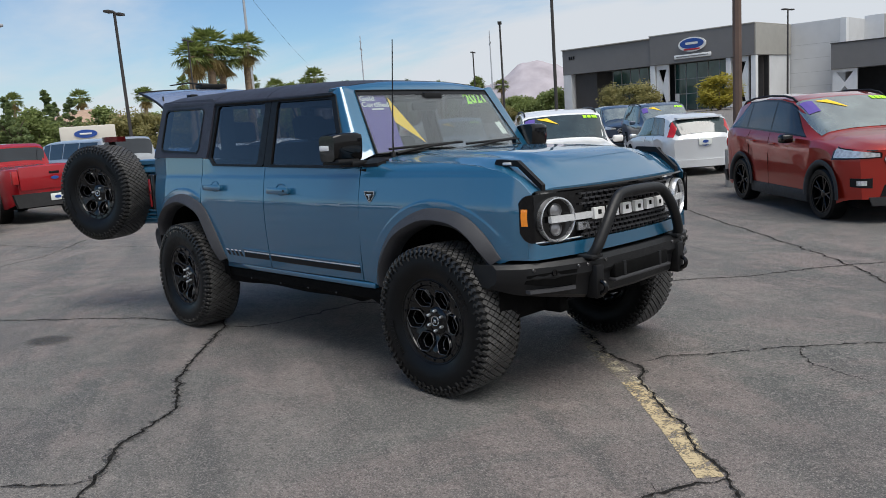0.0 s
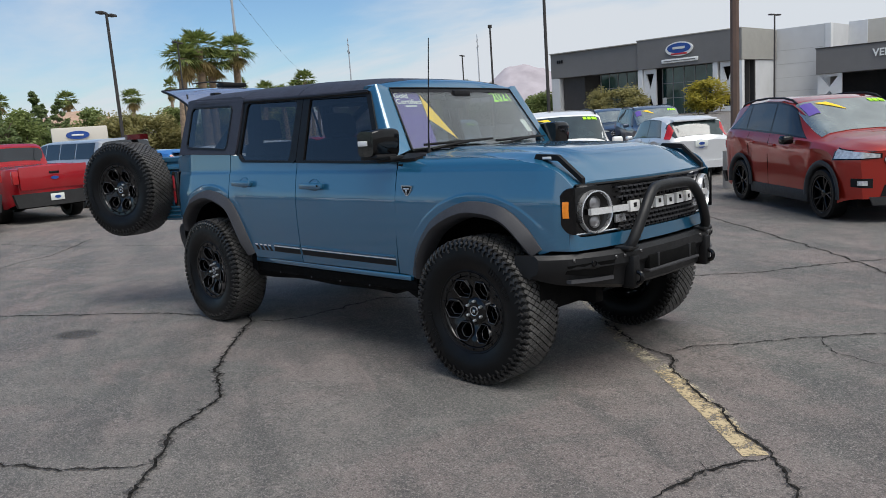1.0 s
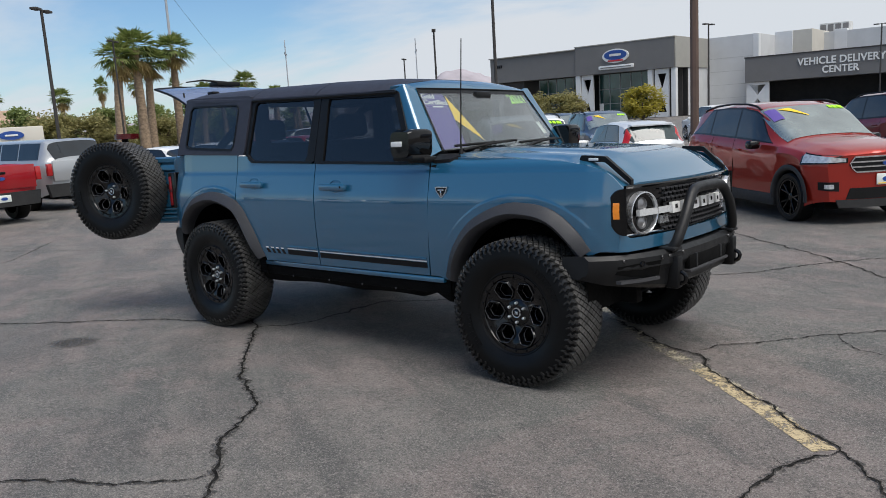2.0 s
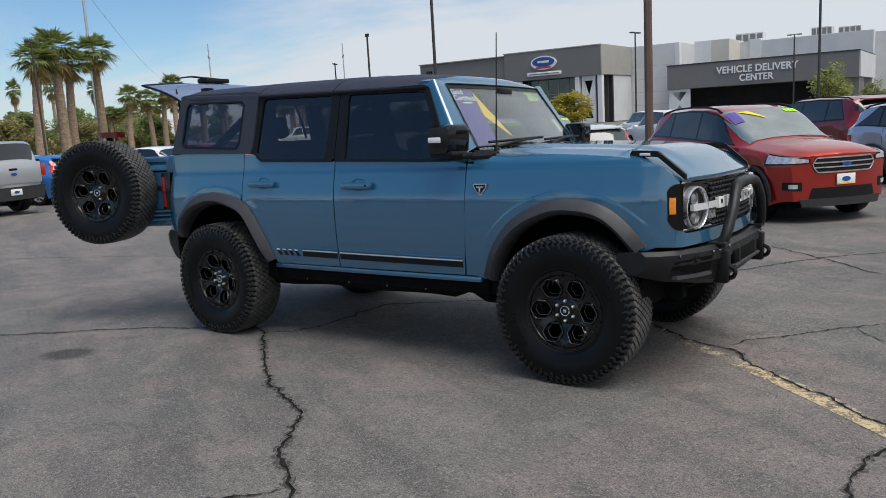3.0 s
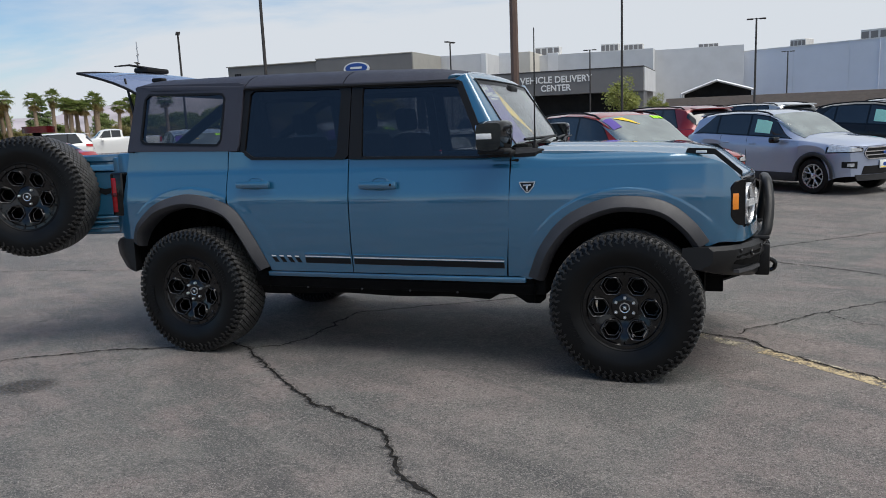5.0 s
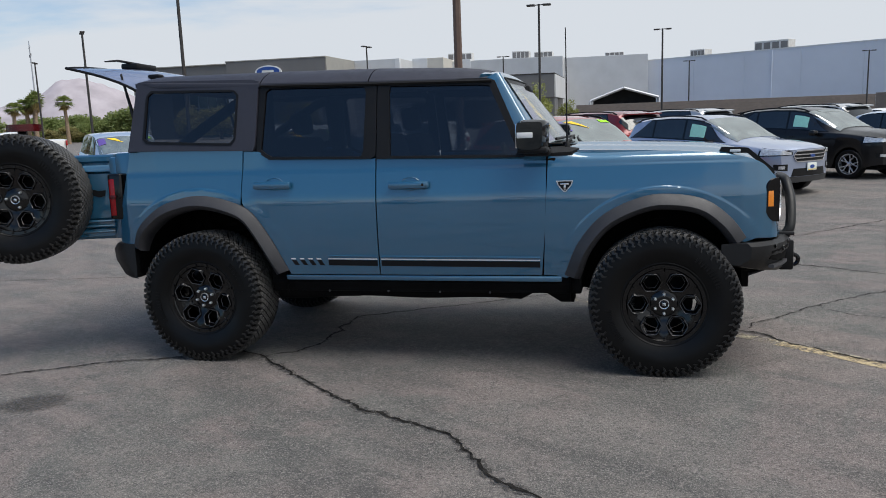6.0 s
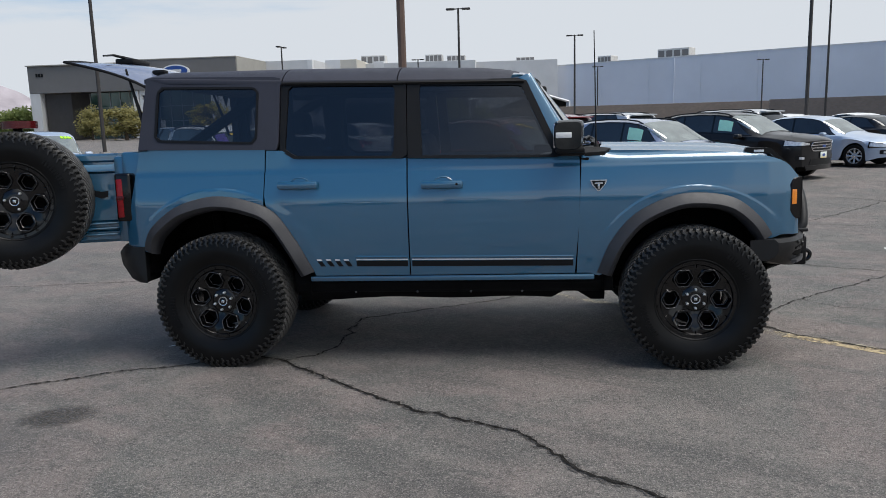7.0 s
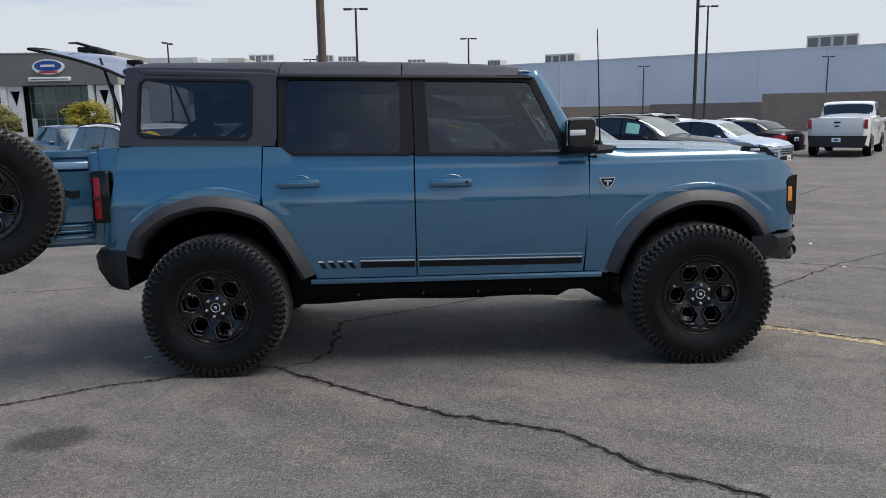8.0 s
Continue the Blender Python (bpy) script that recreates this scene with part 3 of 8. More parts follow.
dealer = thing("dealership", "flat-roofed taupe car dealership with a glazed showroom", "building")
FY = 104.5
wallbox("fascia", -58.2, -42.1, FY, 117.0, 6.75, 11.0, M["fascia"], dealer, "taupe metal fascia")
wallbox("fascia", -74.6, -58.2, FY + 0.25, 117.0, 6.75, 10.7, M["fascia"], dealer, "taupe metal fascia")
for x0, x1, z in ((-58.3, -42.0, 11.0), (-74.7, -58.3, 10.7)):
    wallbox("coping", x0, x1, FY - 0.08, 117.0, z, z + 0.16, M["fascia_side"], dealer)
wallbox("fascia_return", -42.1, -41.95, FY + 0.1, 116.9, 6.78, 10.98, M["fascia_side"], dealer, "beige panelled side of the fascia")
wallbox("end_column", -74.6, -73.0, FY + 0.3, FY + 2.0, -0.2, 6.74, M["stucco"], dealer)
# solid dark block in place of an open bay; its colour is the shade
wallbox("bay_shade_block", -72.8, -68.6, FY + 1.2, FY + 9, -0.2, 6.74, M["bay_shade_panel"], dealer)
# near-black sheet behind the glazing, painted as the showroom's inner shade
wallbox("back_wall", -66.3, -42.1, FY + 4.5, FY + 5.0, -0.2, 6.74, M["shade_backing"], dealer)
wallbox("sidewall", -42.6, -42.1, FY + 5.0, 117.0, -0.2, 6.74, M["stucco"], dealer)
wallbox("sidewall", -45.2, -42.7, FY + 4.2, 117.0, -0.2, 6.74, M["bay_shade_panel"], dealer)

for x0, x1 in ((-58.3, -57.5), (-46.3, -45.6), (-42.7, -42.0)):
    wallbox("white_column", x0, x1, FY + 0.2, FY + 1.0, -0.2, 6.74, M["white_steel"], dealer)
def cut_panel(name, x0, x1, y, z0, z1, parent, d=0.35):
    """A white panel column pierced by a triangle pointing down and one pointing up."""
    xm, zm, e = (x0 + x1) / 2, (z0 + z1) / 2, 0.16 * (x1 - x0)
    t0, t1 = z0 + 0.10 * (z1 - z0), z1 - 0.10 * (z1 - z0)
    bm = bmesh.new()

    def prism(pts):
        f = [bm.verts.new((x, y, z)) for x, z in pts]
        g = [bm.verts.new((x, y + d, z)) for x, z in pts]
        bm.faces.new(f)
        bm.faces.new(g[::-1])
        for i in range(len(pts)):
            j = (i + 1) % len(pts)
            bm.faces.new((f[i], f[j], g[j], g[i]))
    gap = 0.06 * (z1 - z0)
    for zo, zt, zi in ((z1, t1, zm + gap), (z0, t0, zm - gap)):
        prism([(x0, zo), (x1, zo), (x1, zt), (x0, zt)] if zo > zm else [(x0, zo), (x0, zt), (x1, zt), (x1, zo)])
        prism([(x0, zt), (x0 + e, zt), (xm, zi), (x0, zi)])
        prism([(x1, zt), (x1 - e, zt), (xm, zi), (x1, zi)])
    prism([(x0, zm + gap), (x1, zm + gap), (x1, zm - gap), (x0, zm - gap)])
    bmesh.ops.remove_doubles(bm, verts=bm.verts, dist=0.002)
    bmesh.ops.recalc_face_normals(bm, faces=bm.faces)
    part(name, bm, M["white_steel"], parent, "white panel column with triangular cut-outs")


for x0, x1 in ((-57.4, -55.4), (-45.3, -43.2)):
    cut_panel("panel_column", x0, x1, FY + 0.5, -0.2, 6.72, dealer)
# glazing with mullions
for x0, x1, yy in ((-66.4, -58.4, FY + 2.6), (-55.2, -46.4, FY + 2.2)):
    n = int((x1 - x0) / 1.55)
    for i in range(n):
        a, b = lerp(x0, x1, i / n), lerp(x0, x1, (i + 1) / n)
        for z0, z1 in ((-0.2, 2.2), (2.2, 4.4), (4.4, 6.7)):
            part("window", B(a + 0.05, b - 0.05, yy, yy + 0.03, z0 + 0.05, z1 - 0.05), M["shop_glass"], dealer)
    bm = bmesh.new()
    for i in range(n + 1):
        a = lerp(x0, x1, i / n)
        box(bm, a - 0.06, a + 0.06, yy - 0.08, yy + 0.06, -0.2, 6.74)
    for z in (2.2, 4.4):
        box(bm, x0, x1, yy - 0.06, yy + 0.05, z - 0.05, z + 0.05)
    part("mullions", bm, M["mullion"], dealer)
wallbox("entrance_door", -55.2, -54.5, FY + 2.0, FY + 2.1, -0.2, 2.3, M["white_steel"], dealer)
# drive-through bay: pale yard wall seen behind
wallbox("yard_wall", -68.4, -64.4, FY + 14, FY + 14.3, -0.2, 5.2, M["stucco_warm"], dealer)
# signs
sign = thing("oval_sign", "white-rimmed blue oval sign over a white panel on the fascia", "sign")
def ellipse(bm, cx, cz, rx, rz, y, d, n=40):
    f = [bm.verts.new((cx + rx * math.cos(2 * math.pi * k / n), y, cz + rz * math.sin(2 * math.pi * k / n))) for k in range(n)]
    g = [bm.verts.new((v.co.x, y + d, v.co.z)) for v in f]
    bm.faces.new(f)
    bm.faces.new(g[::-1])
    for k in range(n):
        bm.faces.new((f[k], f[(k + 1) % n], g[(k + 1) % n], g[k]))
    return bm
SX = -51.2
part("oval_rim", ellipse(bmesh.new(), SX, 9.20, 2.15, 1.02, FY - 0.25, 0.25), M["white_plastic"], sign)
part("oval_face", ellipse(bmesh.new(), SX, 9.32, 1.85, 0.72, FY - 0.29, 0.06), M["oval_blue"], sign, "blue oval")
part("oval_script", B(SX - 0.95, SX + 0.95, FY - 0.33, FY - 0.28, 9.18, 9.52, 0.08), M["white_plastic"], sign)
part("red_band", B(SX - 1.25, SX + 1.25, FY - 0.31, FY - 0.26, 8.38, 8.62, 0.03), M["sign_red"], sign)
part("white_panel", B(SX - 2.9, SX + 2.9, FY - 0.2, FY, 7.28, 7.86, 0.1), M["white_plastic"], sign)
part("panel_line", B(SX - 2.5, SX + 2.5, FY - 0.23, FY - 0.19, 7.5, 7.64, 0.02), M["fascia"], sign)
num = thing("number_plate_bars", "dark plain bars on the fascia", "sign")
for k in range(3):
    part("bar", B(-73.3 + 0.42 * k, -73.0 + 0.42 * k, FY + 0.15, FY + 0.25, 9.15, 9.65, 0.02), M["decal_black"], num)
# wall between showroom and delivery canopy
mid = thing("service_wing", "light grey block-walled service wing with stepped parapets", "building")
wallbox("wing_wall", -43.0, -34.4, 117.2, 136, -0.2, 11.2, M["stucco"], mid)
wallbox("parapet_return", -34.4, -29.0, 125.0, 136, -0.2, 11.6, M["stucco_warm"], mid)
for x0, x1, yy in ((-35.2, -34.38, 117.12), (-34.42, -31.8, 124.94), (-27.5, -25.7, 131.94)):
    wallbox("pale_pilaster", x0, x1, yy, yy + 1.0, -0.2, 11.22 if yy < 120 else 11.62, M["white_steel"], mid, "pale pilaster strip")
wallbox("wing_wall", -29.0, -9.6, 132.0, 140, -0.2, 11.3, M["stucco"], mid)
bm = bmesh.new()
for z in (2.0, 4.0, 6.0, 8.0):
    box(bm, -43.0, -34.4, 117.185, 117.21, z - 0.012, z + 0.012)
part("wall_joints", bm, M["mullion"], mid)
deliv = thing("delivery_canopy", "grey delivery canopy with large white raised lettering", "building")
DY = 113.0
wallbox("canopy_fascia", -35.0, -9.4, DY, 131.8, 4.0, 7.45, M["fascia"], deliv, "grey metal fascia")
wallbox("canopy_coping", -35.1, -9.3, DY - 0.1, 131.8, 7.45, 7.6, M["pole_dark"], deliv)
wallbox("canopy_side", -9.4, -9.2, DY + 0.3, 131.7, 4.05, 7.4, M["stucco"], deliv)
# the shade under the canopy, painted as a near-black sheet
wallbox("canopy_interior", -33.5, -9.6, DY + 6.0, DY + 6.4, -0.2, 4.0, M["shade_backing"], deliv)
wallbox("canopy_wall", -11.0, -9.4, DY + 0.6, DY + 6.0, -0.2, 4.0, M["fascia"], deliv)
cut_panel("panel_column", -34.9, -31.7, DY + 0.4, -0.2, 3.98, deliv)
for s, size, x, z in (("VEHICLE DELIVERY", 1.36, -22.3, 6.22), ("CENTER", 1.30, -22.3, 4.98)):
    bm = text_bm(s, size, 0.06, "CENTER", 0.030)
    w = max(v.co.x for v in bm.verts) - min(v.co.x for v in bm.verts)
    k = (11.0 if "DEL" in s else 4.6) / w
    bmesh.ops.scale(bm, vec=(k, 1, 1), verts=bm.verts)
    bmesh.ops.translate(bm, vec=(x, DY - 0.1, z), verts=bm.verts)
    part("sign_letters", bm, M["white_plastic"], deliv, "white raised letters")
# long pale warehouse wall running off to the side
big = thing("warehouse", "long pale blue-grey windowless warehouse", "building")
WA, WB = Vector((4.6, 137.0)), Vector((92.0, 78.0))
wd = (WB - WA).normalized()
wallbox("front_block", -9.6, 4.6, 134.5, 150, -0.2, 11.1, M["stucco"], big)
wall_m = Matrix.Translation((WA.x, WA.y, 0)) @ pose(0, 0, 0, 0, 0, math.degrees(math.atan2(wd.y, wd.x)))
n = 12
for i in range(n):
    a, b = (WB - WA).length * i / n, (WB - WA).length * (i + 1) / n
    part("wall_panel", B(a + 0.015, b - 0.015, 0, 0.4, -0.2, 10.0, 0.01, segs=1), M["stucco_blue"], big, m=wall_m)
part("wall_cap", B(0, (WB - WA).length, -0.06, 1.0, 10.0, 10.18, 0.01, segs=1), M["white_steel"], big, m=wall_m)
part("roof_deck", B(0, (WB - WA).length, 0.4, 30, 9.5, 9.7), M["concrete"], big, m=wall_m)
part("downpipe", T([(22.0, -0.15, 9.9), (22.0, -0.15, 0)], 0.10, 8), M["stucco_blue"], big, m=wall_m)
def hvac(x, y, z, w, h, m=None):
    t = thing("rooftop_unit", "grey louvred air-conditioning unit on the roof", "air conditioner", Matrix.Translation((x, y, z)) @ (m or Matrix()), "rooftop units")
    part("casing", B(-w / 2, w / 2, -1.2, 1.2, 0, h, 0.05, segs=1), M["hvac"], t)
    for i in range(4):
        x0 = -w / 2 + w * (i + 0.12) / 4
        part("louvre", B(x0, x0 + w * 0.19, -1.24, -1.19, h * 0.15, h * 0.85, 0.01, segs=1), M["fascia"], t)
    return t
for x, y, z, w, h in ((-28.2, 136, 11.3, 4.4, 1.6), (-17.2, 136, 11.3, 3.0, 1.4), (-13.2, 136, 11.3, 3.2, 1.1), (-1.0, 138, 11.1, 3.2, 0.7)):
    hvac(x, y, z, w, h)
for a, w, h in ((8.5, 2.6, 1.3), (21.0, 5.4, 1.6), (62.0, 6.5, 1.9), (78.0, 3.0, 1.2)):
    p = WA + wd * a
    hvac(p.x + 1.6, p.y + 2.5, 9.7, w, h + 0.3, pose(0, 0, 0, 0, 0, math.degrees(math.atan2(wd.y, wd.x))))
# brown block walls in front of it
def yard_wall(name, a, b, h, th=0.25):
    A, Bv = Vector(a), Vector(b)
    d = Bv - A
    ob = part(name, B(0, d.length, 0, th, -0.4, h, 0.02, segs=1), M["brick_wall"], None, m=Matrix.Translation((A.x, A.y, 0)) @ pose(0, 0, 0, 0, 0, math.degrees(math.atan2(d.y, d.x))))
    return tagged(ob, "brown concrete block yard wall", "wall", kind="structure")
yard_wall("wall_yard_east", (28.4, 60.0), (62.0, 50.0), 3.0)
yard_wall("wall_yard_north", (-6.0, 110.4), (33.0, 108.5), 2.65)
yard_wall("wall_yard_return", (33.0, 108.5), (60.0, 92.0), 2.8)
# white gabled steel frame beside the canopy
gable = thing("gable_shelter", "open white steel gable frame backed by painted shade", "shelter")
bm = bmesh.new()
G = [(-4.0, -0.2), (-4.0, 3.2), (0.7, 4.9), (5.6, 3.4), (5.6, -0.2)]
for y in (111.0, 113.5):
    for a, b in zip(G, G[1:]):
        tube(bm, [(a[0], y, a[1]), (b[0], y, b[1])], 0.16, 4)
part("frame", bm, M["white_steel"], gable)
# near-black sheet gives the open frame its shaded depth
part("shade_back", slab(bmesh.new(), [[(-3.7, 113.8, 0.0), (0.7, 113.8, 0.0), (5.3, 113.8, 0.0)], [(-3.7, 113.8, 3.15), (0.7, 113.8, 4.78), (5.3, 113.8, 3.35)]], (0, 0.1, 0)), M["shade_backing"], gable)
part("roof_sheet", slab(bmesh.new(), [[(-4.1, 111, 3.25), (-4.1, 114, 3.25)], [(0.7, 111, 5.0), (0.7, 114, 5.0)], [(5.7, 111, 3.45), (5.7, 114, 3.45)]], (0, 0, 0.08)), M["mullion"], gable)

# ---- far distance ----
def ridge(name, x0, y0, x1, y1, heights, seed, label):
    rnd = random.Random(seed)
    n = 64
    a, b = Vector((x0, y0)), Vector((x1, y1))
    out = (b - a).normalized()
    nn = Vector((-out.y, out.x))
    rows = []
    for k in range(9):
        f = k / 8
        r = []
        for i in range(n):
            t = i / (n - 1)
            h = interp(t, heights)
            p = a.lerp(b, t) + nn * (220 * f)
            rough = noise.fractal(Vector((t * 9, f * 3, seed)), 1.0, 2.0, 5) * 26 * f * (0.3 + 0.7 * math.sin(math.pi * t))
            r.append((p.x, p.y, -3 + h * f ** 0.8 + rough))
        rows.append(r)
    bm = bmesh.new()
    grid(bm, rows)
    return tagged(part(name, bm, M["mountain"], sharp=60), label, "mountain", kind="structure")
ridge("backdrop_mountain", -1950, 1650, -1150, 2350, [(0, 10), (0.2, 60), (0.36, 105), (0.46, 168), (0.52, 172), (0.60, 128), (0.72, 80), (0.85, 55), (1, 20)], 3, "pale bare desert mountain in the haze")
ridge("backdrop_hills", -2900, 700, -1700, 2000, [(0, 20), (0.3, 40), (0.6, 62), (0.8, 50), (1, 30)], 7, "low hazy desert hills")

# ---- the blue off-roader, in its own axes: x forward, y to its left, z up ----
_cz = Vector((-GX, -GY, 1)).normalized()
_cx = Vector((1, 0, GX)).normalized()
_cy = _cz.cross(_cx)
CAR = Matrix((_cx, _cy, _cz)).transposed().to_4x4()
suv = thing("off_road_suv", "blue-grey boxy four-door off-roader with its tailgate and rear glass open", "car", CAR)

R_ARCH = [(-2.0, 0.76), (-1.985, 0.814), (-1.931, 0.905), (-1.777, 1.022), (-1.622, 1.076), (-1.472, 1.095), (-1.289, 1.066), (-1.111, 0.988), (-0.976, 0.801), (-0.877, 0.603)]
F_ARCH = [(0.905, 0.581), (0.988, 0.775), (1.135, 0.942), (1.361, 1.044), (1.553, 1.053), (1.712, 1.014), (1.841, 0.913), (1.923, 0.802)]
HUB_X, HUB_Y, HUB_Z = 1.475, 0.835, 0.425


def side_y(x, z):
    y = interp(x, [(-2.18, 0.80), (-2.12, 0.845), (-2.03, 0.876), (-1.8, 0.894), (-0.9, 0.902), (0, 0.895), (0.9, 0.876), (1.7, 0.872), (1.9, 0.858), (2.0, 0.835), (2.1, 0.785)])
    y += 0.010 - 0.028 * min(0.0, (z - 0.98) / 0.40) ** 2 - 0.004 * smooth(1.232, 1.242, z)
    # the upper doors lean in: the lean sets in over a hand's height, then stays;
    # a band round each wheel flare stands upright and meets it in a crease
    u = max(0.0, z - 1.03)
    lean = 0.155 * (u * u / 0.14 if u < 0.07 else u - 0.035)
    band = 0.0
    for cx, ra in ((-HUB_X, 0.645), (HUB_X, 0.606)):
        band = max(band, smooth(ra + 0.052, ra + 0.043, math.hypot(x - cx, z - 0.45)))
    y += band * (0.0025 + 0.6 * lean) - lean
    if x > 0.8:
        y -= 0.062 * max(0.0, (z - 1.215) / 0.095) ** 4.5 * smooth(0.8, 1.1, x)
    if x < -1.0:
        y += 0.09 * max(0.0, z - 1.26)
    return y


def glass_y(z):
    return 0.878 - (z - 1.33) * 0.27


def shift(pts, d, cx, cz):
    """Moves a curve towards its wheel."""
    out = []
    for x, z in pts:
        v = Vector((x - cx, z - cz))
        v *= (v.length + d) / v.length
        out.append((cx + v.x, cz + v.y))
    return out


def sheet(name, rows_xz, s, mat, yf=side_y, thick=0.012, label="", parent=suv, out=0.0):
    rows = [[(x, s * (yf(x, z) + out), z) for x, z in r] for r in rows_xz]
    return part(name, slab(bmesh.new(), rows, (0, -s * thick, 0)), mat, parent, label, sharp=30)


def ruled(bot, top, n=40, k=16):
    b = spline([(x, z, 0) for x, z in bot], n)
    t = spline([(x, z, 0) for x, z in top], n)
    return [[(lerp(p.x, q.x, v / (k - 1)), lerp(p.y, q.y, v / (k - 1))) for p, q in zip(b, t)] for v in range(k)]


def linear(pts, n):
    P = [Vector(p) for p in pts]
    L = [0]
    for a, b in zip(P, P[1:]):
        L.append(L[-1] + (b - a).length)
    out = []
    for k in range(n):
        s = L[-1] * k / (n - 1)
        j = max(i for i in range(len(P) - 1) if L[i] <= s + 1e-9)
        out.append(P[j].lerp(P[j + 1], (s - L[j]) / max(1e-9, L[j + 1] - L[j])))
    return out


def zsweep(xl, xr, zb, zt, n=26, k=62):
    """Rows between a left and a right edge given by height; the top edge is a function of x."""
    rows = []
    xs0, xs1 = xl(1.3), xr(1.25)
    for v in range(k):
        r = []
        for u in range(n):
            f = u / (n - 1)
            z = lerp(zb, zt(lerp(xs0, xs1, f)), v / (k - 1))
            r.append((lerp(xl(z), xr(z), f), z))
        rows.append(r)
    return rows


DOOR_BACK = [(0.578, -0.862), (0.603, -0.870), (0.80, -0.968), (0.98, -1.100), (1.03, -1.160), (1.10, -1.168), (1.378, -1.150)]
BELT_BACK = [(-1.16, 1.378), (-1.05, 1.374), (-0.965, 1.322), (-0.25, 1.309)]
for s in (-1, 1):
    fa = shift(F_ARCH, -0.035, HUB_X, 0.45)
    ra = shift(R_ARCH, -0.035, -HUB_X, 0.45)
    sheet("front_fender", ruled([(0.778, 0.578), (0.85, 0.578)] + fa + [(1.99, 0.80), (2.065, 0.802)], [(0.812, 1.305), (1.2, 1.312), (1.6, 1.298), (1.85, 1.272), (2.0, 1.225), (2.085, 1.140)], 72, 60), s, M["blue"])
    q = [p for p in ra if p[0] < -1.20] + [(-1.178, 1.016)]
    sheet("rear_quarter_panel", ruled([(-2.135, 0.79)] + q, [(-2.003, 1.410), (-1.6, 1.402), (-1.158, 1.389)], 52, 50), s, M["blue"])
    rd = sheet("rear_door", zsweep(lambda z: interp(z, DOOR_BACK), lambda z: -0.258, 0.578, lambda x: interp(x, BELT_BACK)), s, M["blue"])
    fd = sheet("front_door", zsweep(lambda z: -0.250, lambda z: interp(z, [(0.578, 0.766), (0.9, 0.794), (1.18, 0.800), (1.25, 0.800), (1.30, 0.798)]), 0.578, lambda x: interp(x, [(-0.25, 1.309), (0.8, 1.292)])), s, M["blue"])
    # flares
    for nm, arch, cx in (("front_wheel_flare", F_ARCH, HUB_X), ("rear_wheel_flare", R_ARCH, -HUB_X)):
        C = spline([(x, z, 0) for x, z in arch], 46)
        rows = []
        for i, p in enumerate(C):
            n = Vector((p.x - cx, p.y - 0.45)).normalized()
            d = C[min(i + 1, 45)] - C[max(i - 1, 0)]
            nn = Vector((-d.y, d.x)).normalized()
            n = (n + (nn if nn.dot(n) > 0 else -nn)).normalized()
            end = min(1.0, 0.55 + i / 8, 0.55 + (45 - i) / 8)
            rows.append([(p.x + n.x * o, s * (side_y(p.x, p.y) + dy * end), p.y + n.y * o) for o, dy in ((0.006, -0.012), (0.003, 0.010), (-0.004, 0.017), (-0.050, 0.053), (-0.056, 0.056), (-0.062, 0.052), (-0.080, 0.030), (-0.088, 0.008), (-0.092, -0.06))])
        bm = bmesh.new()
        grid(bm, rows)
        part(nm, bm, M["flare"], suv, "grained dark grey plastic flare", sharp=34)
        # liner behind the opening
        rows = [[(cx + (p.x - cx) * 0.95, s * y, 0.45 + (p.y - 0.45) * 0.95) for y in (0.86, 0.70, 0.50, 0.42)] for p in C]
        rows = [[(rows[0][0][0], s * y, 0.42 if cx > 0 else 0.60) for y in (0.86, 0.70, 0.50, 0.42)]] + rows + [[(rows[-1][0][0], s * y, 0.45) for y in (0.86, 0.70, 0.50, 0.42)]]
        bm = bmesh.new()
        grid(bm, rows)
        inner = [bm.verts.new((q[-1][0], s * 0.42, q[-1][2])) for q in rows]
        bm.faces.new(inner)
        part("wheel_arch_liner", bm, M["under"], suv)
    # upper door frames and panes
    def ring(name, outer, inner, mat, thick=0.03, out=0.0, label="", parent=suv):
        O = linear([(x, z) for x, z in outer + outer[:1]], 49)
        I = linear([(x, z) for x, z in inner + inner[:1]], 49)
        rows = [[(p[0], s * (glass_y(p[1]) + out), p[1]) for p in O], [(p[0], s * (glass_y(p[1]) + out), p[1]) for p in I],
                [(p[0], s * (glass_y(p[1]) + out - thick), p[1]) for p in I], [(p[0], s * (glass_y(p[1]) + out - thick), p[1]) for p in O]]
        bm = bmesh.new()
        grid(bm, rows, close_u=True)
        bmesh.ops.remove_doubles(bm, verts=bm.verts, dist=1e-5)
        return part(name, bm, mat, parent, label)

    def pane(name, poly, mat, out=-0.012, parent=suv, label=""):
        c = [sum(p[0] for p in poly) / len(poly), sum(p[1] for p in poly) / len(poly)]
        bm = bmesh.new()
        f = [bm.verts.new((x, s * (glass_y(z) + out), z)) for x, z in poly]
        g = [bm.verts.new((x, s * (glass_y(z) + out - 0.005), z)) for x, z in poly]
        bm.faces.new(f)
        bm.faces.new(g[::-1])
        for i in range(len(poly)):
            j = (i + 1) % len(poly)
            bm.faces.new((f[i], f[j], g[j], g[i]))
        bm.faces.ensure_lookup_table()
        for q in bm.faces[1:]:
            q.material_index = 1
        return part(name, bm, [mat, M["inner_face"]], parent, label)

    ri = [(-1.030, 1.385), (-0.965, 1.338), (-0.335, 1.324), (-0.332, 1.757), (-1.018, 1.777)]
    ring("rear_window_frame", [(-1.062, 1.376), (-0.975, 1.321), (-0.252, 1.308), (-0.262, 1.790), (-1.064, 1.806)], ri, M["dark_plastic"], label="black window frame")
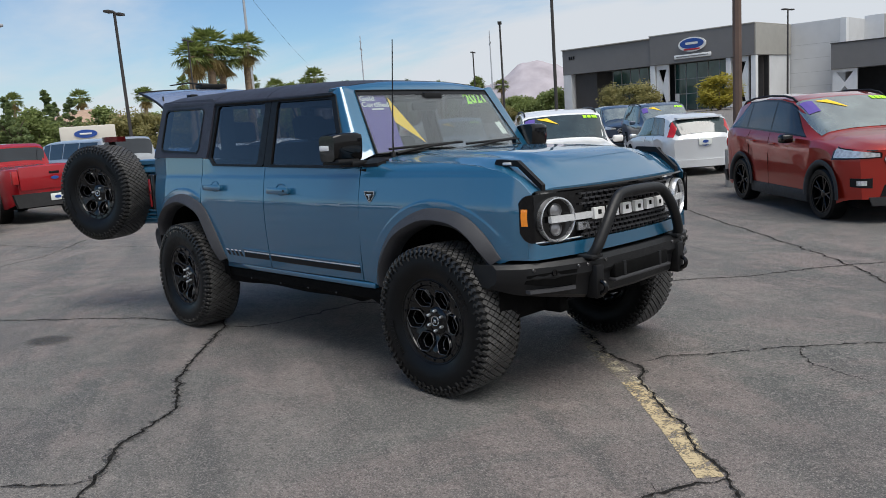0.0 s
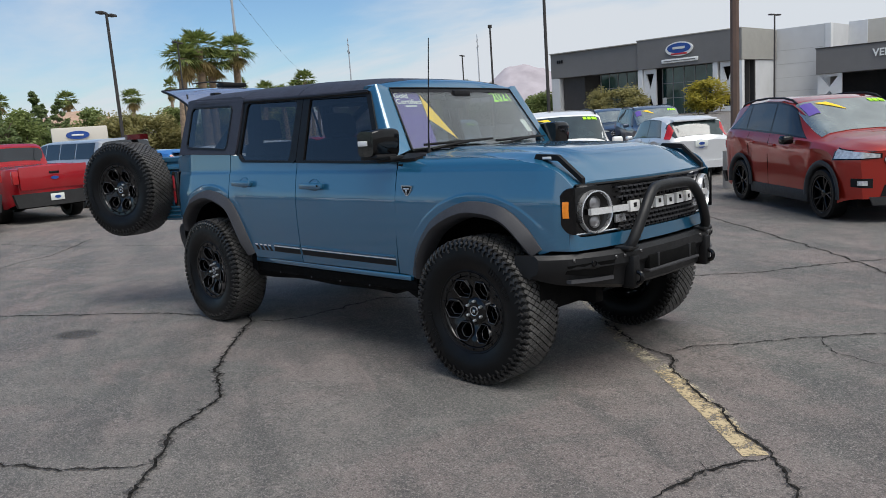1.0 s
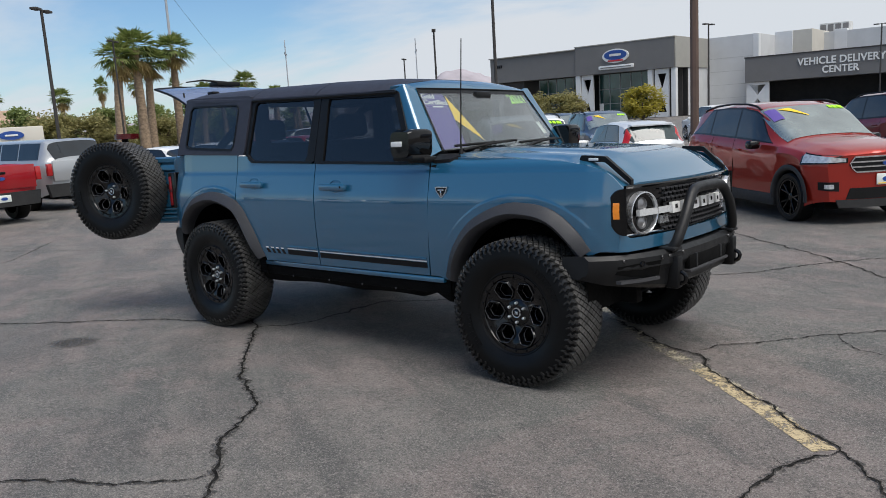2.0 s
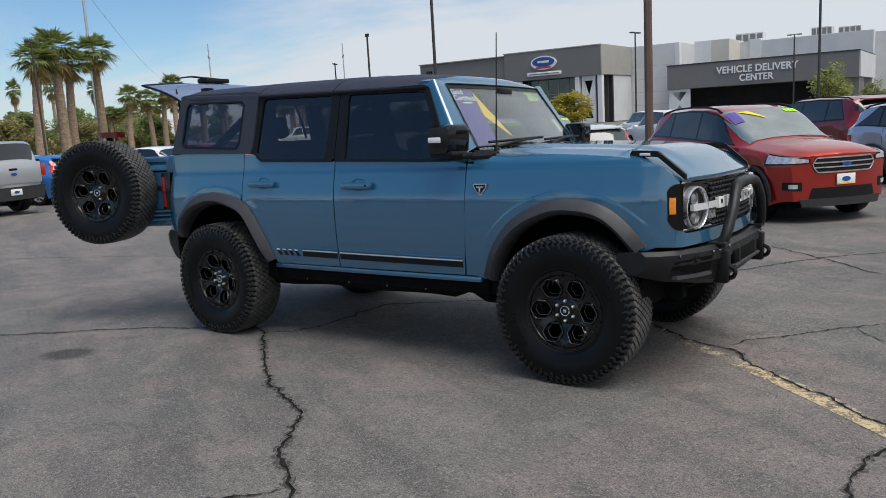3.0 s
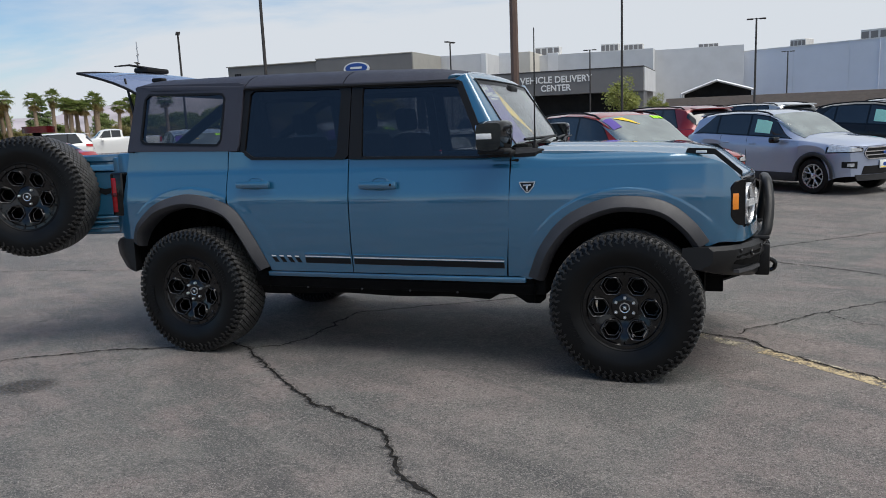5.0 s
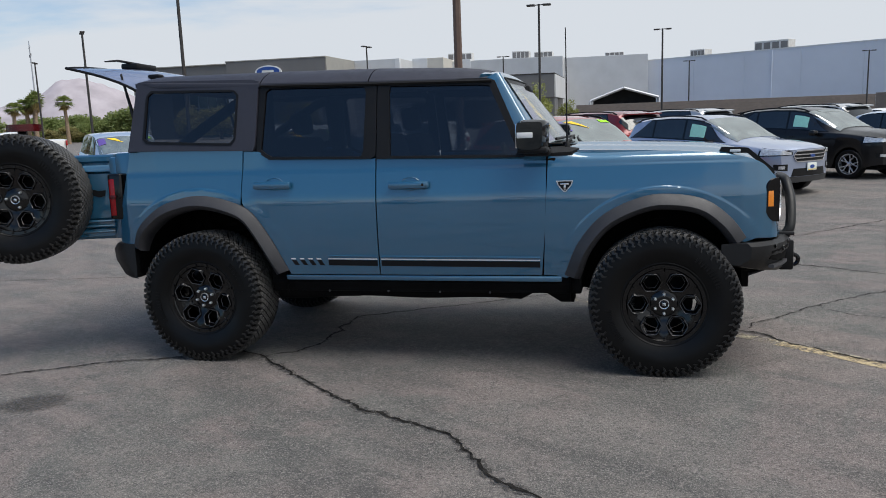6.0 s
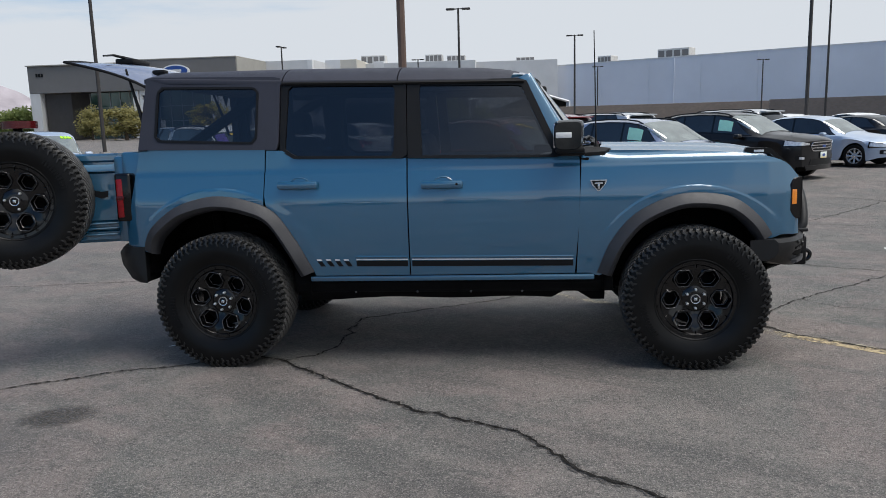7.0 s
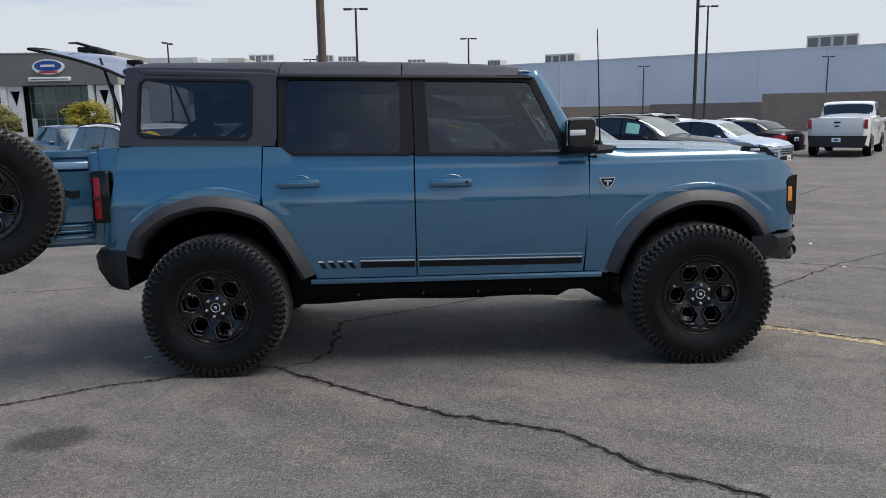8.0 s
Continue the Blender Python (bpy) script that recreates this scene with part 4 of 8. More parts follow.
    pane("rear_door_window", [(-1.04, 1.378), (-0.97, 1.328), (-0.325, 1.316), (-0.325, 1.765), (-1.03, 1.785)], M["tint"], label="dark tinted side glass")
    fi = [(-0.158, 1.322), (0.648, 1.306), (0.452, 1.733), (-0.182, 1.752)]
    ring("front_window_frame", [(-0.246, 1.307), (0.700, 1.290), (0.480, 1.772), (-0.256, 1.790)], fi, M["dark_plastic"], label="black window frame")
    pane("front_door_window", [(-0.17, 1.315), (0.66, 1.300), (0.455, 1.742), (-0.19, 1.760)], M["front_tint"], label="tinted side glass")
    # hardtop quarter with its window
    ring("hardtop_quarter", [(-2.000, 1.402), (-1.990, 1.402), (-1.080, 1.381), (-1.070, 1.381), (-1.070, 1.84), (-1.080, 1.84), (-1.960, 1.868), (-1.968, 1.868)],
         [(-1.890, 1.482), (-1.860, 1.452), (-1.244, 1.424), (-1.214, 1.454), (-1.212, 1.748), (-1.242, 1.778), (-1.858, 1.798), (-1.888, 1.768)], M["hardtop"], thick=0.05, out=0.012, label="dark grey textured hardtop side")
    ring("window_seal", [(-1.895, 1.482), (-1.863, 1.448), (-1.241, 1.420), (-1.209, 1.454), (-1.207, 1.748), (-1.239, 1.782), (-1.860, 1.802), (-1.893, 1.768)],
         [(-1.880, 1.484), (-1.860, 1.464), (-1.247, 1.434), (-1.224, 1.456), (-1.222, 1.746), (-1.244, 1.768), (-1.856, 1.788), (-1.878, 1.766)], M["dark_plastic"], thick=0.02, out=0.016)
    pane("quarter_window", [(-1.890, 1.482), (-1.860, 1.452), (-1.244, 1.424), (-1.214, 1.454), (-1.212, 1.748), (-1.242, 1.778), (-1.858, 1.798), (-1.888, 1.768)], M["tint"], out=0.008, label="dark tinted quarter glass")
    # blue windscreen pillar
    bot = [(0.700, -0.868, 1.292), (0.752, -0.860, 1.312), (0.774, -0.853, 1.322), (0.784, -0.838, 1.329), (0.788, -0.812, 1.337), (0.797, -0.722, 1.366)]
    top = [(0.448, -0.752, 1.775), (0.488, -0.745, 1.794), (0.505, -0.739, 1.801), (0.513, -0.726, 1.804), (0.517, -0.704, 1.802), (0.527, -0.636, 1.780)]
    rows = [[Vector((lerp(a[0], b[0], v / 11), -s * lerp(a[1], b[1], v / 11), lerp(a[2], b[2], v / 11))) for a, b in zip(spline(bot, 21), spline(top, 21))] for v in range(12)]
    part("windscreen_pillar", slab(bmesh.new(), rows, (-0.02, -s * 0.02, 0)), M["blue"], suv, sharp=60)
    # rocker, rear bumper end, sill trim
    part("sill_panel", box(bmesh.new(), -0.905, 0.885, min(s * 0.78, s * 0.868), max(s * 0.78, s * 0.868), 0.536, 0.572, 0.008), M["blue"], suv, "body-coloured sill")
    rows = []
    for k in range(25):
        x = lerp(-0.99, 0.95, k / 24)
        lo = 0.408 + 0.014 * math.sin(x * 5.0) * math.sin(x * 2.1) + (0.05 * smooth(0.62, 0.70, x) * smooth(0.86, 0.78, x))
        rows.append([(x, s * 0.60, 0.534), (x, s * 0.842, 0.534), (x, s * 0.850, 0.520), (x, s * 0.838, 0.470), (x, s * 0.800, lo + 0.012), (x, s * 0.770, lo), (x, s * 0.60, lo)])
    bm = bmesh.new()
    grid(bm, rows, close_v=True, cap=True)
    rk = part("rocker_panel", bm, M["under"], suv, "matt black rocker")
    for x in (-0.62, -0.22, 0.12, 0.44):
        bm = bmesh.new()
        lathe(bm, [(0.0, 0.003), (0.005, 0.003), (0.008, 0.0)], 8, "y")
        part("rocker_bolt", bm, M["flare"], rk, m=Matrix.Translation((x, s * 0.8405, 0.462)) @ pose(0, 0, 0, 0, 0, 0 if s > 0 else 180))
    # door handles
    for x0 in (-1.072, -0.166):
        zc = 1.157 if x0 < -0.5 else 1.142
        y = side_y(x0 + 0.13, zc)
        bm = B(x0, x0 + 0.258, min(s * (y + 0.012), s * (y + 0.042)), max(s * (y + 0.012), s * (y + 0.042)), zc - 0.023, zc + 0.023, 0.012)
        box(bm, x0 + 0.02, x0 + 0.06, min(s * (y - 0.01), s * (y + 0.02)), max(s * (y - 0.01), s * (y + 0.02)), zc - 0.014, zc + 0.014, 0.004)
        box(bm, x0 + 0.20, x0 + 0.24, min(s * (y - 0.01), s * (y + 0.02)), max(s * (y - 0.01), s * (y + 0.02)), zc - 0.014, zc + 0.014, 0.004)
        part("door_handle", bm, M["blue"], fd if x0 > -0.5 else rd, "body-coloured bar handle")
        cup = [(x0 + 0.135 + 0.050 * math.cos(k * math.pi / 10), zc + 0.014 + 0.028 * math.sin(k * math.pi / 10)) for k in range(11)]
        rows = [[(px, s * (side_y(px, pz) + 0.002), pz) for px, pz in cup], [(px, s * (side_y(px, zc) + 0.002), zc + 0.006) for px, pz in cup]]
        part("handle_recess", slab(bmesh.new(), rows, (0, -s * 0.003, 0)), M["blue"], fd if x0 > -0.5 else rd)
        ringp = [(x0 + 0.135 + 0.062 * math.cos(k * math.pi / 12), s * (side_y(x0, zc + 0.036 * math.sin(k * math.pi / 12)) + 0.0005), zc + 0.006 + 0.040 * math.sin(k * math.pi / 12)) for k in range(25)]
        part("handle_cup", T(ringp, 0.0035, 6), M["blue"], fd if x0 > -0.5 else rd)
    bm = B(0.050, 0.064, min(s * 0.935, s * 0.9405), max(s * 0.935, s * 0.9405), 1.138, 1.152, 0.003)
    part("lock_cylinder", bm, M["piano"], fd)
    # stripes along the doors
    def band(name, x0, x1, z0, z1, mat, slant=0.0, parent=suv):
        n = max(2, int((x1 - x0) / 0.05) + 2)
        rows = [[(lerp(x0, x1, i / (n - 1)) + slant * v, s * (side_y(lerp(x0, x1, i / (n - 1)), lerp(z0, z1, v)) + 0.0025), lerp(z0, z1, v) - 0.0085 * (lerp(x0, x1, i / (n - 1)))) for i in range(n)] for v in (0, 1)]
        part(name, slab(bmesh.new(), rows, (0, -s * 0.002, 0)), mat, parent)
    for x0, x1, pd in ((-0.595, -0.266, rd), (-0.240, 0.757, fd)):
        band("side_stripe", x0, x1, 0.632, 0.668, M["decal_black"], parent=pd)
        n = 12
        bead = [(lerp(x0, x1, i / n), s * (side_y(lerp(x0, x1, i / n), 0.694) + 0.003), 0.694 - 0.0085 * lerp(x0, x1, i / n)) for i in range(n + 1)]
        part("stripe_bead", T(bead, 0.0055, 8), M["blue"], pd, "raised body-coloured bead over the stripe")
        band("stripe_pinline", x0, x1, 0.672, 0.680, M["decal_white"], parent=pd)
    for k in range(4):
        x = -0.825 + 0.058 * k
        band("stripe_tick", x, x + 0.030, 0.632, 0.666, M["decal_black"], -0.022, rd)
        band("stripe_tick_cap", x - 0.021, x + 0.009, 0.670, 0.678, M["decal_white"], -0.005, rd)
    # fender badge
    y = side_y(0.91, 1.12)
    def tri(sc, o):
        bm = bmesh.new()
        P = [(0.91 + dx * sc, s * (y + o + 0.004 - 0.02 * dz), 1.118 + dz * sc) for dx, dz in ((-0.050, 0.030), (0.050, 0.030), (0.040, 0.002), (0.008, -0.036), (-0.008, -0.036), (-0.040, 0.002))]
        slab(bm, [P[:3], [P[5], P[4], P[3]]], (0, -s * 0.006, 0))
        return bm
    bdg = part("fender_badge", tri(1.0, 0.004), M["alloy"], suv, "small triangular metal badge")
    part("badge_inlay", tri(0.82, 0.006), M["decal_black"], bdg)
    bm = B(0.885, 0.935, min(s * (y + 0.008), s * (y + 0.013)), max(s * (y + 0.008), s * (y + 0.013)), 1.122, 1.132, 0.002)
    box(bm, 0.904, 0.916, min(s * (y + 0.008), s * (y + 0.013)), max(s * (y + 0.008), s * (y + 0.013)), 1.092, 1.124, 0.002)
    part("badge_mark", bm, M["alloy"], bdg)
    # mirror
    rows = []
    for f in [k / 8 for k in range(9)]:
        # cross-sections from the arm out to the rounded end
        y, k = lerp(0.835, 1.038, f), 1.0 - 0.16 * max(0.0, (f - 0.6) / 0.4) ** 2.2 - 0.10 * max(0.0, (0.2 - f) / 0.2) ** 2
        cx, cz = 0.742 - 0.012 * f, 1.415
        ring_ = []
        for a in [2 * math.pi * q / 20 for q in range(20)]:
            c, sn = math.cos(a), math.sin(a)
            ring_.append((cx + 0.096 * k * math.copysign(abs(c) ** 0.42, c) * (0.86 + 0.14 * sn if c > 0 else 1.0), s * y, cz + 0.094 * k * math.copysign(abs(sn) ** 0.42, sn)))
        rows.append(ring_)
    bm = bmesh.new()
    grid(bm, rows, close_v=True, cap=True)
    mr = part("door_mirror", bm, M["piano"], suv, "gloss black door mirror", sharp=50)
    part("mirror_skirt", box(bmesh.new(), 0.652, 0.822, min(s * 0.86, s * 1.030), max(s * 0.86, s * 1.030), 1.314, 1.350, 0.014), M["dark_plastic"], mr)
    part("mirror_arm", box(bmesh.new(), 0.68, 0.83, min(s * 0.80, s * 0.93), max(s * 0.80, s * 0.93), 1.296, 1.336, 0.014), M["dark_plastic"], mr)
    part("turn_signal", box(bmesh.new(), 0.652, 0.745, min(s * 1.018, s * 1.041), max(s * 1.018, s * 1.041), 1.402, 1.436, 0.005), M["white_plastic"], mr, "pale mirror repeater strip")
    part("mirror_glass", box(bmesh.new(), 0.640, 0.650, min(s * 0.86, s * 1.01), max(s * 0.86, s * 1.01), 1.345, 1.485, 0.003), M["chrome"], mr)
    part("cowl_corner", slab(bmesh.new(), [[(0.80, s * 0.845, 1.310), (0.86, s * 0.850, 1.312), (0.95, s * 0.835, 1.316)], [(0.83, s * 0.78, 1.345), (0.90, s * 0.78, 1.345), (0.99, s * 0.775, 1.335)]], (0, 0, -0.02)), M["dark_plastic"], suv)
    # trail sights on the fender tops
    P = linear([(1.788, s * 0.706, 1.285), (1.800, s * 0.706, 1.312), (1.945, s * 0.704, 1.304), (2.092, s * 0.690, 1.176)], 24)
    rows = [[p + Vector((0, s * 0.015, -0.030)), p + Vector((0, s * 0.015, 0.002)), p + Vector((0, -s * 0.013, 0.003)), p + Vector((0, -s * 0.013, -0.030))] for p in P]
    bm = bmesh.new()
    grid(bm, rows, close_v=True, cap=True)
    tsight = part("trail_sight", bm, M["dark_plastic"], suv, "black fender-top tie-down")
    part("tie_down_slot", box(bmesh.new(), 1.845, 1.905, min(s * 0.712, s * 0.7225), max(s * 0.712, s * 0.7225), 1.283, 1.298, 0.003), M["decal_white"], tsight)
    # tail lamp
    tl = part("tail_lamp", box(bmesh.new(), -2.185, -2.075, min(s * 0.775, s * 0.872), max(s * 0.775, s * 0.872), 0.945, 1.258, 0.018, segs=3), M["piano"], suv, "tall tail lamp with a smoked frame")
    bm = B(-2.172, -2.128, min(s * 0.845, s * 0.877), max(s * 0.845, s * 0.877), 0.970, 1.222, 0.009)
    part("tail_lens", bm, M["tail_red"], tl, "red lens")
    part("tail_lens_band", box(bmesh.new(), -2.174, -2.124, min(s * 0.846, s * 0.880), max(s * 0.846, s * 0.880), 1.085, 1.112, 0.004), M["dark_red_lens"], tl)
    # roll bar behind the quarter glass
    part("roll_bar", T(spline([(-1.15, s * 0.60, 1.76), (-1.30, s * 0.62, 1.70), (-1.75, s * 0.64, 1.42), (-1.85, s * 0.64, 1.30)], 10), 0.035, 10), M["cloth"], suv)
    # hatch strut
    part("hatch_strut", T([(-2.02, s * 0.705, 1.50), (-2.06, s * 0.695, 1.66), (-2.15, s * 0.66, 1.935)], [0.012, 0.012, 0.007], 8), M["dark_plastic"], suv)
    # step bracket, frame rails
    part("frame_rail", box(bmesh.new(), -2.0, 2.0, min(s * 0.38, s * 0.46), max(s * 0.38, s * 0.46), 0.44, 0.56, 0.01), M["under"], suv)

# dark inner body behind the gaps, floor and roof lining
for nm, b in (("inner_body", (-1.02, 1.0, -0.84, 0.84, 0.46, 0.60)), ("engine_bay", (0.95, 2.02, -0.52, 0.52, 0.55, 1.10)), ("rear_floor", (-2.08, -0.95, -0.50, 0.50, 0.62, 0.78)), ("firewall", (0.86, 0.98, -0.80, 0.80, 0.58, 1.24))):
    part(nm, B(*b, bevel=0.01), M["under"], suv)
for s in (-1, 1):
    part("door_lining", box(bmesh.new(), -1.00, 0.86, min(s * 0.80, s * 0.852), max(s * 0.80, s * 0.852), 0.60, 1.285, 0.01), M["under"], suv)
    part("cargo_side_lining", box(bmesh.new(), -2.04, -1.0, min(s * 0.50, s * 0.80), max(s * 0.50, s * 0.80), 1.10, 1.36, 0.02), M["under"], suv)
    part("c_pillar_trim", box(bmesh.new(), -1.13, -1.03, min(s * 0.62, s * 0.715), max(s * 0.62, s * 0.715), 1.30, 1.80, 0.02), M["cloth"], suv)

# hood
def hood_z(x, y):
    z = interp(x, [(0.92, 1.352), (1.2, 1.345), (1.6, 1.330), (1.80, 1.316), (1.92, 1.292), (2.02, 1.248), (2.10, 1.190), (2.17, 1.148)])
    a = abs(y)
    z += 0.018 * (1 - smooth(0.42, 0.52, a)) * (1 - smooth(1.95, 2.15, x)) - 0.028 * smooth(0.60, 0.80, a)
    return z


def nose_x(y):
    return 2.165 - 0.105 * (abs(y) / 0.80) ** 2.3


rows = []
for i in range(30):
    f = i / 29
    r = []
    for j in range(41):
        y = -0.790 + 1.58 * j / 40
        x = lerp(0.985 - 0.07 * (y / 0.79) ** 2, nose_x(y) - 0.012, 1 - (1 - f) ** 1.25)
        xx = x + (2.165 - nose_x(y)) * f
        r.append((x, y, hood_z(xx, y) - 0.0))
    rows.append(r)
hood = part("hood", slab(bmesh.new(), rows, (0, 0, -0.02)), M["blue"], suv, "blue-grey hood with a raised centre", sharp=25)
rows = [[(lerp(0.912 - 0.115 * (y / 0.74) ** 2, 1.02 - 0.07 * (y / 0.79) ** 2, v), y * lerp(1, 1.05, v), lerp(1.345, 1.338, v) - 0.012 * v) for y in [-0.76 + 1.52 * j / 20 for j in range(21)]] for v in (0, 0.5, 1)]
part("cowl_panel", slab(bmesh.new(), rows, (0, 0, -0.02)), M["dark_plastic"], suv, "black plastic cowl")
for y0 in (-0.62, 0.02):
    arm = T(spline([(0.955 - 0.09 * (y0 / 0.74) ** 2, y0, 1.362), (0.918, y0 + 0.25, 1.392), (0.905, y0 + 0.55, 1.405)], 8), [0.012, 0.011, 0.010, 0.009, 0.008, 0.007, 0.006, 0.006], 6)
    w = part("windscreen_wiper", arm, M["dark_plastic"], suv)
    part("wiper_blade", T([(0.912 - 0.10 * (y0 / 0.74) ** 2, y0 - 0.02, 1.392), (0.912 - 0.10 * ((y0 + 0.58) / 0.74) ** 2, y0 + 0.58, 1.408)], 0.009, 6), M["dark_plastic"], w)

# windscreen, header, roof
M["lens_grey"] = plain("pale_lamp_lens", (0.52, 0.53, 0.54), 0.25, vary=0.08, scale=30)
def screen(a, b, out=0.0):
    """A point of the windscreen: a from its right edge to its left, b from bottom to top."""
    y = (2 * a - 1)
    p = Vector((lerp(0.905 - 0.105 * y * y, 0.572 - 0.044 * y * y, b), lerp(0.708, 0.632, b) * y, lerp(1.362, 1.776, b)))
    return p + Vector((0.78, 0.0, 0.63)) * out


rows = [[screen(j / 16, i / 10) for j in range(17)] for i in range(11)]
ws = part("windscreen", slab(bmesh.new(), rows, (-0.004, 0, -0.003)), M["clear"], suv, "clear windscreen with dealer banners")
P = [screen(k / 12, 0.0, 0.004) for k in range(13)] + [screen(1.0, k / 8, 0.004) for k in range(1, 9)] + [screen(1 - k / 12, 1.0, 0.004) for k in range(1, 13)] + [screen(0.0, 1 - k / 8, 0.004) for k in range(1, 9)]
part("windscreen_seal", T(P, 0.005, 6), M["dark_plastic"], ws)
rows = [[lerp(screen(j / 20, 1.0), Vector((0.430 - 0.03 * (2 * j / 20 - 1) ** 2, 0.742 * (2 * j / 20 - 1), 1.850 - 0.052 * abs(2 * j / 20 - 1) ** 3)), v / 5) + Vector((0.012, 0, 0.010)) * math.sin(math.pi * v / 5) for j in range(21)] for v in range(6)]
part("windscreen_header", slab(bmesh.new(), rows, (-0.01, 0, -0.02)), M["blue"], suv, sharp=60)
rows = [[screen(j / 20, 0.93 + 0.07 * v, 0.0008) for j in range(21)] for v in (0, 1)]
part("sun_shade_band", slab(bmesh.new(), rows, (-0.001, 0, -0.0008)), M["decal_black"], ws)


def sticker(name, pts, mat, out, label="", parent=None):
    bm = bmesh.new()
    f = [bm.verts.new(screen(a, b, out)) for a, b in pts]
    g = [bm.verts.new(screen(a, b, out - 0.0012)) for a, b in pts]
    bm.faces.new(f)
    bm.faces.new(g[::-1])
    for i in range(len(f)):
        j = (i + 1) % len(f)
        bm.faces.new((f[i], f[j], g[j], g[i]))
    bmesh.ops.triangulate(bm, faces=[x for x in bm.faces if len(x.verts) > 4])
    return part(name, bm, mat, parent or ws, label)


sticker("purple_banner", [(0.012, 0.965), (0.178, 0.965), (0.172, 0.60), (0.150, 0.07), (0.015, 0.04)], M["purple"], -0.012, "purple dealer banner")
sticker("yellow_arrow", [(0.188, 0.90), (0.168, 0.50), (0.285, 0.15)], M["banner_yellow"], -0.010, "yellow triangle")
sticker("price_sheet", [(0.90, 0.44), (0.955, 0.44), (0.955, 0.22), (0.90, 0.22)], M["paper"], -0.012, "white window sheet")


def on_screen(name, s, size, a, b, mat, out, bold=0.0, skew=0.0):
    bm = text_bm(s, size, 0.0008, "CENTER", bold)
    bmesh.ops.transform(bm, matrix=pose(0, 0, 0, 0, skew, 0), verts=bm.verts)
    for v in bm.verts:
        v.co = screen(a + v.co.x / 1.34, b + v.co.z / 0.53, out - v.co.y)
    part(name, bm, mat, ws)


on_screen("banner_word", "Gold", 0.058, 0.060, 0.885, M["white_plastic"], -0.0085, 0.0008, 2)
on_screen("banner_word", "Certified", 0.058, 0.096, 0.785, M["white_plastic"], -0.0085, 0.0008, 2)
sticker("banner_small_print", [(0.065, 0.725), (0.135, 0.725), (0.135, 0.705), (0.065, 0.705)], M["white_plastic"], -0.0085)
on_screen("year_number", "2021", 0.135, 0.865, 0.87, M["neon"], -0.010, 0.004, -4)

ROOF_C = [(-1.985, 1.905), (-1.90, 1.928), (-1.06, 1.920), (-0.32, 1.903), (0.20, 1.880), (0.36, 1.862), (0.44, 1.845)]
ROOF_E = [(-1.985, 1.855), (-1.06, 1.812), (-0.32, 1.790), (0.44, 1.772)]


def roof_pt(x, u):
    v = math.sin(u * math.pi / 2)
    ye = interp(x, [(-1.99, 0.745), (-1.8, 0.762), (-0.3, 0.765), (0.3, 0.758), (0.44, 0.742)])
    zc, ze = interp(x, ROOF_C), interp(x, ROOF_E)
    z = ze + (zc - 0.02 - ze) * (1 - abs(v) ** 7) + 0.02 * (1 - v * v)
    return Vector((x, ye * v, z))


for nm, x0, x1 in (("roof_panel", -0.312, 0.440), ("roof_panel", -1.052, -0.320), ("hardtop_rear", -1.985, -1.060)):
    rows = [[roof_pt(lerp(x0, x1, i / 12), j / 12 - 1) for j in range(25)] for i in range(13)]
    part(nm, slab(bmesh.new(), rows, (0, 0, -0.025)), M["hardtop"], suv, "dark grey hardtop section", sharp=60)
for s in (-1, 1):
    P = [(x, s * (glass_y(interp(x, ROOF_E) - 0.015) + 0.004), interp(x, ROOF_E) - 0.016) for x in (0.47, 0.2, -0.32, -0.7, -1.06)]
    part("drip_rail", T(P, 0.012, 6), M["dark_plastic"], suv)
    rows = [[(x, s * 0.70, 1.39 + 0.47 * v) for x in (-2.0 + 0.03 * v, -1.97 + 0.03 * v)] for v in (0, 0.5, 1)]
    part("rear_pillar", slab(bmesh.new(), [[(-2.000 + 0.034 * v, s * lerp(0.868, 0.742, v), 1.395 + 0.465 * v) for v in (0, 0.33, 0.66, 1)], [(-2.012 + 0.034 * v, s * lerp(0.77, 0.66, v), 1.395 + 0.465 * v) for v in (0, 0.33, 0.66, 1)]], (0.05, 0, 0)), M["hardtop"], suv)
part("roof_lining", B(-1.90, 0.38, -0.62, 0.62, 1.800, 1.825, 0.01), M["headliner"], suv)

# rear glass, raised
rows = []
for i in range(9):
    f = i / 8
    r = []
    for j in range(15):
        y = (2 * j / 14 - 1)
        r.append((lerp(-1.985, -2.56 - 0.02 * (1 - y * y), f), y * lerp(0.735, 0.690, f), lerp(1.915, 2.025, f) + 0.042 * math.sin(math.pi * f ** 0.8) * (1 - 0.5 * y * y) - lerp(0.105, 0.030, f) * abs(y) ** 3))
    rows.append(r)
hatch = part("hatch_glass", slab(bmesh.new(), rows, (0, 0, -0.006)), M["hatch_glass"], suv, "raised tinted rear glass")
edge = rows[0][::1]
rim_pts = [Vector(r[0]) for r in rows] + [Vector(p) for p in rows[-1][1:]] + [Vector(r[-1]) for r in rows[::-1][1:]]
bm = bmesh.new()
tube(bm, rim_pts, 0.010, 6)
part("hatch_edge_seal", bm, M["dark_plastic"], hatch)
bm = B(-2.50, -2.36, -0.16, 0.10, 2.028, 2.068, 0.012)
tube(bm, [(-2.40, -0.03, 2.062), (-2.46, -0.25, 2.082), (-2.42, -0.45, 2.055)], [0.012, 0.009, 0.006], 6)
part("rear_wiper", bm, M["dark_plastic"], hatch)
for y in (-0.45, 0.45):
    part("hatch_hinge", B(-2.06, -1.97, y - 0.035, y + 0.035, 1.915, 1.942, 0.01), M["dark_plastic"], hatch)

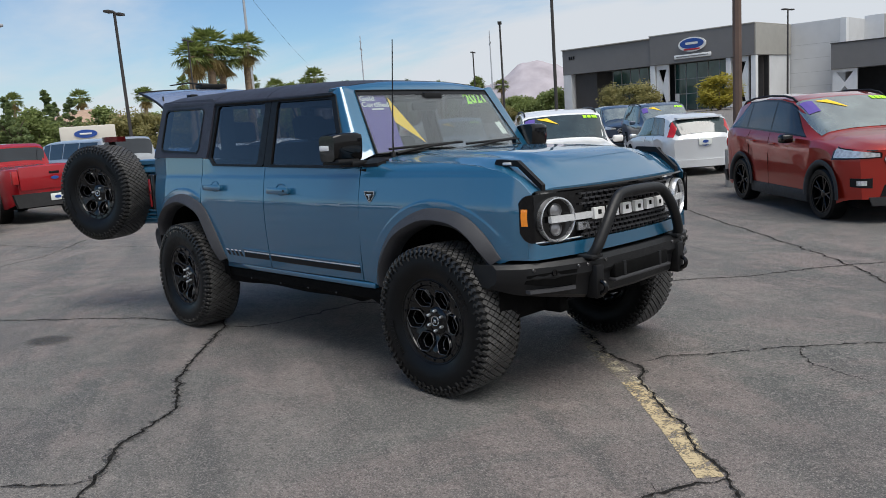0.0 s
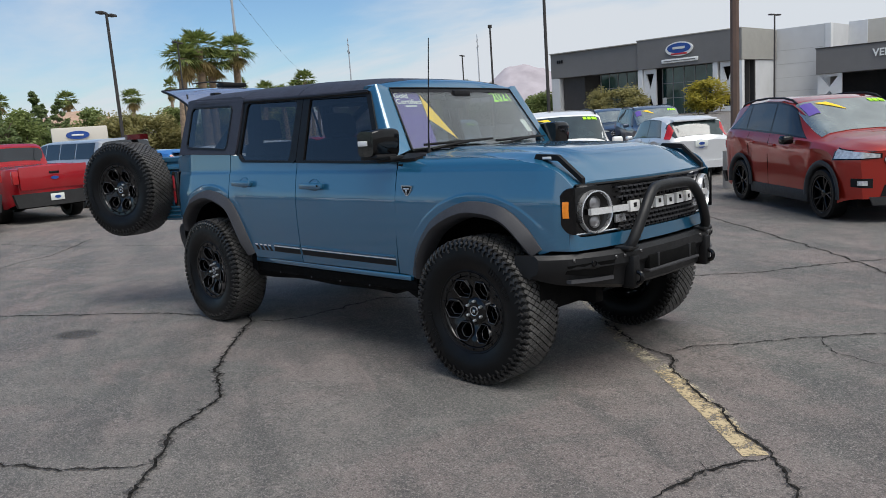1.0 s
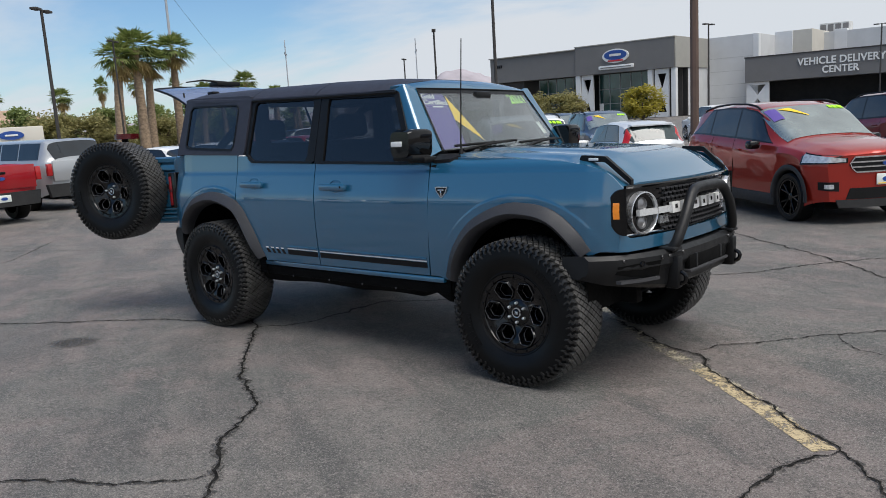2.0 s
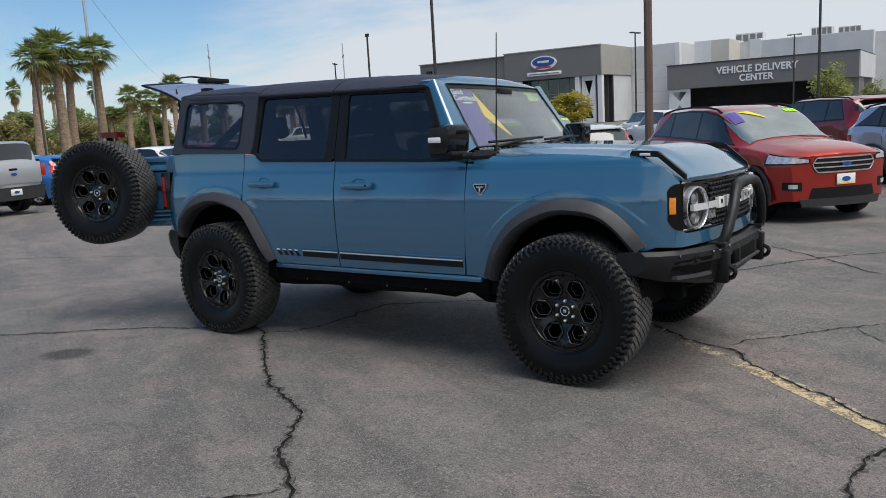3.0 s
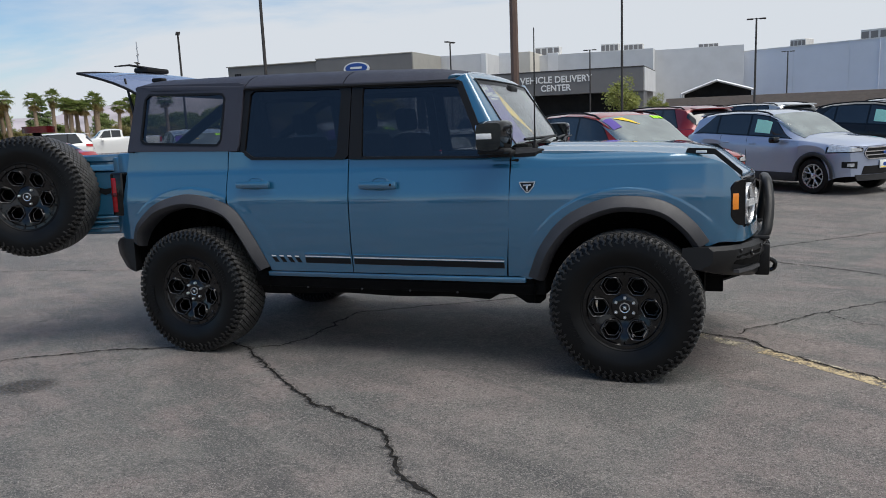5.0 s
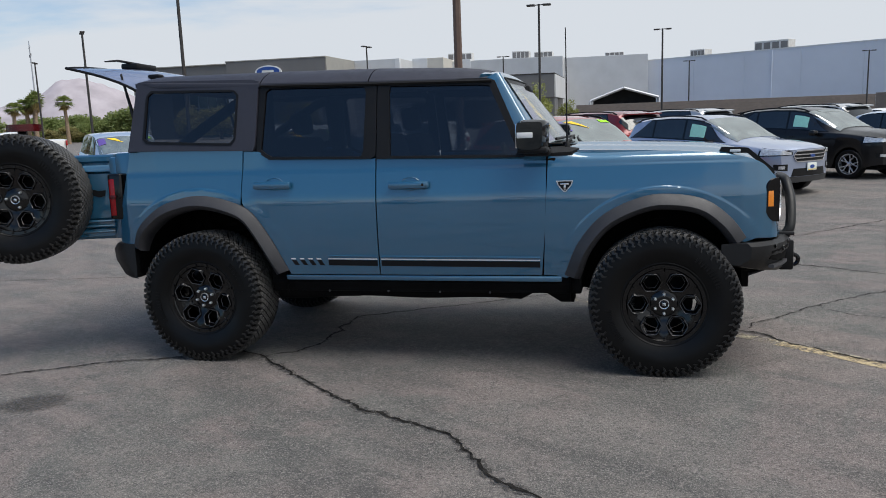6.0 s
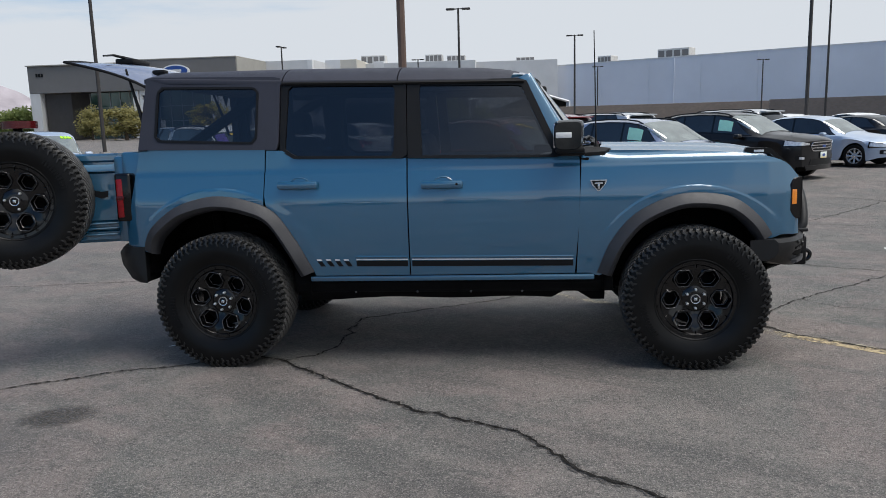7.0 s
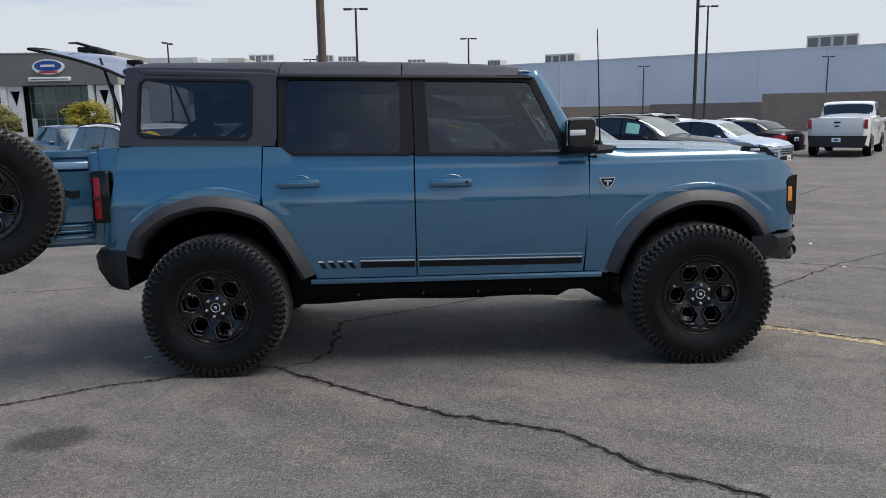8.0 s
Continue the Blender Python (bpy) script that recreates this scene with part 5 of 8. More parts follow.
# front: grille, lamps, badge blocks
def front_pt(y, z, out=0.0):
    return Vector((nose_x(y) + out + 0.018 * (1.14 - z) / 0.3, y, z))


ys = [-0.835 + 1.67 * j / 60 for j in range(61)]


def z_hi(y):
    return 1.140 - 0.030 * smooth(0.74, 0.84, abs(y)) ** 2


def z_lo(y):
    return 0.868 + 0.055 * smooth(0.70, 0.84, abs(y)) ** 2


rows = [[front_pt(y, lerp(z_lo(y), z_hi(y), v / 8), -0.006) - Vector((0.12 * smooth(0.80, 0.835, abs(y)), 0, 0)) for y in ys] for v in range(9)]
grille = part("grille", slab(bmesh.new(), rows, (-0.03, 0, 0)), M["piano"], suv, "gloss black grille panel", sharp=50)
bm = bmesh.new()
tube(bm, [front_pt(y, z_hi(y), 0.004) for y in ys[3:-3]], 0.010, 6)
part("grille_top_trim", bm, M["piano"], grille)
bm = bmesh.new()
for r in range(9):
    z = 0.893 + r * 0.0272
    if abs(z - 0.995) < 0.045:
        continue
    for c in range(19):
        y = -0.43 + c * 0.0478 + (0.0239 if r % 2 else 0)
        if abs(y) > 0.44:
            continue
        p = front_pt(y, z, 0.002)
        box(bm, p.x - 0.008, p.x + 0.010, y - 0.021, y + 0.021, z - 0.0045, z + 0.0045)
        box(bm, p.x - 0.008, p.x + 0.007, y + 0.0205, y + 0.0245, z - 0.020, z + 0.006)
tagged(part("grille_mesh", bm, M["flare"], grille, "dark grey honeycomb mesh"), kind="stuff")
bm = bmesh.new()
for s in (-1, 1):
    part("grille_lower_trim", T([front_pt(s * y, 0.882, 0.004) for y in (0.45, 0.55, 0.66, 0.77)], 0.005, 6), M["chrome"], grille)
for k in range(6):
    y0 = -0.375 + k * 0.128
    rows = [[front_pt(y0 + 0.010 + 0.088 * j / 3, 0.966 + 0.060 * v, 0.022) for j in range(4)] for v in (0, 1)]
    part("emblem_block", slab(bmesh.new(), rows, (-0.02, 0, 0)), M["white_plastic"], grille, "plain white emblem block")
    rows = [[front_pt(y0 + 0.040 + 0.028 * j, (0.983 if k % 2 else 0.990) + 0.024 * v, 0.0232) for j in range(2)] for v in (0, 1)]
    part("emblem_slot", slab(bmesh.new(), rows, (-0.002, 0, 0)), M["piano"], grille)
for s in (-1, 1):
    c = front_pt(s * 0.632, 0.992, 0.010)
    yaw = s * 13
    m = Matrix.Translation(c) @ pose(0, 0, 0, 0, 0, yaw)
    bm = bmesh.new()
    lathe(bm, [(0.106, -0.01), (0.107, 0.012), (0.111, 0.018), (0.116, 0.016), (0.119, 0.002), (0.119, -0.02)], 48, "x")
    hl = part("headlight", bm, M["alloy"], suv, "round headlight with a pale light ring", m=m)
    bm = bmesh.new()
    lathe(bm, [(0.0, -0.030), (0.05, -0.028), (0.107, -0.008)], 32, "x")
    part("reflector", bm, M["rim"], hl)
    bm = bmesh.new()
    for dy, dz, r in ((0.0, 0.045, 0.036), (0.0, -0.050, 0.034)):
        b2 = bmesh.new()
        lathe(b2, [(0.0, 0.006), (r * 0.6, 0.004), (r, -0.006), (r * 1.1, 0.002), (r * 1.15, -0.012)], 24, "x")
        bmesh.ops.translate(b2, vec=(-0.006, dy, dz), verts=b2.verts)
        me = bpy.data.meshes.new("tmp")
        b2.to_mesh(me)
        b2.free()
        bm.from_mesh(me)
        bpy.data.meshes.remove(me)
    part("projector", bm, M["steel"], hl)
    rows = [[front_pt(s * yy, 0.978 + 0.034 * v, 0.030) for yy in [0.685 - 0.295 * j / 8 for j in range(9)]] for v in (0, 0.5, 1)]
    part("light_bar", slab(bmesh.new(), rows, (-0.02, 0, 0)), M["lens_grey"], suv, "pale horizontal light bar")
    rows = [[front_pt(s * yy, lerp(0.918 + 0.02 * (0.5 - yy), 0.962, v), 0.012) for yy in [0.485 - 0.085 * j / 4 for j in range(5)]] for v in (0, 1)]
    part("lower_reflector", slab(bmesh.new(), rows, (-0.012, 0, 0)), M["alloy"], suv)
    rows = [[(2.044 + 0.030 * j / 4, s * (side_y(2.044 + 0.030 * j / 4, 1.0) + 0.007 - 0.012 * abs(v - 0.5)), lerp(0.952, 1.084, v)) for j in range(5)] for v in (0, 0.5, 1)]
    part("side_marker", slab(bmesh.new(), rows, (-0.01, -s * 0.01, 0)), M["amber"], suv, "amber side marker lens")
    rows = [[(2.036 + 0.072 * j / 9, s * (side_y(2.036 + 0.072 * j / 9, 1.0) + 0.003), lerp(0.885 + 0.055 * (1 - j / 9) ** 3, 1.134 - 0.042 * (1 - j / 9) ** 3, v)) for j in range(10)] for v in (0, 0.5, 1)]
    part("lamp_surround", slab(bmesh.new(), rows, (-0.02, -s * 0.01, 0)), M["piano"], suv)
rows = [[front_pt(y, lerp(0.795, z_lo(y) - 0.004, v / 4), 0.012) - Vector((0.10 * smooth(0.79, 0.84, abs(y)), 0, 0)) for y in ys] for v in range(5)]
part("front_valance", slab(bmesh.new(), rows, (-0.03, 0, 0)), M["blue"], suv, sharp=50)

# steel front bumper, bull bar, tow hooks, skid plate
def bump_x(y):
    a = abs(y)
    return interp(a, [(0, 2.245), (0.40, 2.235), (0.52, 2.215), (0.70, 2.150), (0.82, 2.080), (0.89, 2.005), (0.925, 1.945)])


rows = []
for j in range(41):
    y = -0.925 + 1.85 * j / 40
    x, lo = bump_x(y), interp(abs(y), [(0, 0.545), (0.45, 0.55), (0.62, 0.575), (0.85, 0.615), (0.925, 0.650)])
    back = min(x - 0.16, 2.12) if abs(y) < 0.8 else x - 0.16
    rows.append([(back, y, 0.772), (x - 0.025, y, 0.778), (x, y, 0.755), (x, y, 0.700), (x - 0.020, y, 0.670), (x - 0.035, y, lo + 0.02), (x - 0.06, y, lo), (back, y, lo + 0.01)])
bm = bmesh.new()
grid(bm, rows, close_v=True, cap=True)
bp = part("front_bumper", bm, M["bumper"], suv, "dark grey steel front bumper", sharp=25)
for s in (-1, 1):
    P = [(0.57, 0.644, 0.728), (0.66, 0.648, 0.728), (0.75, 0.656, 0.725), (0.83, 0.674, 0.718)]
    part("fog_lamp_pocket", slab(bmesh.new(), [[(bump_x(y) - 0.012, s * y, z0) for y, z0, z1 in P], [(bump_x(y) + 0.004, s * y, z1) for y, z0, z1 in P]], (-0.05, 0, 0)), M["under"], bp)
    part("pocket_sill", slab(bmesh.new(), [[(bump_x(y) + 0.003, s * y, 0.622) for y in (0.58, 0.70, 0.82)], [(bump_x(y) + 0.001, s * y, 0.640) for y in (0.58, 0.70, 0.82)]], (-0.03, 0, 0)), M["flare"], bp)
    hook = bmesh.new()
    tube(hook, spline([(2.19, s * 0.435, 0.635), (2.245, s * 0.435, 0.645), (2.285, s * 0.435, 0.625), (2.275, s * 0.435, 0.585), (2.23, s * 0.435, 0.578), (2.19, s * 0.435, 0.590)], 16), 0.013, 8)
    part("tow_hook", hook, M["piano"], bp, "black tow hook")
    box_m = B(2.17, 2.255, min(s * 0.40, s * 0.47), max(s * 0.40, s * 0.47), 0.55, 0.735, 0.012)
    part("hook_bracket", box_m, M["dark_plastic"], bp)
    for y, z in ((0.56, 0.742), (0.50, 0.742), (0.36, 0.748), (0.80, 0.745)):
        bm = bmesh.new()
        lathe(bm, [(0.0, 0.006), (0.009, 0.006), (0.012, 0.0)], 10, "x")
        part("bumper_bolt", bm, M["rim_edge"], bp, m=Matrix.Translation((bump_x(y) + 0.001, s * y, z)))
    bm = bmesh.new()
    lathe(bm, [(0.0, 0.002), (0.010, 0.002), (0.012, 0.006), (0.016, 0.006), (0.018, 0.0)], 16, "x")
    part("parking_sensor", bm, M["piano"], bp, m=Matrix.Translation((bump_x(0.70) + 0.001, s * 0.70, 0.722)) @ pose(0, 0, 0, 0, 0, s * 20))
bm = B(2.20, 2.249, -0.285, 0.285, 0.632, 0.712, 0.01)
part("bumper_opening", bm, M["under"], bp)
for y in (-0.19, 0.19):
    part("opening_rib", B(2.21, 2.254, y - 0.012, y + 0.012, 0.628, 0.716, 0.004), M["bumper"], bp)
part("opening_sill", B(2.21, 2.260, -0.30, 0.30, 0.616, 0.634, 0.006), M["flare"], bp)
bar = T(spline([(2.205, -0.452, 0.770), (2.235, -0.438, 0.82), (2.250, -0.352, 0.955), (2.245, -0.268, 1.050), (2.240, -0.190, 1.090), (2.240, 0.0, 1.098), (2.240, 0.190, 1.090), (2.245, 0.268, 1.050), (2.250, 0.352, 0.955), (2.235, 0.438, 0.82), (2.205, 0.452, 0.770)], 54), 0.030, 14)
bb = part("bull_bar", bar, M["bumper"], suv, "dark grey tubular bull bar")
for s in (-1, 1):
    part("bar_foot", B(2.15, 2.25, s * 0.452 - 0.055, s * 0.452 + 0.055, 0.768, 0.790, 0.008), M["bumper"], bb)
rows = [[(lerp(2.15, 1.70, f), y, lerp(0.565, 0.40, f)) for y in (-0.40, -0.30, 0.30, 0.40)] for f in (0, 0.3, 0.7, 1)]
part("skid_plate", slab(bmesh.new(), rows, (0, 0, -0.012)), M["bumper"], suv, "dark grey skid plate")

for s in (-1, 1):
    part("rear_jamb", B(-2.165, -2.03, min(s * 0.55, s * 0.80), max(s * 0.55, s * 0.80), 0.785, 1.395, 0.02), M["blue"], suv)
    part("hinge_cover", B(-2.235, -2.15, min(s * 0.62, s * 0.775), max(s * 0.62, s * 0.775), 0.80, 1.37, 0.02), M["blue"], suv)
# rear bumper
rows = []
for j in range(31):
    y = -0.89 + 1.78 * j / 30
    a = abs(y)
    x = interp(a, [(0, -2.29), (0.5, -2.28), (0.72, -2.25), (0.84, -2.20), (0.89, -2.10)])
    rows.append([(-2.0, y, 0.778), (x + 0.03, y, 0.778), (x, y, 0.74), (x + 0.01, y, 0.66), (x + 0.07, y, 0.56), (x + 0.12, y, 0.535), (-2.0, y, 0.545)])
bm = bmesh.new()
grid(bm, rows, close_v=True, cap=True)
part("rear_bumper", bm, M["bumper"], suv, "dark grey rear bumper")

# tailgate, swung out on its right-hand hinge, with the spare wheel
GATE_A = 20.0
gate_dir = Vector((-math.cos(radians(GATE_A)), -math.sin(radians(GATE_A)), 0))
gate_out = Vector((math.sin(radians(GATE_A)), -math.cos(radians(GATE_A)), 0))


def gp(l, o, z):
    """A point of the gate: metres from its hinge, outward from its skin, height."""
    return Vector((-2.213, -0.687, z)) + gate_dir * l + gate_out * o


rows = []
GZ = [(0.795, -0.02), (0.815, 0.0), (0.865, 0.0), (0.880, -0.014), (0.930, -0.014), (0.945, 0.0), (1.255, 0.0), (1.268, -0.02), (1.330, -0.02), (1.343, 0.0), (1.375, 0.0), (1.388, -0.03)]
for z, o in GZ:
    rows.append([gp(l, o * (1 if 0.04 < l < 1.05 else 0), z) for l in (0.0, 0.03, 0.06, 0.3, 0.6, 0.8, 1.0, 1.06, 1.10)])
gate = part("tailgate", slab(bmesh.new(), rows, -0.10 * gate_out), M["blue"], suv, "blue-grey tailgate swung wide open", sharp=25)
for z in (0.848, 0.888, 0.922):
    part("gate_rib", T([gp(0.05, -0.004, z), gp(0.07, 0.004, z), gp(0.93, 0.004, z), gp(0.95, -0.004, z)], 0.009, 8), M["blue"], gate)
part("gate_pull", slab(bmesh.new(), [[gp(l, 0.016, 1.272) for l in (0.05, 0.2, 0.42)], [gp(l, 0.012, 1.300) for l in (0.05, 0.2, 0.42)], [gp(l, -0.004, 1.316) for l in (0.05, 0.2, 0.42)]], -0.03 * gate_out), M["blue"], gate)
bm = bmesh.new()
slab(bm, [[gp(0.11, 0.006, 1.10), gp(0.15, 0.006, 1.09), gp(0.19, 0.006, 1.105)], [gp(0.105, 0.006, 1.14), gp(0.15, 0.006, 1.135), gp(0.20, 0.006, 1.15)]], -0.004 * gate_out)
part("gate_badge", bm, M["decal_black"], gate, "small black emblem")
for z in (0.90, 1.28):
    part("gate_hinge", T([gp(-0.02, 0.0, z - 0.04), gp(-0.02, 0.0, z + 0.04)], 0.022, 8), M["blue"], gate)
bm = bmesh.new()
tube(bm, [gp(0.62, -0.02, 1.10), gp(0.62, 0.12, 1.10)], 0.10, 16)
part("spare_carrier", bm, M["dark_plastic"], gate)
bm = bmesh.new()
tube(bm, [gp(0.62, -0.03, 1.35), gp(0.62, -0.03, 1.50), gp(0.62, 0.0, 1.565)], 0.03, 8)
part("brake_light_stalk", bm, M["dark_plastic"], gate)
rows = [[gp(l, 0.02 + 0.05 * (1 - ((l - 0.615) / 0.10) ** 2), z) for l in [0.515 + 0.20 * k / 8 for k in range(9)]] for z in (1.565, 1.590, 1.612)]
part("high_brake_light", slab(bmesh.new(), rows, -0.09 * gate_out), M["dark_red_lens"], suv, "dark red brake light above the spare wheel", sharp=50)

# ---- wheels ----
def tyre_meshes(R=0.434, rim=0.226, lugs=68):
    bm = bmesh.new()
    prof = [(rim - 0.006, -0.110), (rim + 0.012, -0.124), (rim + 0.018, -0.128), (rim + 0.022, -0.126), (rim + 0.045, -0.138), (0.310, -0.150), (0.345, -0.152), (0.372, -0.147), (R - 0.052, -0.146), (R - 0.032, -0.141), (R - 0.019, -0.131), (R - 0.016, -0.112), (R - 0.016, 0.0)]
    prof = prof + [(r, -h) for r, h in prof[-2::-1]]
    lathe(bm, prof, 80)
    # raised bars where the maker's lettering runs, not legible
    for k in range(22):
        a = 0.35 + 0.062 * k + (2.2 if k > 10 else 0)
        rows = [[(r * math.cos(a + d), -0.1545, r * math.sin(a + d)) for d in (0, 0.036)] for r in (0.300, 0.332)]
        slab(bm, rows, (0, 0.008, 0))
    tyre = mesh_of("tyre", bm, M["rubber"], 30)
    step = 2 * math.pi / lugs
    # hooked relief that runs down the shoulders
    shoulders = []
    for sd in (-1, 1):
        bm = bmesh.new()
        for k in range(lugs):
            a = step * (k + (0.3 if sd > 0 else 0.0))
            c, s = math.cos(a), math.sin(a)
            deep = 0.070 if k % 2 else 0.056
            hook = ((R - 0.006, 0.133, 0.000, 0.0125), (R - 0.020, 0.1425, 0.007, 0.0105), (R - 0.034, 0.1465, -0.006, 0.0085), (R - 0.047, 0.1485, 0.006, 0.0075), (R - deep, 0.1500, -0.004, 0.0050))
            L, H = [], []
            for r, y0, t0, hw in hook:
                for t in (t0 - hw, t0 + hw):
                    L.append(bm.verts.new((r * c - t * s, sd * (y0 - 0.006), r * s + t * c)))
                    t = t0 + (t - t0) * 0.72
                    H.append(bm.verts.new((r * c - t * s, sd * (y0 + 0.0062), r * s + t * c)))
            for i in (0, 2, 4, 6):
                bm.faces.new((H[i], H[i + 1], H[i + 3], H[i + 2]))
                bm.faces.new((L[i], L[i + 2], H[i + 2], H[i]))
                bm.faces.new((L[i + 1], H[i + 1], H[i + 3], L[i + 3]))
            bm.faces.new((L[0], H[0], H[1], L[1]))
            bm.faces.new((L[8], L[9], H[9], H[8]))
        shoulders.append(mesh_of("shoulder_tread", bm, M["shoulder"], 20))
    bm = bmesh.new()

    def lozenge(a, y, top):
        c, s = math.cos(a), math.sin(a)
        v = []
        for r, k in ((R - 0.024, 1.0), (top, 0.93)):
            for t, yy in ((-0.0172, 0.0), (0.0, -0.0235), (0.0172, 0.0), (0.0, 0.0235)):
                yy = max(-0.130, min(0.130, y + yy * k))
                v.append(bm.verts.new((r * c - t * k * s, yy, r * s + t * k * c)))
        for f in ((0, 1, 5, 4), (1, 2, 6, 5), (2, 3, 7, 6), (3, 0, 4, 7), (4, 5, 6, 7)):
            bm.faces.new([v[i] for i in f])

    # nine staggered rows of lozenge blocks with narrow grooves crossing between them
    for k in range(lugs):
        for j in range(9):
            lozenge(step * (k + (0.5 if j % 2 else 0.0)), 0.0272 * (j - 4), R + 0.001 - 0.0045 * (abs(j - 4) / 4) ** 2)
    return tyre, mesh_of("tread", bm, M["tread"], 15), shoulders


def spoke_rim(bm, n, r0, r1, w0, w1, y0, y1, split=0.0, depth=0.03, ph=0.0):
    """Spokes from the hub to the rim, each a bar, or two arms that part by split radians."""
    for k in range(n):
        a = 2 * math.pi * k / n + ph
        for sg in ((-1, 1) if split else (0,)):
            rows = []
            for f in (0, 0.3, 0.6, 0.85, 1.0):
                r, w, y = lerp(r0, r1, f), lerp(w0, w1, f), lerp(y0, y1, smooth(0, 1, f))
                aa = a + sg * split * smooth(0.05, 0.75, f)
                c, s = math.cos(aa), math.sin(aa)
                rows.append([(r * c - t * s, y + dy, r * s + t * c) for t, dy in ((-w / 2, depth), (-w / 2, 0.006), (-w / 4, 0), (w / 4, 0), (w / 2, 0.006), (w / 2, depth))])
            grid(bm, rows, close_v=True, cap=True)


def hero_rim():
    """Six hexagonal windows with raised edges, a ring of small bolts, a proud hub."""
    bm = bmesh.new()
    lathe(bm, [(0.236, -0.100), (0.240, -0.116), (0.234, -0.124), (0.214, -0.122), (0.207, -0.114), (0.203, -0.085), (0.196, 0.0), (0.196, 0.10), (0.23, 0.11)], 64)
    lathe(bm, [(0.0, -0.092), (0.040, -0.092), (0.066, -0.088), (0.078, -0.080), (0.080, -0.070)], 36)
    r0, r1, rc = 0.070, 0.208, 0.146

    def face_y(r):
        return -0.078 - 0.036 * smooth(0.07, 0.20, r)

    n = 36
    for k in range(6):
        a = 2 * math.pi * k / 6
        ca, sa = math.cos(a), math.sin(a)
        rows = [[], [], [], [], []]
        for j in range(n):
            b = 2 * math.pi * j / n
            # rounded hexagon, flattened towards the rim
            h = 0.0520 / max(math.cos((b % (math.pi / 3)) - math.pi / 6), 0.90)
            dx, dy = math.cos(b), math.sin(b)
            # distance from the window's middle to the edge of its sixth of the wheel
            lo, hi = h, 0.16
            for _ in range(16):
                m_ = (lo + hi) / 2
                px, py = rc + dx * m_, dy * m_
                rr = math.hypot(px, py)
                if r0 < rr < r1 and abs(math.atan2(py, px)) < math.pi / 6:
                    lo = m_
                else:
                    hi = m_
            for q, (d, dep) in enumerate(((lo, 0.0), (lerp(lo, h, 0.75), 0.0), (h + 0.002, -0.010), (h - 0.003, -0.009), (h - 0.010, 0.055))):
                px, py = rc + dx * d, dy * d
                y = face_y(math.hypot(px, py)) + dep
                rows[q].append((px * ca - py * sa, y, px * sa + py * ca))
        grid(bm, rows, close_v=True)
    bmesh.ops.remove_doubles(bm, verts=bm.verts, dist=2e-4)
    for k in range(18):
        a = 2 * math.pi * (k + 0.5) / 18
        box(bm, -0.006, 0.006, -0.129, -0.118, -0.006, 0.006, 0.0, Matrix.Translation((0.222 * math.cos(a), 0, 0.222 * math.sin(a))))
    return mesh_of("rim", bm, M["rim"], 35)


def rim_edges():
    """Raised bright lips round the six windows and a second, deeper lip inside each."""
    bm = bmesh.new()
    for k in range(6):
        a = 2 * math.pi * k / 6
        ca, sa = math.cos(a), math.sin(a)
        for rad, dep, thick in ((0.0530, -0.010, 0.0030), (0.0385, 0.024, 0.0030)):
            pts = []
            for j in range(31):
                b = 2 * math.pi * j / 30
                h = rad / max(math.cos((b % (math.pi / 3)) - math.pi / 6), 0.90)
                px, py = 0.146 + math.cos(b) * h, math.sin(b) * h
                y = -0.078 - 0.036 * smooth(0.07, 0.20, math.hypot(px, py)) + dep
                pts.append((px * ca - py * sa, y, px * sa + py * ca))
            tube(bm, pts, thick, 6)
    return mesh_of("rim_edge", bm, M["rim_edge"], 60)


TYRE, TREAD, SHOULDERS = tyre_meshes()
RIM = hero_rim()
RIM_EDGE = rim_edges()
bm = bmesh.new()
lathe(bm, [(0.0, -0.02), (0.15, -0.02), (0.165, -0.015), (0.165, 0.02)], 40)
DISC = mesh_of("brake_disc", bm, M["under"])
bm = bmesh.new()
lathe(bm, [(0.0, -0.100), (0.016, -0.100), (0.020, -0.097), (0.028, -0.095), (0.030, -0.086)], 28)
CAP = mesh_of("hub_cap", bm, M["piano"])
bm = bmesh.new()
lathe(bm, [(0.024, -0.100), (0.029, -0.101), (0.030, -0.095)], 28)
box(bm, -0.009, 0.010, -0.1025, -0.0995, -0.010, 0.008, 0.002)
CAP_RING = mesh_of("cap_ring", bm, M["alloy"])
bm = bmesh.new()
lathe(bm, [(0.0, -0.112), (0.005, -0.111), (0.008, -0.108), (0.0095, -0.102), (0.0095, -0.085)], 10)
NUT = mesh_of("lug_nut", bm, M["alloy"])


def wheel(name, parent, m, nuts=6, tyre=TYRE, rim=RIM, tread=TREAD, disc=True, spin=0.0, label="black alloy wheel with a knobbly all-terrain tyre"):
    w = part_of(name, tyre, parent, m @ pose(0, 0, 0, 0, spin, 0), label)
    part_of("tread", tread, w)
    for sh in SHOULDERS:
        part_of("shoulder_tread", sh, w)
    part_of("rim", rim, w)
    part_of("rim_edge", RIM_EDGE, w, label="thin glossy window lips")
    if disc:
        part_of("brake_disc", DISC, w)
    part_of("hub_cap", CAP, w)
    part_of("cap_ring", CAP_RING, w)
    for k in range(nuts):
        a = 2 * math.pi * (k + 0.5) / nuts
        part_of("lug_nut", NUT, w, Matrix.Translation((0.057 * math.cos(a), 0, 0.057 * math.sin(a))))
    return w


for i, (x, s) in enumerate(((HUB_X, -1), (-HUB_X, -1), (HUB_X, 1), (-HUB_X, 1))):
    wheel("wheel", suv, Matrix.Translation((x, s * HUB_Y, HUB_Z)) @ pose(0, 0, 0, 0, 0, 0 if s < 0 else 180), spin=(0, 12, 25, 40)[i])
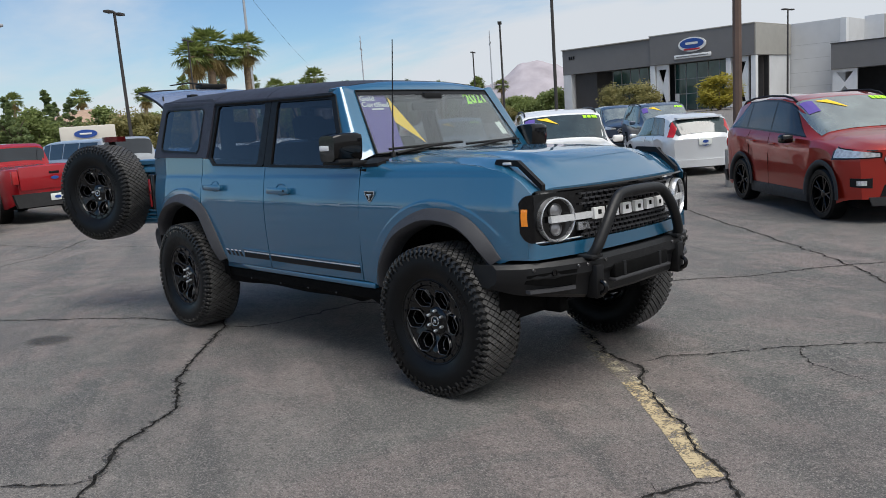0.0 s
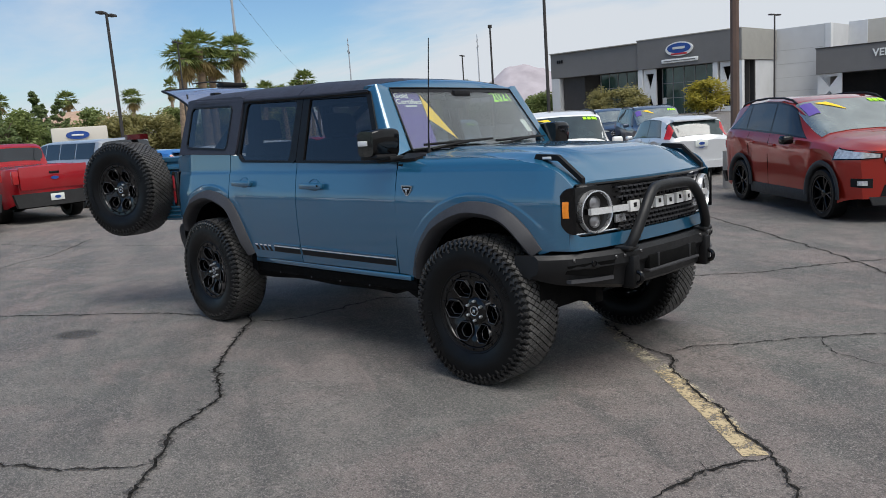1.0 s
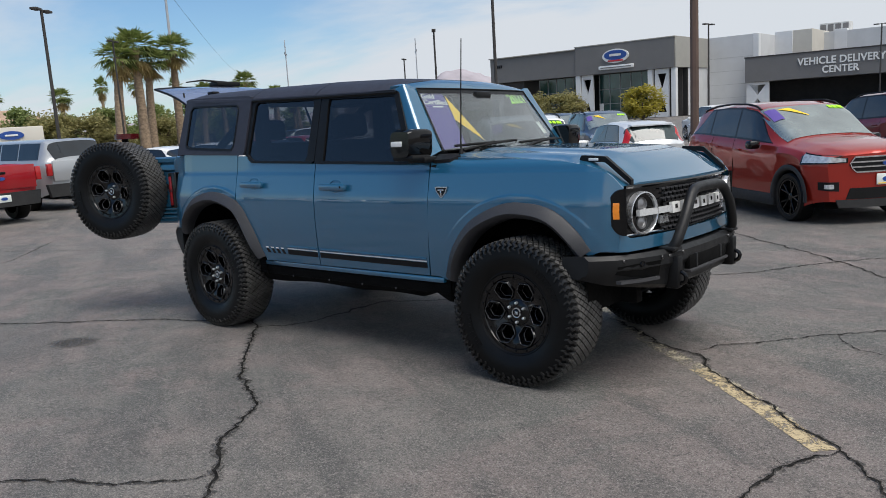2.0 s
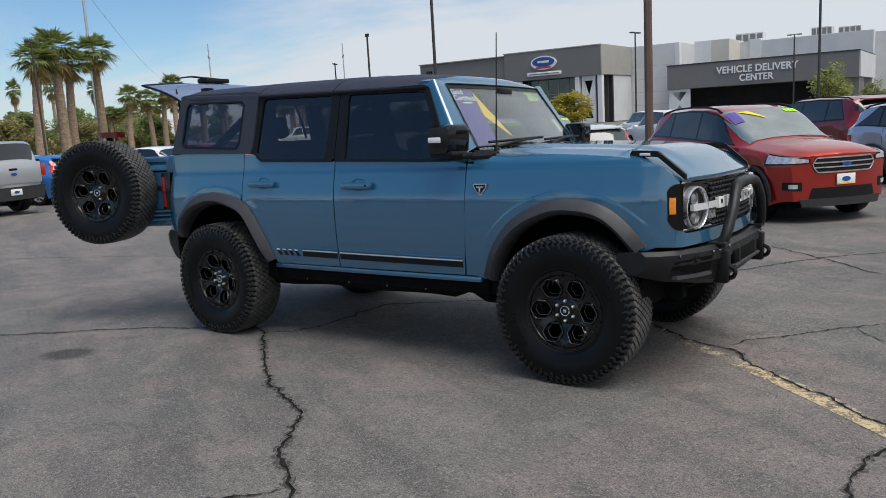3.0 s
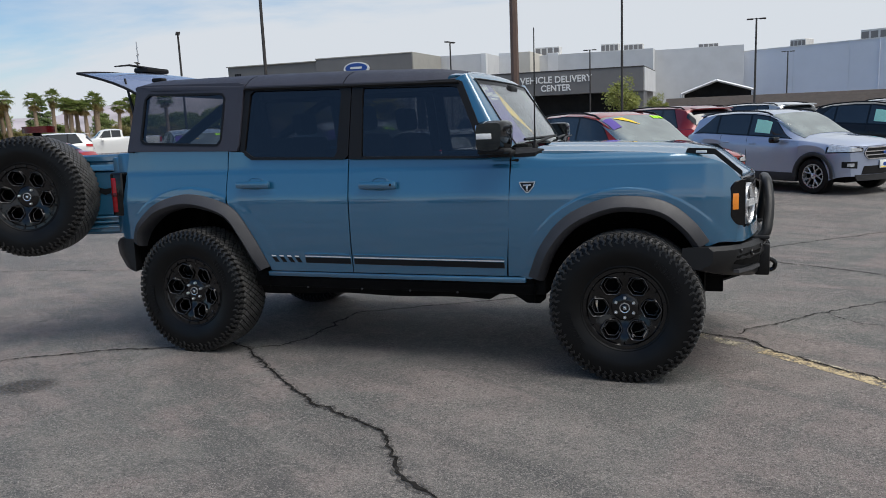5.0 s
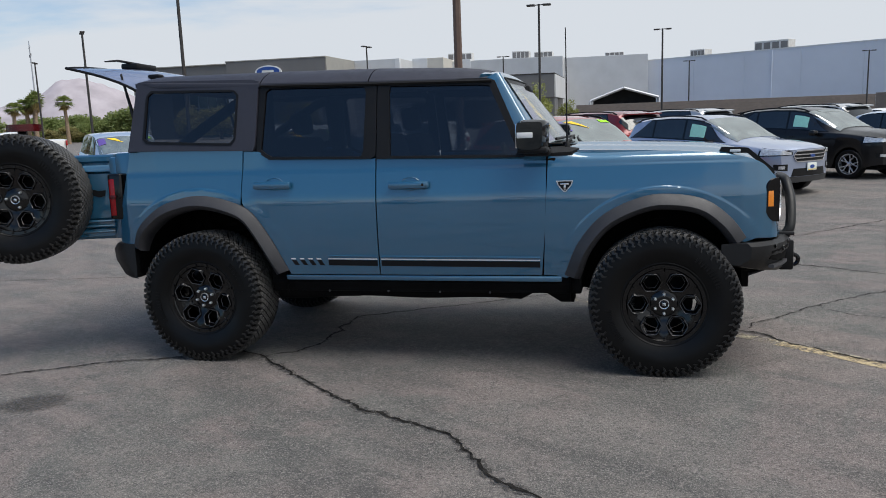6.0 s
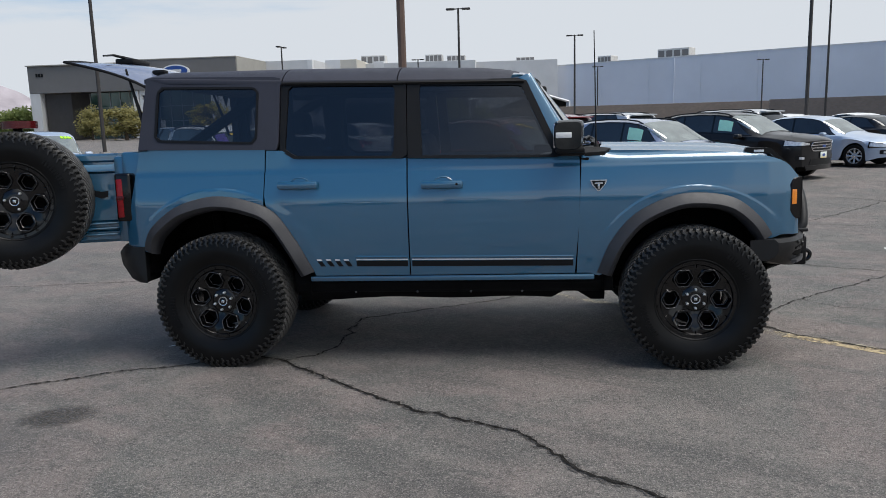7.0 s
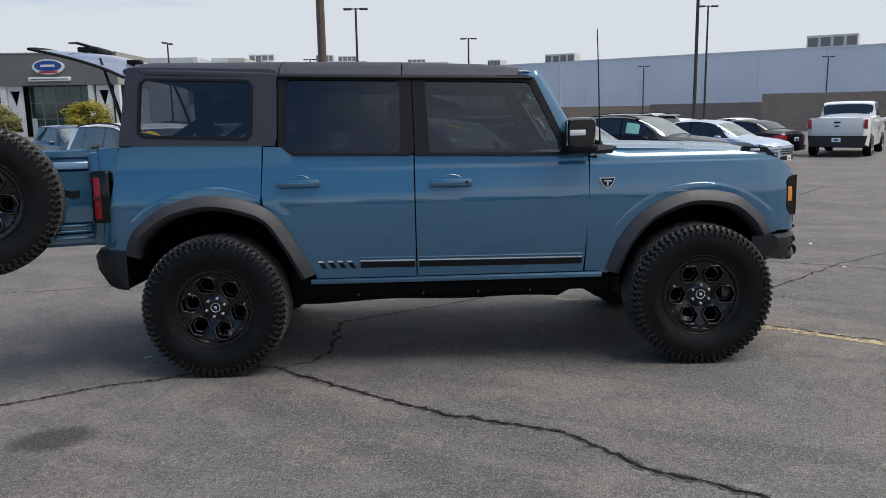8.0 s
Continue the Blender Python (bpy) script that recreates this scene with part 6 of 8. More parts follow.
hub = Vector((-2.721, -1.106, 1.109)) - gate_out * 0.09
wheel("spare_wheel", suv, Matrix.Translation(hub) @ pose(0, 0, 0, 0, 0, GATE_A), nuts=3, disc=True, spin=7)

# underside
bm = T([(-HUB_X, -0.75, HUB_Z), (-HUB_X, 0.75, HUB_Z)], 0.05, 12)
tube(bm, [(-HUB_X - 0.14, -0.12, HUB_Z), (-HUB_X - 0.05, -0.12, HUB_Z), (-HUB_X + 0.14, -0.12, HUB_Z)], [0.06, 0.14, 0.05], 14)
part("rear_axle", bm, M["under"], suv)
part("front_axle", T([(HUB_X, -0.75, HUB_Z), (HUB_X, 0.75, HUB_Z)], 0.045, 12), M["under"], suv)
part("transmission", B(-0.5, 0.9, -0.22, 0.22, 0.36, 0.60, 0.04), M["under"], suv)
bm = T(spline([(0.6, -0.34, 0.46), (-0.3, -0.40, 0.44), (-0.85, -0.46, 0.42), (-1.0, -0.50, 0.42)], 10), 0.035, 10)
tube(bm, [(-0.95, -0.48, 0.42), (-0.55, -0.44, 0.42)], 0.075, 12)
part("exhaust", bm, M["under"], suv)
for s in (-1, 1):
    for x in (-1.38, 1.42):
        pts = [(x + 0.055 * math.cos(k * 0.7), s * 0.56 + 0.055 * math.sin(k * 0.7), 0.52 + 0.006 * k) for k in range(64)]
        part("coil_spring", T(pts, 0.009, 6), M["under"], suv)
    part("control_arm", T([(0.95, s * 0.40, 0.46), (1.44, s * 0.70, 0.40)], 0.03, 8), M["under"], suv)
    part("shock_absorber", T([(-1.58, s * 0.52, 0.36), (-1.66, s * 0.50, 0.95)], 0.035, 10), M["under"], suv)
    part("trailing_arm", T([(-0.90, s * 0.46, 0.42), (-1.45, s * 0.58, 0.37)], 0.028, 8), M["under"], suv)

# cabin
def seat(x, y, w=0.50):
    b = part("seat_cushion", B(x - 0.25, x + 0.27, y - w / 2, y + w / 2, 0.78, 0.94, 0.05), M["cloth"], suv)
    bm = box(bmesh.new(), -0.08, 0.08, -w / 2, w / 2, 0, 0.62, 0.05, Matrix.Translation((x - 0.24, y, 0.86)) @ pose(0, 0, 0, 0, -14, 0))
    part("seat_backrest", bm, M["cloth"], suv)
    for hy in ((y,) if w < 0.8 else (y - 0.42, y + 0.42)):
        bm = box(bmesh.new(), -0.05, 0.05, -0.13, 0.13, 0, 0.17, 0.035, Matrix.Translation((x - 0.40, hy, 1.49)) @ pose(0, 0, 0, 0, -8, 0))
        part("headrest", bm, M["cloth"], suv)


seat(0.05, -0.38)
seat(0.05, 0.38)
seat(-0.88, 0.0, 1.28)
part("dashboard", B(0.55, 0.93, -0.74, 0.74, 1.02, 1.30, 0.06, segs=3), M["headliner"], suv)
part("instrument_hood", B(0.52, 0.66, 0.20, 0.56, 1.27, 1.36, 0.025), M["dark_plastic"], suv)
bm = bmesh.new()
lathe(bm, [(0.170 + 0.014 * math.cos(a), 0.014 * math.sin(a)) for a in [2 * math.pi * k / 8 for k in range(9)]], 32, "x")
for a in (90, 210, 330):
    tube(bm, [(0, 0, 0), (0, 0.165 * math.cos(radians(a)), 0.165 * math.sin(radians(a)))], 0.018, 6)
part("steering_wheel", bm, M["dark_plastic"], suv, m=Matrix.Translation((0.42, 0.38, 1.21)) @ pose(0, 0, 0, 0, -24, 0))
part("rear_view_mirror", B(0.50, 0.53, -0.12, 0.12, 1.64, 1.70, 0.02), M["dark_plastic"], suv)
part("sensor_pod", B(0.52, 0.62, -0.09, 0.09, 1.70, 1.765, 0.02), M["dark_plastic"], suv)
ant = part("antenna", T([(0.912, -0.668, 1.345), (0.910, -0.665, 1.43), (0.908, -0.640, 1.75), (0.904, -0.612, 2.058)], [0.008, 0.005, 0.0042, 0.0032], 6), M["dark_plastic"], suv, "thin black whip antenna")
part("antenna_base", T([(0.912, -0.668, 1.325), (0.912, -0.668, 1.352), (0.912, -0.667, 1.375)], [0.020, 0.016, 0.007], 10), M["dark_plastic"], ant)

# ---- parked cars ----
def simple_wheel_meshes(R, W, rim_r, n, mat, split=0.0, wide=0.04):
    bm = bmesh.new()
    prof = [(rim_r, -W * 0.42), (rim_r + 0.02, -W * 0.5), (R - 0.03, -W * 0.52), (R - 0.008, -W * 0.42), (R, -W * 0.2), (R, 0)]
    lathe(bm, prof + [(r, -h) for r, h in prof[-2::-1]], 36)
    ty = mesh_of("tyre", bm, M["rubber"], 30)
    bm = bmesh.new()
    lathe(bm, [(rim_r + 0.006, -W * 0.42), (rim_r + 0.004, -W * 0.49), (rim_r - 0.012, -W * 0.48), (rim_r - 0.02, -W * 0.3), (rim_r - 0.02, W * 0.4)], 36)
    lathe(bm, [(0.0, -W * 0.40), (0.03, -W * 0.40), (0.055, -W * 0.36), (0.06, -W * 0.2)], 20)
    spoke_rim(bm, n, 0.045, rim_r - 0.012, wide * 1.3, wide, -W * 0.36, -W * 0.44, split, 0.03)
    ri = mesh_of("rim", bm, mat, 35)
    bm = bmesh.new()
    lathe(bm, [(0.0, -W * 0.1), (rim_r - 0.03, -W * 0.1), (rim_r - 0.02, 0)], 24)
    return ty, ri, mesh_of("wheel_back", bm, M["under"])


WHEELS = {
    "black": simple_wheel_meshes(0.345, 0.235, 0.245, 5, M["rim"], 0.20, 0.026),
    "big_black": simple_wheel_meshes(0.360, 0.235, 0.255, 5, M["rim"], 0.20, 0.026),
    "alloy": simple_wheel_meshes(0.340, 0.235, 0.235, 5, M["alloy"], 0.22, 0.024),
    "two_tone": simple_wheel_meshes(0.345, 0.225, 0.225, 5, M["alloy"], 0.28, 0.022),
    "disc": simple_wheel_meshes(0.325, 0.215, 0.215, 8, M["alloy"], 0.0, 0.040),
    "truck": simple_wheel_meshes(0.395, 0.27, 0.235, 6, M["steel"], 0.0, 0.05),
    "truck_black": simple_wheel_meshes(0.395, 0.27, 0.235, 6, M["rim"], 0.0, 0.05),
}
# top line and belt line by kind of car: (share of the length from the tail, height as a share of the roof)
SHAPES = {
    "suv": dict(top=[(0, 0.60), (0.010, 0.68), (0.040, 0.80), (0.075, 0.905), (0.11, 0.945), (0.20, 0.982), (0.34, 1.0), (0.46, 0.992), (0.545, 0.960), (0.60, 0.900), (0.745, 0.690), (0.775, 0.676), (0.87, 0.655), (0.935, 0.630), (0.97, 0.608), (0.99, 0.588), (1, 0.566)],
                belt=[(0, 0.680), (0.15, 0.690), (0.45, 0.655), (0.72, 0.628), (1, 0.552)], cab=(0.035, 0.75), ws=(0.552, 0.738), rw=(0.012, 0.072), side=(0.075, 0.690)),
    "wagon": dict(top=[(0, 0.66), (0.012, 0.74), (0.045, 0.88), (0.075, 0.955), (0.16, 0.99), (0.34, 1.0), (0.50, 0.985), (0.575, 0.945), (0.73, 0.675), (0.76, 0.655), (0.90, 0.620), (0.96, 0.588), (0.985, 0.572), (1, 0.54)],
                belt=[(0, 0.67), (0.15, 0.662), (0.70, 0.580), (1, 0.53)], cab=(0.035, 0.735), ws=(0.585, 0.722), rw=(0.012, 0.062), side=(0.10, 0.665)),
    "hatch": dict(top=[(0, 0.60), (0.02, 0.68), (0.075, 0.86), (0.11, 0.935), (0.22, 0.985), (0.40, 1.0), (0.52, 0.975), (0.60, 0.92), (0.77, 0.66), (0.80, 0.635), (0.93, 0.580), (0.975, 0.53), (1, 0.45)],
                  belt=[(0, 0.62), (0.2, 0.64), (0.74, 0.585), (1, 0.44)], cab=(0.04, 0.78), ws=(0.615, 0.765), rw=(0.02, 0.10), side=(0.12, 0.70)),
    "sedan": dict(top=[(0, 0.58), (0.02, 0.68), (0.10, 0.715), (0.14, 0.73), (0.26, 0.93), (0.34, 0.985), (0.44, 1.0), (0.53, 0.98), (0.585, 0.94), (0.745, 0.665), (0.775, 0.645), (0.92, 0.585), (0.975, 0.535), (1, 0.46)],
                  belt=[(0, 0.60), (0.2, 0.645), (0.72, 0.60), (1, 0.45)], cab=(0.14, 0.75), ws=(0.60, 0.735), rw=(0.15, 0.255), side=(0.20, 0.69)),
    "pickup": dict(top=[(0, 0.69), (0.01, 0.71), (0.41, 0.72), (0.414, 0.725), (0.422, 0.84), (0.430, 0.955), (0.46, 0.99), (0.55, 1.0), (0.62, 0.985), (0.655, 0.955), (0.735, 0.71), (0.755, 0.695), (0.93, 0.67), (0.98, 0.62), (1, 0.52)],
                   belt=[(0, 0.68), (0.41, 0.69), (0.72, 0.675), (1, 0.51)], box=0.07, cab=(0.418, 0.74), ws=(0.665, 0.728), rw=(0.4165, 0.4285), side=(0.445, 0.70)),
    "camper": dict(top=[(0, 0.70), (0.012, 0.80), (0.026, 0.96), (0.05, 0.99), (0.40, 1.0), (0.55, 1.0), (0.62, 0.985), (0.66, 0.955), (0.74, 0.71), (0.76, 0.695), (0.93, 0.67), (0.98, 0.62), (1, 0.52)],
                   belt=[(0, 0.68), (0.41, 0.69), (0.72, 0.675), (1, 0.51)], cab=(0.03, 0.74), ws=(0.67, 0.732), rw=(0.005, 0.0255), side=(0.06, 0.70)),
}


class Shell:
    def __init__(self, shape, L, W, H, wb, sill, R, clear):
        self.sh, self.L, self.W, self.H, self.R, self.sill = SHAPES[shape], L, W, H, R, sill
        self.front, self.rear = L / 2 - (L - wb) * 0.46, -L / 2 + (L - wb) * 0.54
        self.front = self.rear + wb
        self.ra = R + clear

    def f(self, x):
        return (x + self.L / 2) / self.L

    def low(self, x):
        z = self.sill + 0.10 * smooth(self.L / 2 - 0.5, self.L / 2, abs(x))
        for c in (self.front, self.rear):
            if abs(x - c) < self.ra:
                z = max(z, self.R + math.sqrt(self.ra ** 2 - (x - c) ** 2))
        return z

    def half(self, x):
        d = max(0.0, abs(x) - (self.L / 2 - 0.42)) / 0.42
        return self.W / 2 * (1 - 0.17 * d ** 2.4)

    def ribs(self, x):
        """The half section at x: points of (y, z) from the sill to the roof's middle."""
        f, w = self.f(x), self.half(x)
        zb, top = self.low(x), interp(f, self.sh["top"]) * self.H
        belt = min(interp(f, self.sh["belt"]) * self.H, top - 0.01)
        zb = min(zb, belt - 0.10)
        h = top - belt
        c = min(1.0, h / (0.30 * self.H))
        shoulder = lerp(zb, belt, 0.80)
        P = [(w * 0.955, zb), (w * 0.974, lerp(zb, belt, 0.22)), (w * 0.978, lerp(zb, belt, 0.54)), (w, shoulder), (w * 0.955, belt)]
        k = self.sh.get("box", 0.0)
        P += [(w * lerp(0.92, 0.935, c), belt + min(0.02, 0.2 * h)), (w * lerp(0.80, 0.865 + 0.5 * k, c), lerp(belt + 0.25 * h, belt + 0.45 * h, c)), (w * lerp(0.66, 0.780 + 0.9 * k, c), top - min(0.055, 0.25 * h)), (w * lerp(0.48, 0.66 + k, c), top - min(0.014, 0.1 * h)), (w * 0.33, top + 0.004), (0.0, top + 0.010)]
        return P

    def at(self, x, v, out=0.0, s=-1):
        """v runs 0 to 10 from sill to roof middle; out pushes the point off the skin."""
        P = self.ribs(x)
        i = min(9, max(0, int(v)))
        a, b = P[i], P[i + 1]
        t = v - i
        y, z = lerp(a[0], b[0], t), lerp(a[1], b[1], t)
        d = Vector((b[0] - a[0], b[1] - a[1]))
        n = Vector((d.y, -d.x))
        n = n.normalized() if n.length > 1e-6 else Vector((0, 1))
        return self.bend(Vector((x, s * (y + n.x * out), z + n.y * out)))

    def bend(self, p):
        """Rounds nose and tail in plan."""
        k = smooth(self.L / 2 - 0.95, self.L / 2, abs(p[0])) * (0.22 if p[0] > 0 else 0.13)
        return Vector((p[0] - math.copysign(k, p[0]) * min(1.0, abs(p[1]) / (self.W / 2)) ** 2.2, p[1], p[2]))

    def y_at(self, x, z):
        P = self.ribs(x)
        for (a, p), (b, q) in zip(P, P[1:]):
            if p <= z <= q and q - p > 1e-6:
                return lerp(a, b, (z - p) / (q - p))
        return P[0][0] if z < P[0][1] else P[4][0] * 0.92

    def nose(self, y0, y1, z0, z1, out=0.01, n=9, k=5, end=1, shape=None, thick=0.02):
        """A panel lying on the nose (end 1) or tail (end -1)."""
        rows = []
        for j in range(k):
            v = j / (k - 1)
            w = shape(v) if shape else 1.0
            rows.append([self.bend((end * self.L / 2, lerp(y0, y1, i / (n - 1)) * w, lerp(z0, z1, v))) + Vector((end * out, 0, 0)) for i in range(n)])
        return slab(bmesh.new(), rows, (-end * thick, 0, 0))

    def corner(self, s, y0, back, zs, out=0.008, end=1, n=14, k=4):
        """A lamp that wraps from the nose (or tail) round onto the flank; zs gives low and high at share f."""
        rows = []
        for j in range(k):
            r = []
            for i in range(n):
                f = i / (n - 1)
                lo, hi = zs(f)
                z = lerp(lo, hi, j / (k - 1))
                x = self.L / 2 - back * max(0.0, (f - 0.4) / 0.6)
                ym = self.y_at(end * x, z)
                y = lerp(y0, ym, min(1.0, f / 0.4))
                p = self.bend((end * x, s * y, z))
                r.append(p + Vector((end * out * (1 - f), s * out * min(1, f * 1.6), out * 0.3)))
            rows.append(r)
        return slab(bmesh.new(), rows, (-end * 0.012, -s * 0.010, 0))

    def body(self):
        xs = set()
        n = 46
        for i in range(n + 1):
            xs.add(round(-self.L / 2 + self.L * i / n, 4))
        for c in (self.front, self.rear):
            for k in range(17):
                xs.add(round(c - self.ra * math.cos(math.pi * k / 16) * 0.9995, 4))
        for a, _ in self.sh["top"]:
            xs.add(round(-self.L / 2 + self.L * a, 4))
        X, last = [], -99
        for x in sorted(xs):
            if x - last > 0.012:
                X.append(x)
                last = x
        rows = []
        for x in X:
            P = self.ribs(x)
            rows.append([self.bend((x, -y, z)) for y, z in P] + [self.bend((x, y, z)) for y, z in P[-2::-1]])
        bm = bmesh.new()
        grid(bm, rows)
        for x in (X[0], X[-1]):
            grid(bm, [[self.bend((x, lerp(-y, y, i / 10), z)) for i in range(11)] for y, z in self.ribs(x)])
        bmesh.ops.remove_doubles(bm, verts=bm.verts, dist=1e-4)
        bmesh.ops.recalc_face_normals(bm, faces=bm.faces)
        return bm

    def patch(self, x0, x1, v0, v1, out=0.006, s=-1, n=10, k=5, slant=0.0, slant2=None):
        s2 = slant if slant2 is None else slant2
        rows = [[self.at(lerp(x0 + slant * j / (k - 1), x1 + s2 * j / (k - 1), i / (n - 1)), lerp(v0, v1, j / (k - 1)), out, s) for i in range(n)] for j in range(k)]
        return slab(bmesh.new(), rows, lambda p: Vector((0, -s * 0.004, -0.002)))

    def across(self, f0, f1, v0, out=0.006, n=9):
        """A patch right across the car between two stations: windscreen or rear window."""
        rows = []
        for j in range(n):
            x = -self.L / 2 + self.L * lerp(f0, f1, j / (n - 1))
            va = v0 if isinstance(v0, (int, float)) else lerp(v0[0], v0[1], j / (n - 1))
            vs = [lerp(va, 10, i / 8) for i in range(9)]
            r = [self.at(x, v, 0, -1) for v in vs] + [self.at(x, v, 0, 1) for v in vs[-2::-1]]
            rows.append([p + Vector((out * (0.8 if f0 > 0.5 else -0.8), 0, out)) for p in r])
        return slab(bmesh.new(), rows, Vector((-0.004 if f0 > 0.5 else 0.004, 0, -0.004)))


def car(name, label, category, shape, paint, x, y, heading, L, W, H, wb, sill=0.24, R=0.345, wheels="alloy", rails=False, cladding=False, detail=2, flag=False, neon=False, sheet_w=False, grille="bars", group="", glass_m="far_glass", screen_m="screen_glass"):
    z = ground_z(x, y)
    t = thing(name, label, category, Matrix.Translation((x, y, z)) @ pose(0, 0, 0, 0, 0, heading), group)
    S = Shell(shape, L, W, H, wb, sill, R, 0.045)
    part("body", S.body(), paint, t, sharp=32)
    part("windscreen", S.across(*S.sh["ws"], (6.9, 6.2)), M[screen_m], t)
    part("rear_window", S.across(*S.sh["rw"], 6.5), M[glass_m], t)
    sx0, sx1 = (-L / 2 + L * f for f in S.sh["side"])
    for s in (-1, 1):
        taper = {"suv": 0.62, "sedan": 0.46}.get(shape, 0.30)
        cuts = {"suv": (0, 0.28, 0.60, 1), "wagon": (0, 0.26, 0.60, 1), "hatch": (0, 0.44, 1), "sedan": (0, 0.46, 1), "pickup": (0, 0.42, 1), "camper": (0, 0.30, 0.55, 0.78, 1)}[shape]
        if shape in ("suv", "wagon", "sedan", "hatch"):
            part("window_surround", S.patch(sx0 - 0.02, sx1 + 0.02, 5.1, 7.0, 0.0025, s, 24, 7, taper + 0.04, -0.36 * H / 1.6 - (0.14 if shape == "suv" else 0.0)), M["piano"], t)
        for a, b in zip(cuts, cuts[1:]):
            x0, x1 = lerp(sx0, sx1, a) + 0.03, lerp(sx0, sx1, b) - 0.02
            first, last = a == 0, b == 1
            part("side_window", S.patch(x0, x1, 5.22, 6.9, 0.005, s, 8, 5, taper if first and shape not in ("pickup", "camper") else 0.0, -0.34 * H / 1.6 - (0.14 if shape == "suv" else 0.0) if last else 0.0), M[glass_m], t)
        # lamps
        hz = S.ribs(L / 2)[4][1]
        hl = part("headlight", S.corner(s, W * 0.285, 0.42, lambda f: (hz - lerp(0.085, 0.11, f), hz - 0.02 + 0.085 * f)), M["piano"], t, "clear headlight in a dark housing")
        part("headlight_lens", S.corner(s, W * 0.30, 0.36, lambda f: (hz - lerp(0.075, 0.085, f), hz - 0.030 + 0.075 * f), 0.014), M["lamp_white"], hl)
        if shape in ("pickup", "camper"):
            part("tail_lamp", B(-L / 2 - 0.012, -L / 2 + 0.10, min(s * (W / 2 - 0.175), s * (W / 2 - 0.05)), max(s * (W / 2 - 0.175), s * (W / 2 - 0.05)), 0.50 * H, 0.665 * H, 0.02), M["red_lens"], t, "red tail lamp")
        else:
            tz = S.ribs(-L / 2)[4][1]
            lamp = S.corner(s, W * 0.30, 0.30, lambda f: (tz - lerp(0.17, 0.12, f), tz - 0.01 + 0.02 * f), 0.010, -1) if shape != "hatch" else S.patch(-L / 2 + 0.07, -L / 2 + 0.26, 4.9, 7.4, 0.012, s, 6, 8, 0.16, 0.14)
            part("tail_lamp", lamp, M["red_lens"], t, "red tail lamp")
        part("door_mirror", B(sx1 - 0.36, sx1 - 0.20, min(s * W * 0.50, s * W * 0.60), max(s * W * 0.50, s * W * 0.60), 0.60 * H, 0.675 * H, 0.04, segs=3), paint if not cladding else M["piano"], t)
        if rails:
            P = [S.at(-L / 2 + L * f, 7.6, 0.035, s) for f in (0.10, 0.13, 0.22, 0.34, 0.46, 0.52, 0.55)]
            P[0] -= Vector((0, 0, 0.035))
            P[-1] -= Vector((0, 0, 0.035))
            part("roof_rail", T(P, 0.018, 6), M["dark_plastic"], t)
        if cladding:
            for c in (S.front, S.rear):
                rows = []
                for k in range(21):
                    a = math.pi * (k / 20) * 1.06 - 0.09
                    rows.append([(c + r * math.cos(a), s * (S.half(c) * (1.0 if r > S.ra else 0.99) + o), max(S.sill * 0.9, R + r * math.sin(a))) for r, o in ((S.ra + 0.07, 0.000), (S.ra + 0.06, 0.012), (S.ra + 0.01, 0.016), (S.ra - 0.01, 0.0), (S.ra - 0.012, -0.06))])
                bm = bmesh.new()
                grid(bm, rows)
                part("wheel_arch_trim", bm, M["cladding"], t, sharp=60)
            part("sill_cladding", box(bmesh.new(), S.rear + S.ra, S.front - S.ra, min(s * W * 0.40, s * W * 0.496), max(s * W * 0.40, s * W * 0.496), sill - 0.04, sill + 0.13, 0.02), M["cladding"], t)
        for hx in (lerp(sx0, sx1, 0.40), lerp(sx0, sx1, 0.66)):
            if detail > 1:
                p = S.at(hx, 3.3, 0.016, s)
                part("door_handle", B(p.x - 0.09, p.x + 0.09, p.y - 0.012, p.y + 0.012, p.z - 0.014, p.z + 0.014, 0.008), paint, t)
        if detail > 1:
            for fx in (0.335, 0.60):
                P = [S.at(lerp(sx0, sx1, fx) + 0.0, v, 0.0015, s) for v in (0.5, 1.5, 2.5, 3.5, 4.4, 4.9)]
                part("door_gap", T(P, 0.0045, 4), M["under"], t)
    # wheels
    ty, ri, bk = WHEELS[wheels]
    for c in (S.front, S.rear):
        for s in (-1, 1):
            w = part_of("wheel", ty, t, Matrix.Translation((c, s * (W / 2 - 0.125), R)) @ pose(0, 0, 0, 0, 0, 0 if s < 0 else 180))
            part_of("rim", ri, w)
            part_of("wheel_back", bk, w)
        bm = bmesh.new()
        rows = [[(c + S.ra * 0.99 * math.cos(math.pi * k / 14), yy, R + S.ra * 0.99 * math.sin(math.pi * k / 14)) for yy in (-W / 2 * 0.95, -W / 2 + 0.3, W / 2 - 0.3, W / 2 * 0.95)] for k in range(15)]
        grid(bm, rows)
        part("wheel_well", bm, M["under"], t)
    part("floor", B(-L / 2 + 0.25, L / 2 - 0.25, -W * 0.40, W * 0.40, sill - 0.02, sill + 0.10), M["under"], t)
    # nose and tail
    xf, xr = L / 2, -L / 2
    hz = S.ribs(xf)[4][1]
    tall = shape == "suv"
    gz0, gz1 = (hz - 0.225, hz - 0.005) if tall else (hz - 0.26, hz - 0.045)
    lift = 0.07 if tall else 0.0
    hexa = lambda v: 1.0 - 0.16 * abs(2 * v - 1.1) ** 1.6
    part("bumper_intake", S.nose(-W * 0.27, W * 0.27, sill + 0.06 + lift, sill + 0.17 + 1.6 * lift, 0.008, shape=lambda v: 1.08 - 0.10 * v), M["dark_plastic"], t)
